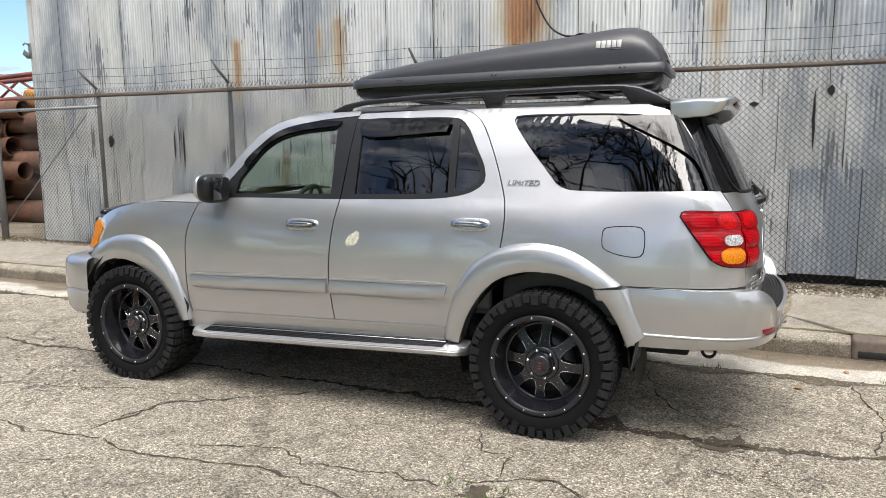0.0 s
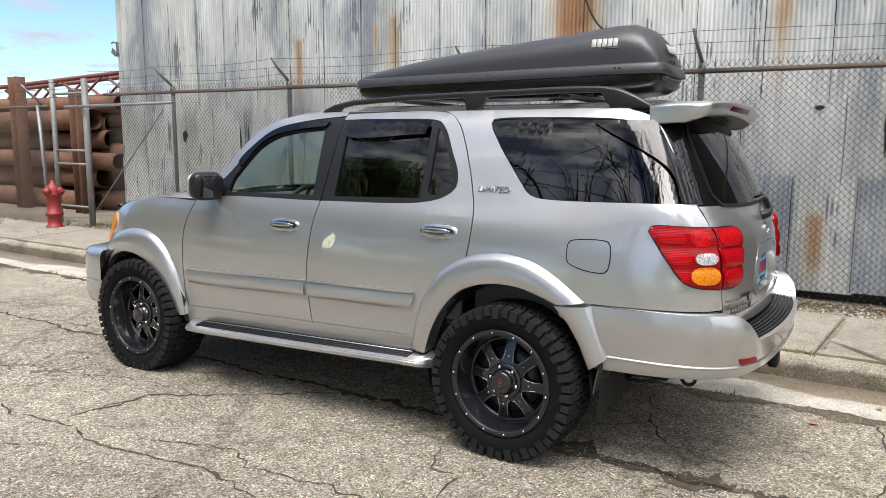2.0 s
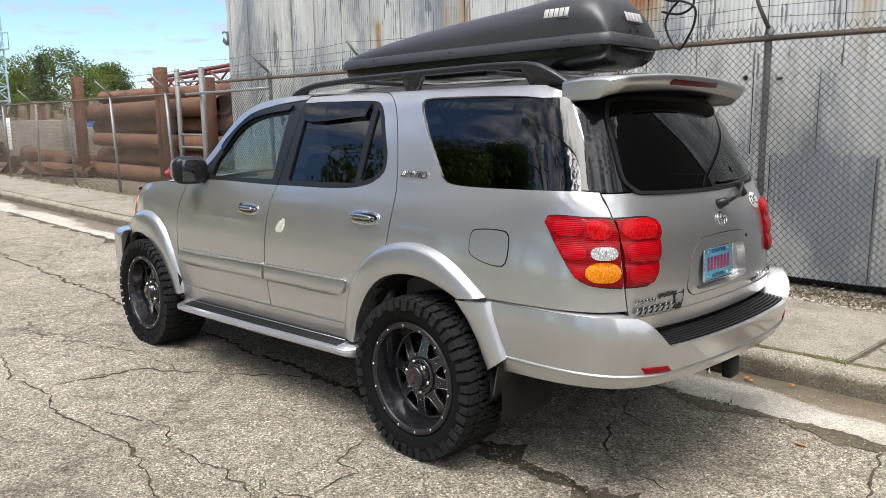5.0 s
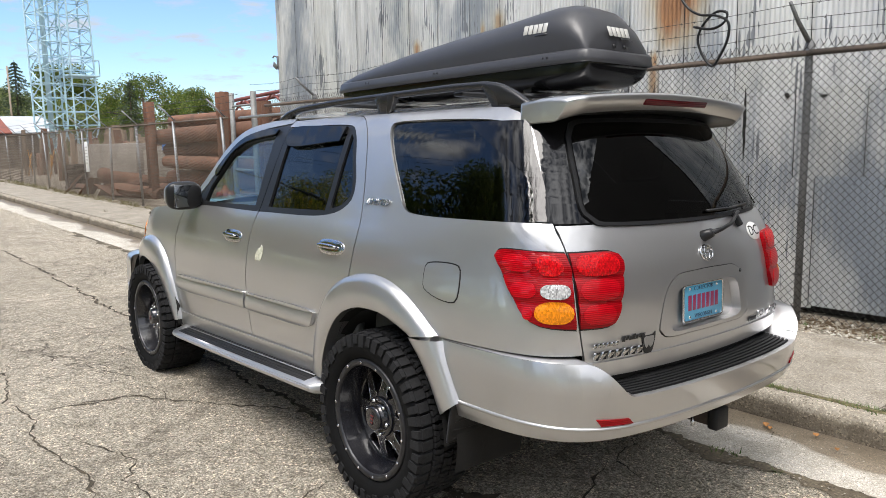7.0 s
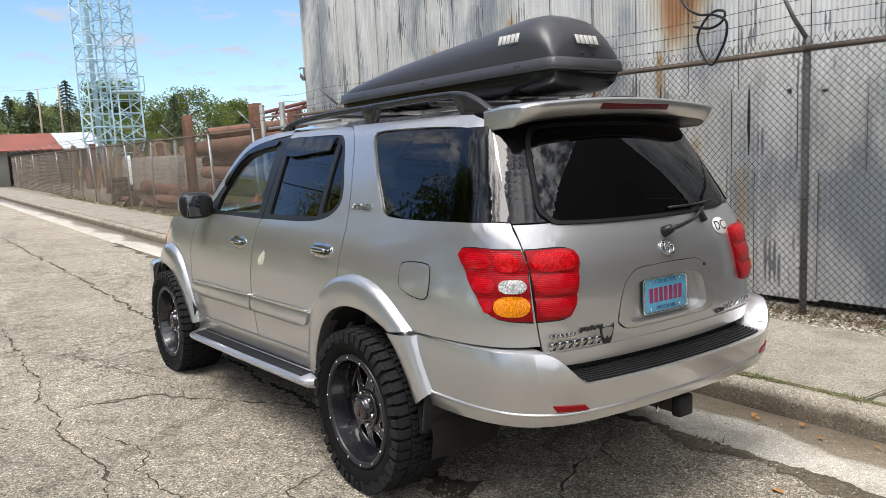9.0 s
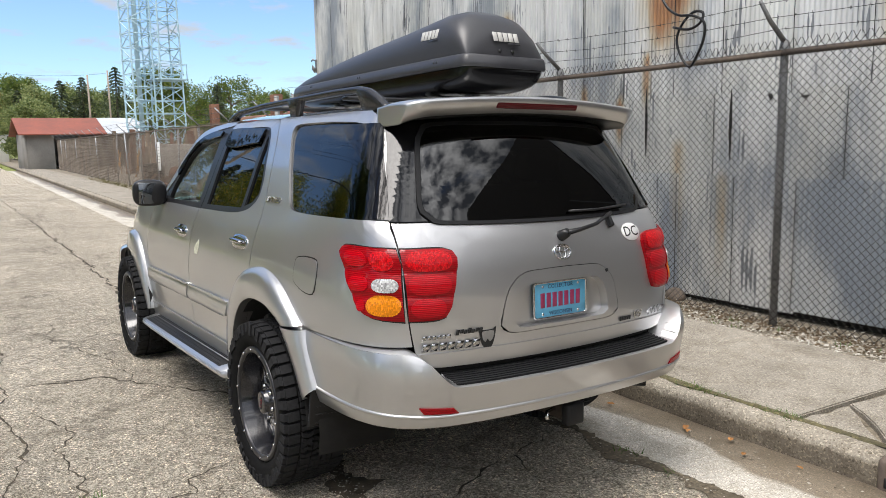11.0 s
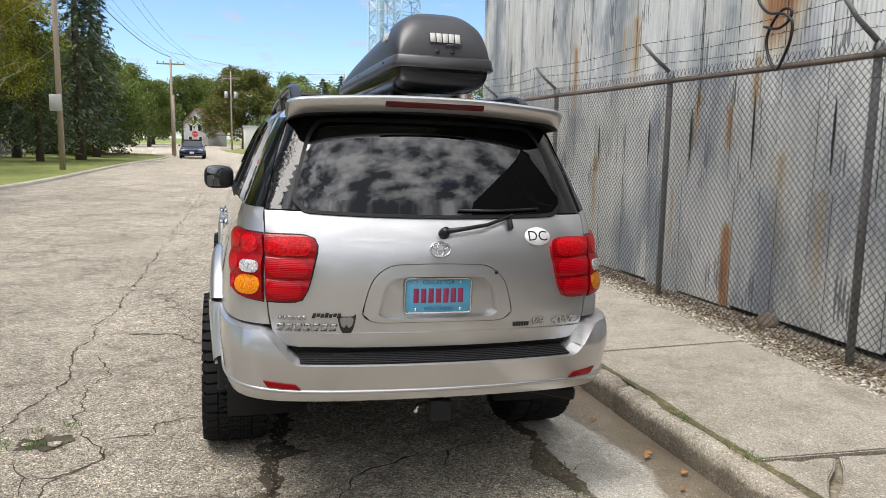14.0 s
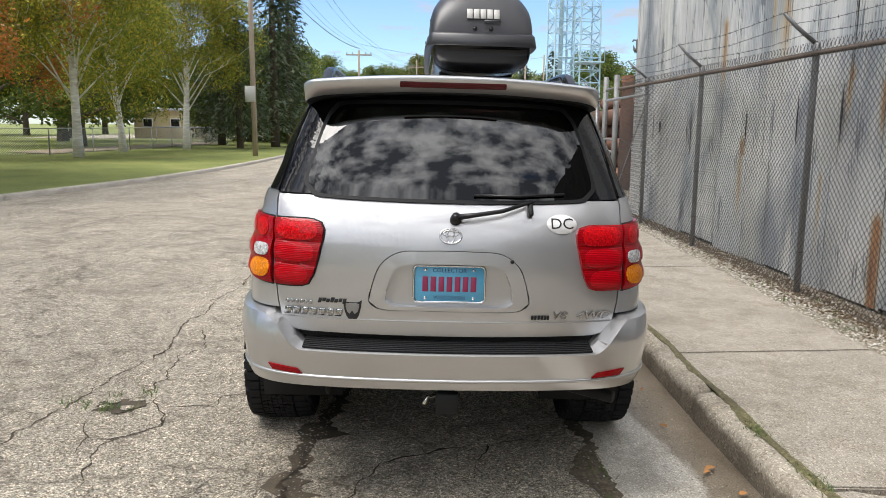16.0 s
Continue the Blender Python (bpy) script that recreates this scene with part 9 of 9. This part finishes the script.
BROWNROOF = surf("brown_shingle", (0.16, 0.09, 0.075), (0.10, 0.06, 0.05), rough=0.9, big=1, fine=8, bump=0.3)
for sg in (1, -1):
    V = [(4.9, 0, 8.75), (-4.9, 0, 8.75), (-4.9, sg * 3.8, 5.1), (4.9, sg * 3.8, 5.1)]
    V += [(a, b, c - 0.15) for a, b, c in V]
    raw("roof", V, [(0, 1, 2, 3), (4, 7, 6, 5), (0, 3, 7, 4), (2, 6, 7, 3), (1, 5, 6, 2)], BROWNROOF, house, smooth=False)
for y, z in ((-1.4, 1.6), (1.4, 1.6), (-1.2, 4.2), (1.2, 4.2), (0, 6.4)):
    wdw = part("window", box_bm((0.08, 1.0, 1.5), pose(4.52, y, z), 0.01, 1), WHITE, house)
    part("window_pane", box_bm((0.04, 0.8, 1.3), pose(4.56, y, z), 0.005, 1), GLOSS, wdw)
part("porch", box_bm((2.5, 9, 0.2), pose(1.0, 7.0, 2.7), 0.02), BROWNROOF, house)

vp = [(-79, 6.2), (-78, 7.8), (-100, 8.2), (-108, 6.3), (-107, 2.6), (-90, 4.2)]
tagged(raw("grass_verge", [(x, y, 0.05) for x, y in vp] + [(x, y, -0.15) for x, y in vp], [tuple(range(6))] + [(i, i + 6, (i + 1) % 6 + 6, (i + 1) % 6) for i in range(6)], LAWN, smooth=False), "grass verge before the white shed", "verge", kind="structure")
stop = thing("stop_sign", pose(-104, -0.3, 0), "red octagonal stop sign on a post", "road sign")
part("post", tube([(0, 0, 0), (0, 0, 2.5)], 0.03, 8), GALV, stop)
oc = [(0.05, 0.40 * math.cos(math.radians(22.5 + 45 * k)), 2.1 + 0.40 * math.sin(math.radians(22.5 + 45 * k))) for k in range(8)]
pl = raw("sign_plate", oc + [(0.03, b, c) for _, b, c in oc], [tuple(range(8)), tuple(range(15, 7, -1))] + [(k, k + 8, (k + 1) % 8 + 8, (k + 1) % 8) for k in range(8)], SIGNRED, stop, smooth=False)
letters("STOP", 0.26, pose(0.056, 0, 2.1, 90, 0, 90), WHITE, pl, 0.002)

# ---- the parked saloon facing up the street ----
sed = thing("saloon_car", pose(-60.5, 1.30, 0.03, 0, 0, 0), "dark blue saloon car standing in the road", "car")


def sedan():
    prof = [(2.25, 0.35, 0.62, 0.86), (2.2, 0.30, 0.72, 0.88), (1.7, 0.22, 0.86, 0.90), (1.0, 0.20, 0.95, 0.91), (0.4, 0.20, 0.98, 0.91), (-1.0, 0.20, 1.0, 0.91), (-1.9, 0.24, 1.0, 0.89), (-2.3, 0.35, 0.9, 0.84)]
    bm = bmesh.new()
    rws = []
    for x, zl, zh, w in prof:
        rws.append([bm.verts.new((x, y * w, z)) for y, z in ((-0.9, zl), (-1, zl + 0.15), (-1, zh - 0.22), (-0.93, zh - 0.05), (-0.6, zh), (0.6, zh), (0.93, zh - 0.05), (1, zh - 0.22), (1, zl + 0.15), (0.9, zl))])
    for a, b in zip(rws, rws[1:]):
        for k in range(10):
            bm.faces.new((a[k], a[(k + 1) % 10], b[(k + 1) % 10], b[k]))
    bm.faces.new(rws[0])
    bm.faces.new(rws[-1][::-1])
    bmesh.ops.recalc_face_normals(bm, faces=bm.faces[:])
    return bm


part("body", sedan(), NIGHTBLUE, sed)
cabv = [(1.0, -0.78, 0.95), (1.0, 0.78, 0.95), (0.25, 0.60, 1.43), (0.25, -0.60, 1.43), (-1.0, -0.60, 1.45), (-1.0, 0.60, 1.45), (-1.7, 0.75, 0.98), (-1.7, -0.75, 0.98)]
raw("cabin_glass", cabv, [(0, 1, 2, 3), (4, 5, 6, 7), (0, 3, 4, 7), (1, 6, 5, 2)], GLOSS, sed, "dark windscreen and windows", smooth=False)
part("roof", box_bm((1.35, 1.22, 0.05), pose(-0.38, 0, 1.455), 0.02), NIGHTBLUE, sed)
part("grille", box_bm((0.05, 0.9, 0.16), pose(2.24, 0, 0.60), 0.02), BLACK, sed)
part("number_plate", box_bm((0.03, 0.31, 0.15), pose(2.29, 0, 0.48), 0.004, 1), WHITE, sed)
for sg in (-1, 1):
    part("headlight", box_bm((0.10, 0.36, 0.12), pose(2.17, sg * 0.63, 0.68, 0, 0, sg * -12), 0.03), CLEAR, sed)
    part("mirror", box_bm((0.10, 0.16, 0.11), pose(0.70, sg * 0.98, 1.02), 0.03), NIGHTBLUE, sed)
    part("pillar", tube([(1.0, sg * 0.78, 0.96), (0.25, sg * 0.61, 1.44)], 0.03, 6), NIGHTBLUE, sed)
    for x in (1.45, -1.4):
        w_ = part("wheel", lathe([(0.0, -0.1), (0.20, -0.1), (0.22, -0.12), (0.32, -0.11), (0.335, -0.05), (0.335, 0.08), (0.2, 0.1)], 24, axis="Y"), RUBBER, sed)
        w_.matrix_basis = pose(x, sg * 0.82, 0.325, 0, 0, 0 if sg < 0 else 180)

# ---- poles and wires ----
def pole(x, y, h, arms, label, lean=0.0, name="utility_pole"):
    t = thing(name, pose(x, y, 0, 0, lean, 0), label, "utility pole")
    part("shaft", tube([(0, 0, -0.1), (0, 0, h * 0.5), (0, 0, h)], [0.135, 0.12, 0.10] if x > -40 else [0.12, 0.105, 0.09], 12), POLEWOOD, t)
    for z in arms:
        a = part("crossarm", box_bm((0.10, 2.4, 0.12), pose(0, 0, z), 0.01, 1), POLEWOOD, t)
        for dy in (-1.1, -0.6, 0.6, 1.1):
            part("insulator", lathe([(0, 0.2), (0.04, 0.18), (0.05, 0.08), (0.03, 0.0)], 8), GALV, a).location = (0, dy, z + 0.06)
    return t


p1 = pole(-34.75, -3.2, 12.4, (11.9,), "tall grey-brown wooden utility pole beside the lawn", 0.4)
sgn_ = part("pole_sign", box_bm((0.02, 0.50, 0.75), pose(0.20, -0.12, 3.1), 0.005, 1), SIGNGREY, p1, "grey sign plate")
p2 = pole(-69.0, -0.75, 8.4, (8.0,), "wooden utility pole with a crossarm at the bend")
p3 = pole(-106.0, 4.4, 10.6, (9.6,), "wooden utility pole with two grey transformers")
for sg in (-1, 1):
    part("transformer", lathe([(0, 0.9), (0.26, 0.88), (0.28, 0.1), (0.25, 0.0), (0, 0)], 14), GALV, p3).location = (0.1, sg * 0.62, 7.0)
p4 = pole(-66.5, -0.45, 5.2, (), "short grey street lamp pole", name="street_lamp")
part("lamp_head", box_bm((0.7, 0.2, 0.1), pose(0.4, 0.4, 5.2), 0.03), GALV, p4)
pole(-90, 17.5, 9.5, (), "grey wooden pole behind the shed", 0.0)
pole(-95, 20.5, 10.5, (), "grey wooden pole behind the shed", 0.0)
p0x = (0.0, -8.6)
pole(2.0, -8.9, 12.5, (12.0, 11.2), "wooden utility pole across the street")


def span(a, b, sag, r=0.012, n=14):
    a, b = Vector(a), Vector(b)
    return tube([a.lerp(b, i / n) - Vector((0, 0, sag * 4 * (i / n) * (1 - i / n))) for i in range(n + 1)], r, 4)


lines = thing("overhead_lines", Matrix.Identity(4), "sagging overhead power lines between poles", "power line")
for dy in (-1.1, -0.6, 0.6, 1.1):
    part("cable", span((2, -8.9 + dy, 12.2), (-34.75, -3.2 + dy, 12.1), 0.7), BLACK, lines)
    part("cable", span((-34.75, -3.2 + dy, 12.1), (-69, -0.75 + dy, 9.3), 0.9), BLACK, lines)
    part("cable", span((-69, -0.75 + dy, 9.3), (-106, 4.4 + dy, 9.8), 0.6), BLACK, lines)
part("cable_bundle", span((2, -8.9, 9.6), (-34.75, -3.2, 9.7), 0.8, 0.035), BLACK, lines)
part("cable_bundle", span((-34.75, -3.2, 9.7), (-69, -0.75, 8.6), 0.8, 0.03), BLACK, lines)
part("cable", span((2, -8.9, 11.3), (60, -14, 11.4), 0.8), BLACK, lines)
part("cable", span((-69, -0.75, 9.0), (-95, 20.5, 10.2), 0.9), BLACK, lines)

# ---- lawn, its kerb, park fence ----
EDGE = [(60, -9.0), (20, -7.6), (6, -6.6), (-4, -5.7), (-10, -4.9), (-14.5, -4.05), (-19.5, -3.0), (-26, -2.35), (-34, -2.1), (-45, -1.75), (-56, -0.9), (-64, -1.0), (-70, -3.4), (-74, -9), (-75, -20), (-75, -60)]
edge = [Vector((x, y, 0)) for x, y in EDGE]
edge = [Vector((p.x, p.y, 0)) for p in smooth3(edge, 4)]
V, F = [], []
for p in edge:
    V += [(p.x, p.y - 0.01, 0.11), (p.x - 3 if p.x < -66 else p.x, p.y - 6, 0.16) if p.x > -66 else (p.x + 6, p.y - 3, 0.16), (60 - (60 - p.x) * 0.6 if p.x > -66 else -30, -70, 0.22)]
for i in range(len(edge) - 1):
    for j in range(2):
        a = i * 3 + j
        F.append((a, a + 3, a + 4, a + 1))
tagged(raw("lawn", V, F, LAWN), "mown green park lawn with fallen leaves", "lawn", kind="structure")
bm = bmesh.new()
rws = []
for i, p in enumerate(edge):
    d = (edge[min(i + 1, len(edge) - 1)] - edge[max(i - 1, 0)]).normalized()
    s = Vector((-d.y, d.x, 0))
    if s.y > 0:
        s = -s
    rws.append([bm.verts.new(p - s * a + Vector((0, 0, z))) for a, z in ((0.20, -0.1), (0.18, 0.10), (0.13, 0.13), (0.0, 0.135), (-0.02, 0.08))])
for a, b in zip(rws, rws[1:]):
    for k in range(4):
        bm.faces.new((a[k], b[k], b[k + 1], a[k + 1]))
bmesh.ops.recalc_face_normals(bm, faces=bm.faces[:])
tagged(part("lawn_kerb", bm, concrete("pale_kerb_concrete", (0.52, 0.48, 0.41), (0.37, 0.34, 0.285))), "low concrete kerb along the lawn", "kerb", kind="structure")

pf = thing("park_fence", Matrix.Identity(4), "waist-high silver chain-link fence round the ball field", "fence")
pfp = [(-32.5, -30), (-32.8, -24), (-33.2, -18), (-33.6, -12.6), (-41, -11.6), (-49, -10.6), (-56.5, -9.9), (-58.5, -16)]
for a, b in zip(pfp, pfp[1:]):
    A, B = Vector((*a, 0.15)), Vector((*b, 0.15))
    k = max(1, int((B - A).length / 2.6))
    for i in range(k + 1):
        p = A.lerp(B, i / k)
        part("post", tube([p, p + Vector((0, 0, 1.25))], 0.032, 6), FENCEGREY, pf)
    part("rail", tube([A + Vector((0, 0, 1.25)), B + Vector((0, 0, 1.25))], 0.026, 6), FENCEGREY, pf)
    d = (B - A)
    L = d.length
    d.normalize()
    V, F = [], []
    m = int(L / 0.11)
    for i in range(-11, m):
        for sg in (1, -1):
            ua, ub = i * 0.11, i * 0.11 + 1.2
            za, zb = (0, 1.2) if sg > 0 else (1.2, 0)
            if ub > L or ua < 0:
                continue
            pa, pb = A + d * ua + Vector((0, 0, za)), A + d * ub + Vector((0, 0, zb))
            q = len(V)
            w = Vector((0, 0, 0.007))
            V += [pa - w, pa + w, pb + w, pb - w]
            F.append((q, q + 1, q + 2, q + 3))
    raw("link_mesh", V, F, FENCEGREY, pf, smooth=False)
FIELD = concrete("ball_field_dirt", (0.30, 0.25, 0.19), (0.24, 0.19, 0.14))
tagged(raw("field_path", [(-34, -12.8, 0.20), (-56, -10.4, 0.19), (-60, -13.0, 0.20), (-36, -16, 0.21)], [(0, 1, 2, 3)], FIELD), "sandy infield edge behind the park fence", "path", kind="structure")
tb = thing("park_building", pose(-85, -22, 0), "low tan park building behind the birches", "building")
part("wall", box_bm((5, 9, 3.0), pose(0, 0, 1.5), 0.02, 1), TANWALL, tb)
part("roof", box_bm((6, 10, 0.3), pose(0, 0, 3.15), 0.05), ROOFGREY, tb)
for y in (-3, 0, 3):
    wdw = part("window", box_bm((0.06, 1.1, 1.0), pose(2.52, y, 1.7), 0.01, 1), WHITE, tb)
    part("window_pane", box_bm((0.04, 0.9, 0.8), pose(2.55, y, 1.7), 0.005, 1), GLOSS, wdw)

# ---- trees ----
birch = put(broadleaf(12.5, 3.0, 0.19, 2, BIRCHBARK, L_BIRCH, "white-barked birch with yellowing green leaves", 40, 190, 0.066, (0.7, 0.4), low=0.20, droop=0.95, steep=1.8), -31.4, -10.3, 0.12)
again(birch, -42.6, -8.9, 0.12, 0.98, 140)
again(birch, -37.4, -10.6, 0.12, 0.86, 250)
maple = put(broadleaf(9.5, 4.2, 0.24, 6, BARK, L_RUST, "maple with orange autumn leaves", 16, 170, 0.085, low=0.22), -29.5, -13.4, 0.12)
again(maple, -44, -27, 0.12, 1.1, 80)
green = put(broadleaf(13.5, 5.4, 0.34, 8, BARK, L_GREEN, "broad green shade tree", 20, 85, 0.19, low=0.10, droop=0.4), -47.0, -17.0, 0.12)
# small copies at y -19 to -23 are unseen, added to block low southern sky
for x, y, s, tn in ((-172, -5.5, 1.08, 15), (-181, -0.5, 1.12, 215), (-170, -11.5, 1.0, 140), (-60, -24, 1.1, 40), (-80, -32, 1.2, 100), (-98, 33, 0.55, 300), (-92, 40, 0.62, 12), (-128, -16, 0.95, 77), (-120, -30, 1.0, 10), (-118, -44, 1.1, 50), (-110, -58, 1.0, 120), (-100, -70, 1.1, 190), (-135, -9, 0.8, 33), (-172, -28, 1.3, 10), (-165, -16, 1.2, 200), (-150, 40, 1.2, 90), (-170, 18, 1.15, 150), (14, -16, 1.15, 310), (-75, -44, 0.9, 20), (-88, -54, 1.0, 95), (-64, -40, 0.8, 170), (-102, -48, 1.05, 260), (-55, -36, 0.75, 330), (-26, -19, 0.55, 15), (-6, -21, 0.5, 200), (4, -20, 0.55, 75), (22, -19, 0.6, 140), (30, -12, 0.75, 20), (40, -10, 0.85, 130), (52, -13, 0.9, 220), (64, -6, 0.9, 70), (70, 4, 0.8, 180), (62, 14, 0.85, 290), (74, -16, 1.0, 15), (-19, -23, 0.5, 260)):
    again(green, x, y, 0.05, s, tn)
willow = put(broadleaf(11.0, 5.2, 0.42, 12, BARK, L_GREEN, "dense drooping dark green tree by the bend", 22, 110, 0.17, low=0.12, droop=0.9), -70.5, -8.6, 0.1, 0.85)
again(willow, -63.5, -9.6, 0.1, 0.85, 130)
pale = put(broadleaf(10.5, 4.6, 0.26, 15, BARK, L_WILLOW, "pale green tree behind the sheds", 18, 80, 0.20, low=0.06), -120, 14.5, 0.0)
for x, y, s, tn in ((-117, 20, 1.0, 60), (-96, 12.4, 0.7, 20), (-78, 22.5, 0.5, 70), (-130, 27, 1.0, 140)):
    again(pale, x, y, 0.0, s, tn)
autumn = put(broadleaf(14.0, 5.8, 0.36, 17, BARK, L_MAPLE, "large rounded maple turning bronze", 24, 110, 0.20, low=0.06), -124.0, 6.3, 0.0, 0.93)
again(autumn, -160, -40, 0.0, 1.1, 50)
spruce = put(conifer(16.5, 3.0, 3, "tall dark green spruce", 7200), -49.2, -4.9, 0.1)
for x, y, s, tn in ((-45.4, -6.4, 0.72, 80), (-57.0, -5.2, 0.95, 30), (-52, -9.2, 0.9, 200), (-140, 9, 0.75, 80)):
    again(spruce, x, y, 0.05, s, tn)
fir = put(conifer(10.8, 4.2, 9, "broad dark green spruce behind the sheds", 7600), -112, 17.5, 0.0)
for x, y, s, tn in ((-113, 20.4, 1.05, 50), (-108, 23.8, 1.15, 160), (-75, 27.0, 0.72, 20), (-118, 13.0, 0.9, 210), (-30, 30, 0.6, 40)):
    again(fir, x, y, 0.05, s, tn)
oak = put(broadleaf(8.6, 4.4, 0.30, 23, BARK, L_GREEN, "rounded oak behind the yard", 15, 70, 0.14, low=0.10), -82.0, 30.5, 0.0, 1.05)
for x, y, s, tn in ((-60, 31, 0.42, 30), (-76, 25.5, 0.5, 110), (-46, 29, 0.3, 200), (-100, 26, 0.8, 60)):
    again(oak, x, y, 0.0, s, tn)
put(broadleaf(18.0, 6.5, 0.36, 31, BARK, L_GREEN, "large bare tree across the street", 34, bare=True, low=0.34), -2.2, -8.6, 0.1)
put(broadleaf(16.0, 5.6, 0.36, 41, BARK, L_GREEN, "tall green tree across the street", 20, 260, 0.11, low=0.2), -16.5, -12.0, 0.12)
put(broadleaf(13.0, 4.8, 0.32, 43, BARK, L_GREEN, "green tree at the edge of the park", 18, 260, 0.11, low=0.2), -9.5, -13.5, 0.12)

# ---- small growth and litter ----
LEAFLIT = surf("fallen_leaf", (0.40, 0.20, 0.06), (0.28, 0.12, 0.04), rough=0.8, fine=60, bump=0.2, rand=0.35)
rl = random.Random(77)
lf = None
for x, y in ((0.22, 5.50), (-0.42, 6.36), (0.02, 6.30), (0.30, 6.38), (-0.98, 6.30), (1.0, 6.2), (0.55, 6.05), (-1.6, 6.35), (1.4, 6.3), (-0.15, 6.42), (-0.38, 6.33)):
    z = -0.036 if y > 5.83 else road_z(y) + 0.004
    if lf is None:
        lf = thing("fallen_leaf", pose(x, y, z) @ Matrix.Scale(0.6, 4), "curled orange-brown fallen leaf", "leaf", "fallen leaves")
        V = [(-0.05, 0, 0.0), (-0.02, 0.026, 0.012), (0.025, 0.028, 0.015), (0.055, 0.0, 0.006), (0.025, -0.026, 0.012), (-0.02, -0.024, 0.016), (0.0, 0.0, 0.0)]
        raw("blade", V, [(0, 1, 6), (1, 2, 6), (2, 3, 6), (3, 4, 6), (4, 5, 6), (5, 0, 6)], LEAFLIT, lf, smooth=False)
    else:
        again(lf, x, y, z, rl.uniform(0.4, 0.75), rl.uniform(0, 360))
WEED = leaf_mat("weed_leaf", ((0.0, (0.04, 0.09, 0.015)), (1.0, (0.13, 0.20, 0.04))))


DRYWEED = leaf_mat("dry_weed_leaf", ((0.0, (0.10, 0.085, 0.04)), (0.6, (0.20, 0.16, 0.075)), (1.0, (0.13, 0.16, 0.05))))


def tufts(name, spots, label, seed, hmax=0.09, blades=16, leaf=WEED):
    rnd = random.Random(seed)
    V, F = [], []
    for x, y, z in spots:
        for _ in range(blades):
            a = rnd.uniform(0, 6.28)
            h = rnd.uniform(0.25, 1.0) * hmax
            d = Vector((math.cos(a), math.sin(a), 0))
            s = Vector((-d.y, d.x, 0)) * 0.004
            p = Vector((x + rnd.gauss(0, 0.02), y + rnd.gauss(0, 0.02), z))
            k = len(V)
            V += [p - s, p + s, p + d * h * 0.8 + Vector((0, 0, h))]
            F.append((k, k + 1, k + 2))
    return tagged(raw(name, V, F, leaf, smooth=False), label, "weeds", kind="stuff")


spots = []
for i in range(260):
    x = rl.choice((rl.uniform(-12, 4), rl.gauss(-0.55, 0.10), rl.gauss(0.02, 0.06), rl.gauss(0.95, 0.08)))
    spots.append((x, kerb_y(x) + 0.145 + rl.gauss(0, 0.006), 0.085))
for i in range(40):
    x = rl.uniform(-9, 3)
    spots.append((x, kerb_y(x) - 0.715 + rl.gauss(0, 0.02), -0.035))
for i in range(16):
    spots.append((-1.2 + rl.gauss(0, 0.12), 3.02 + rl.gauss(0, 0.10), 0.03))
for i in range(70):
    x = rl.uniform(-11, 4)
    spots.append((x, 8.35 + rl.gauss(0, 0.12), 0.09))
tufts("kerb_weeds", spots, "thin weeds and grass in the pavement cracks", 5, 0.05, 7)
spots = [(rl.uniform(-40, -11.2), 0, 0.07) for _ in range(420)]
tufts("fence_weeds", [(x, fence_y(x) - abs(rl.gauss(0.1, 0.3)), z) for x, _, z in spots], "dry brown grass along the fence foot", 6, 0.16, 14, DRYWEED)
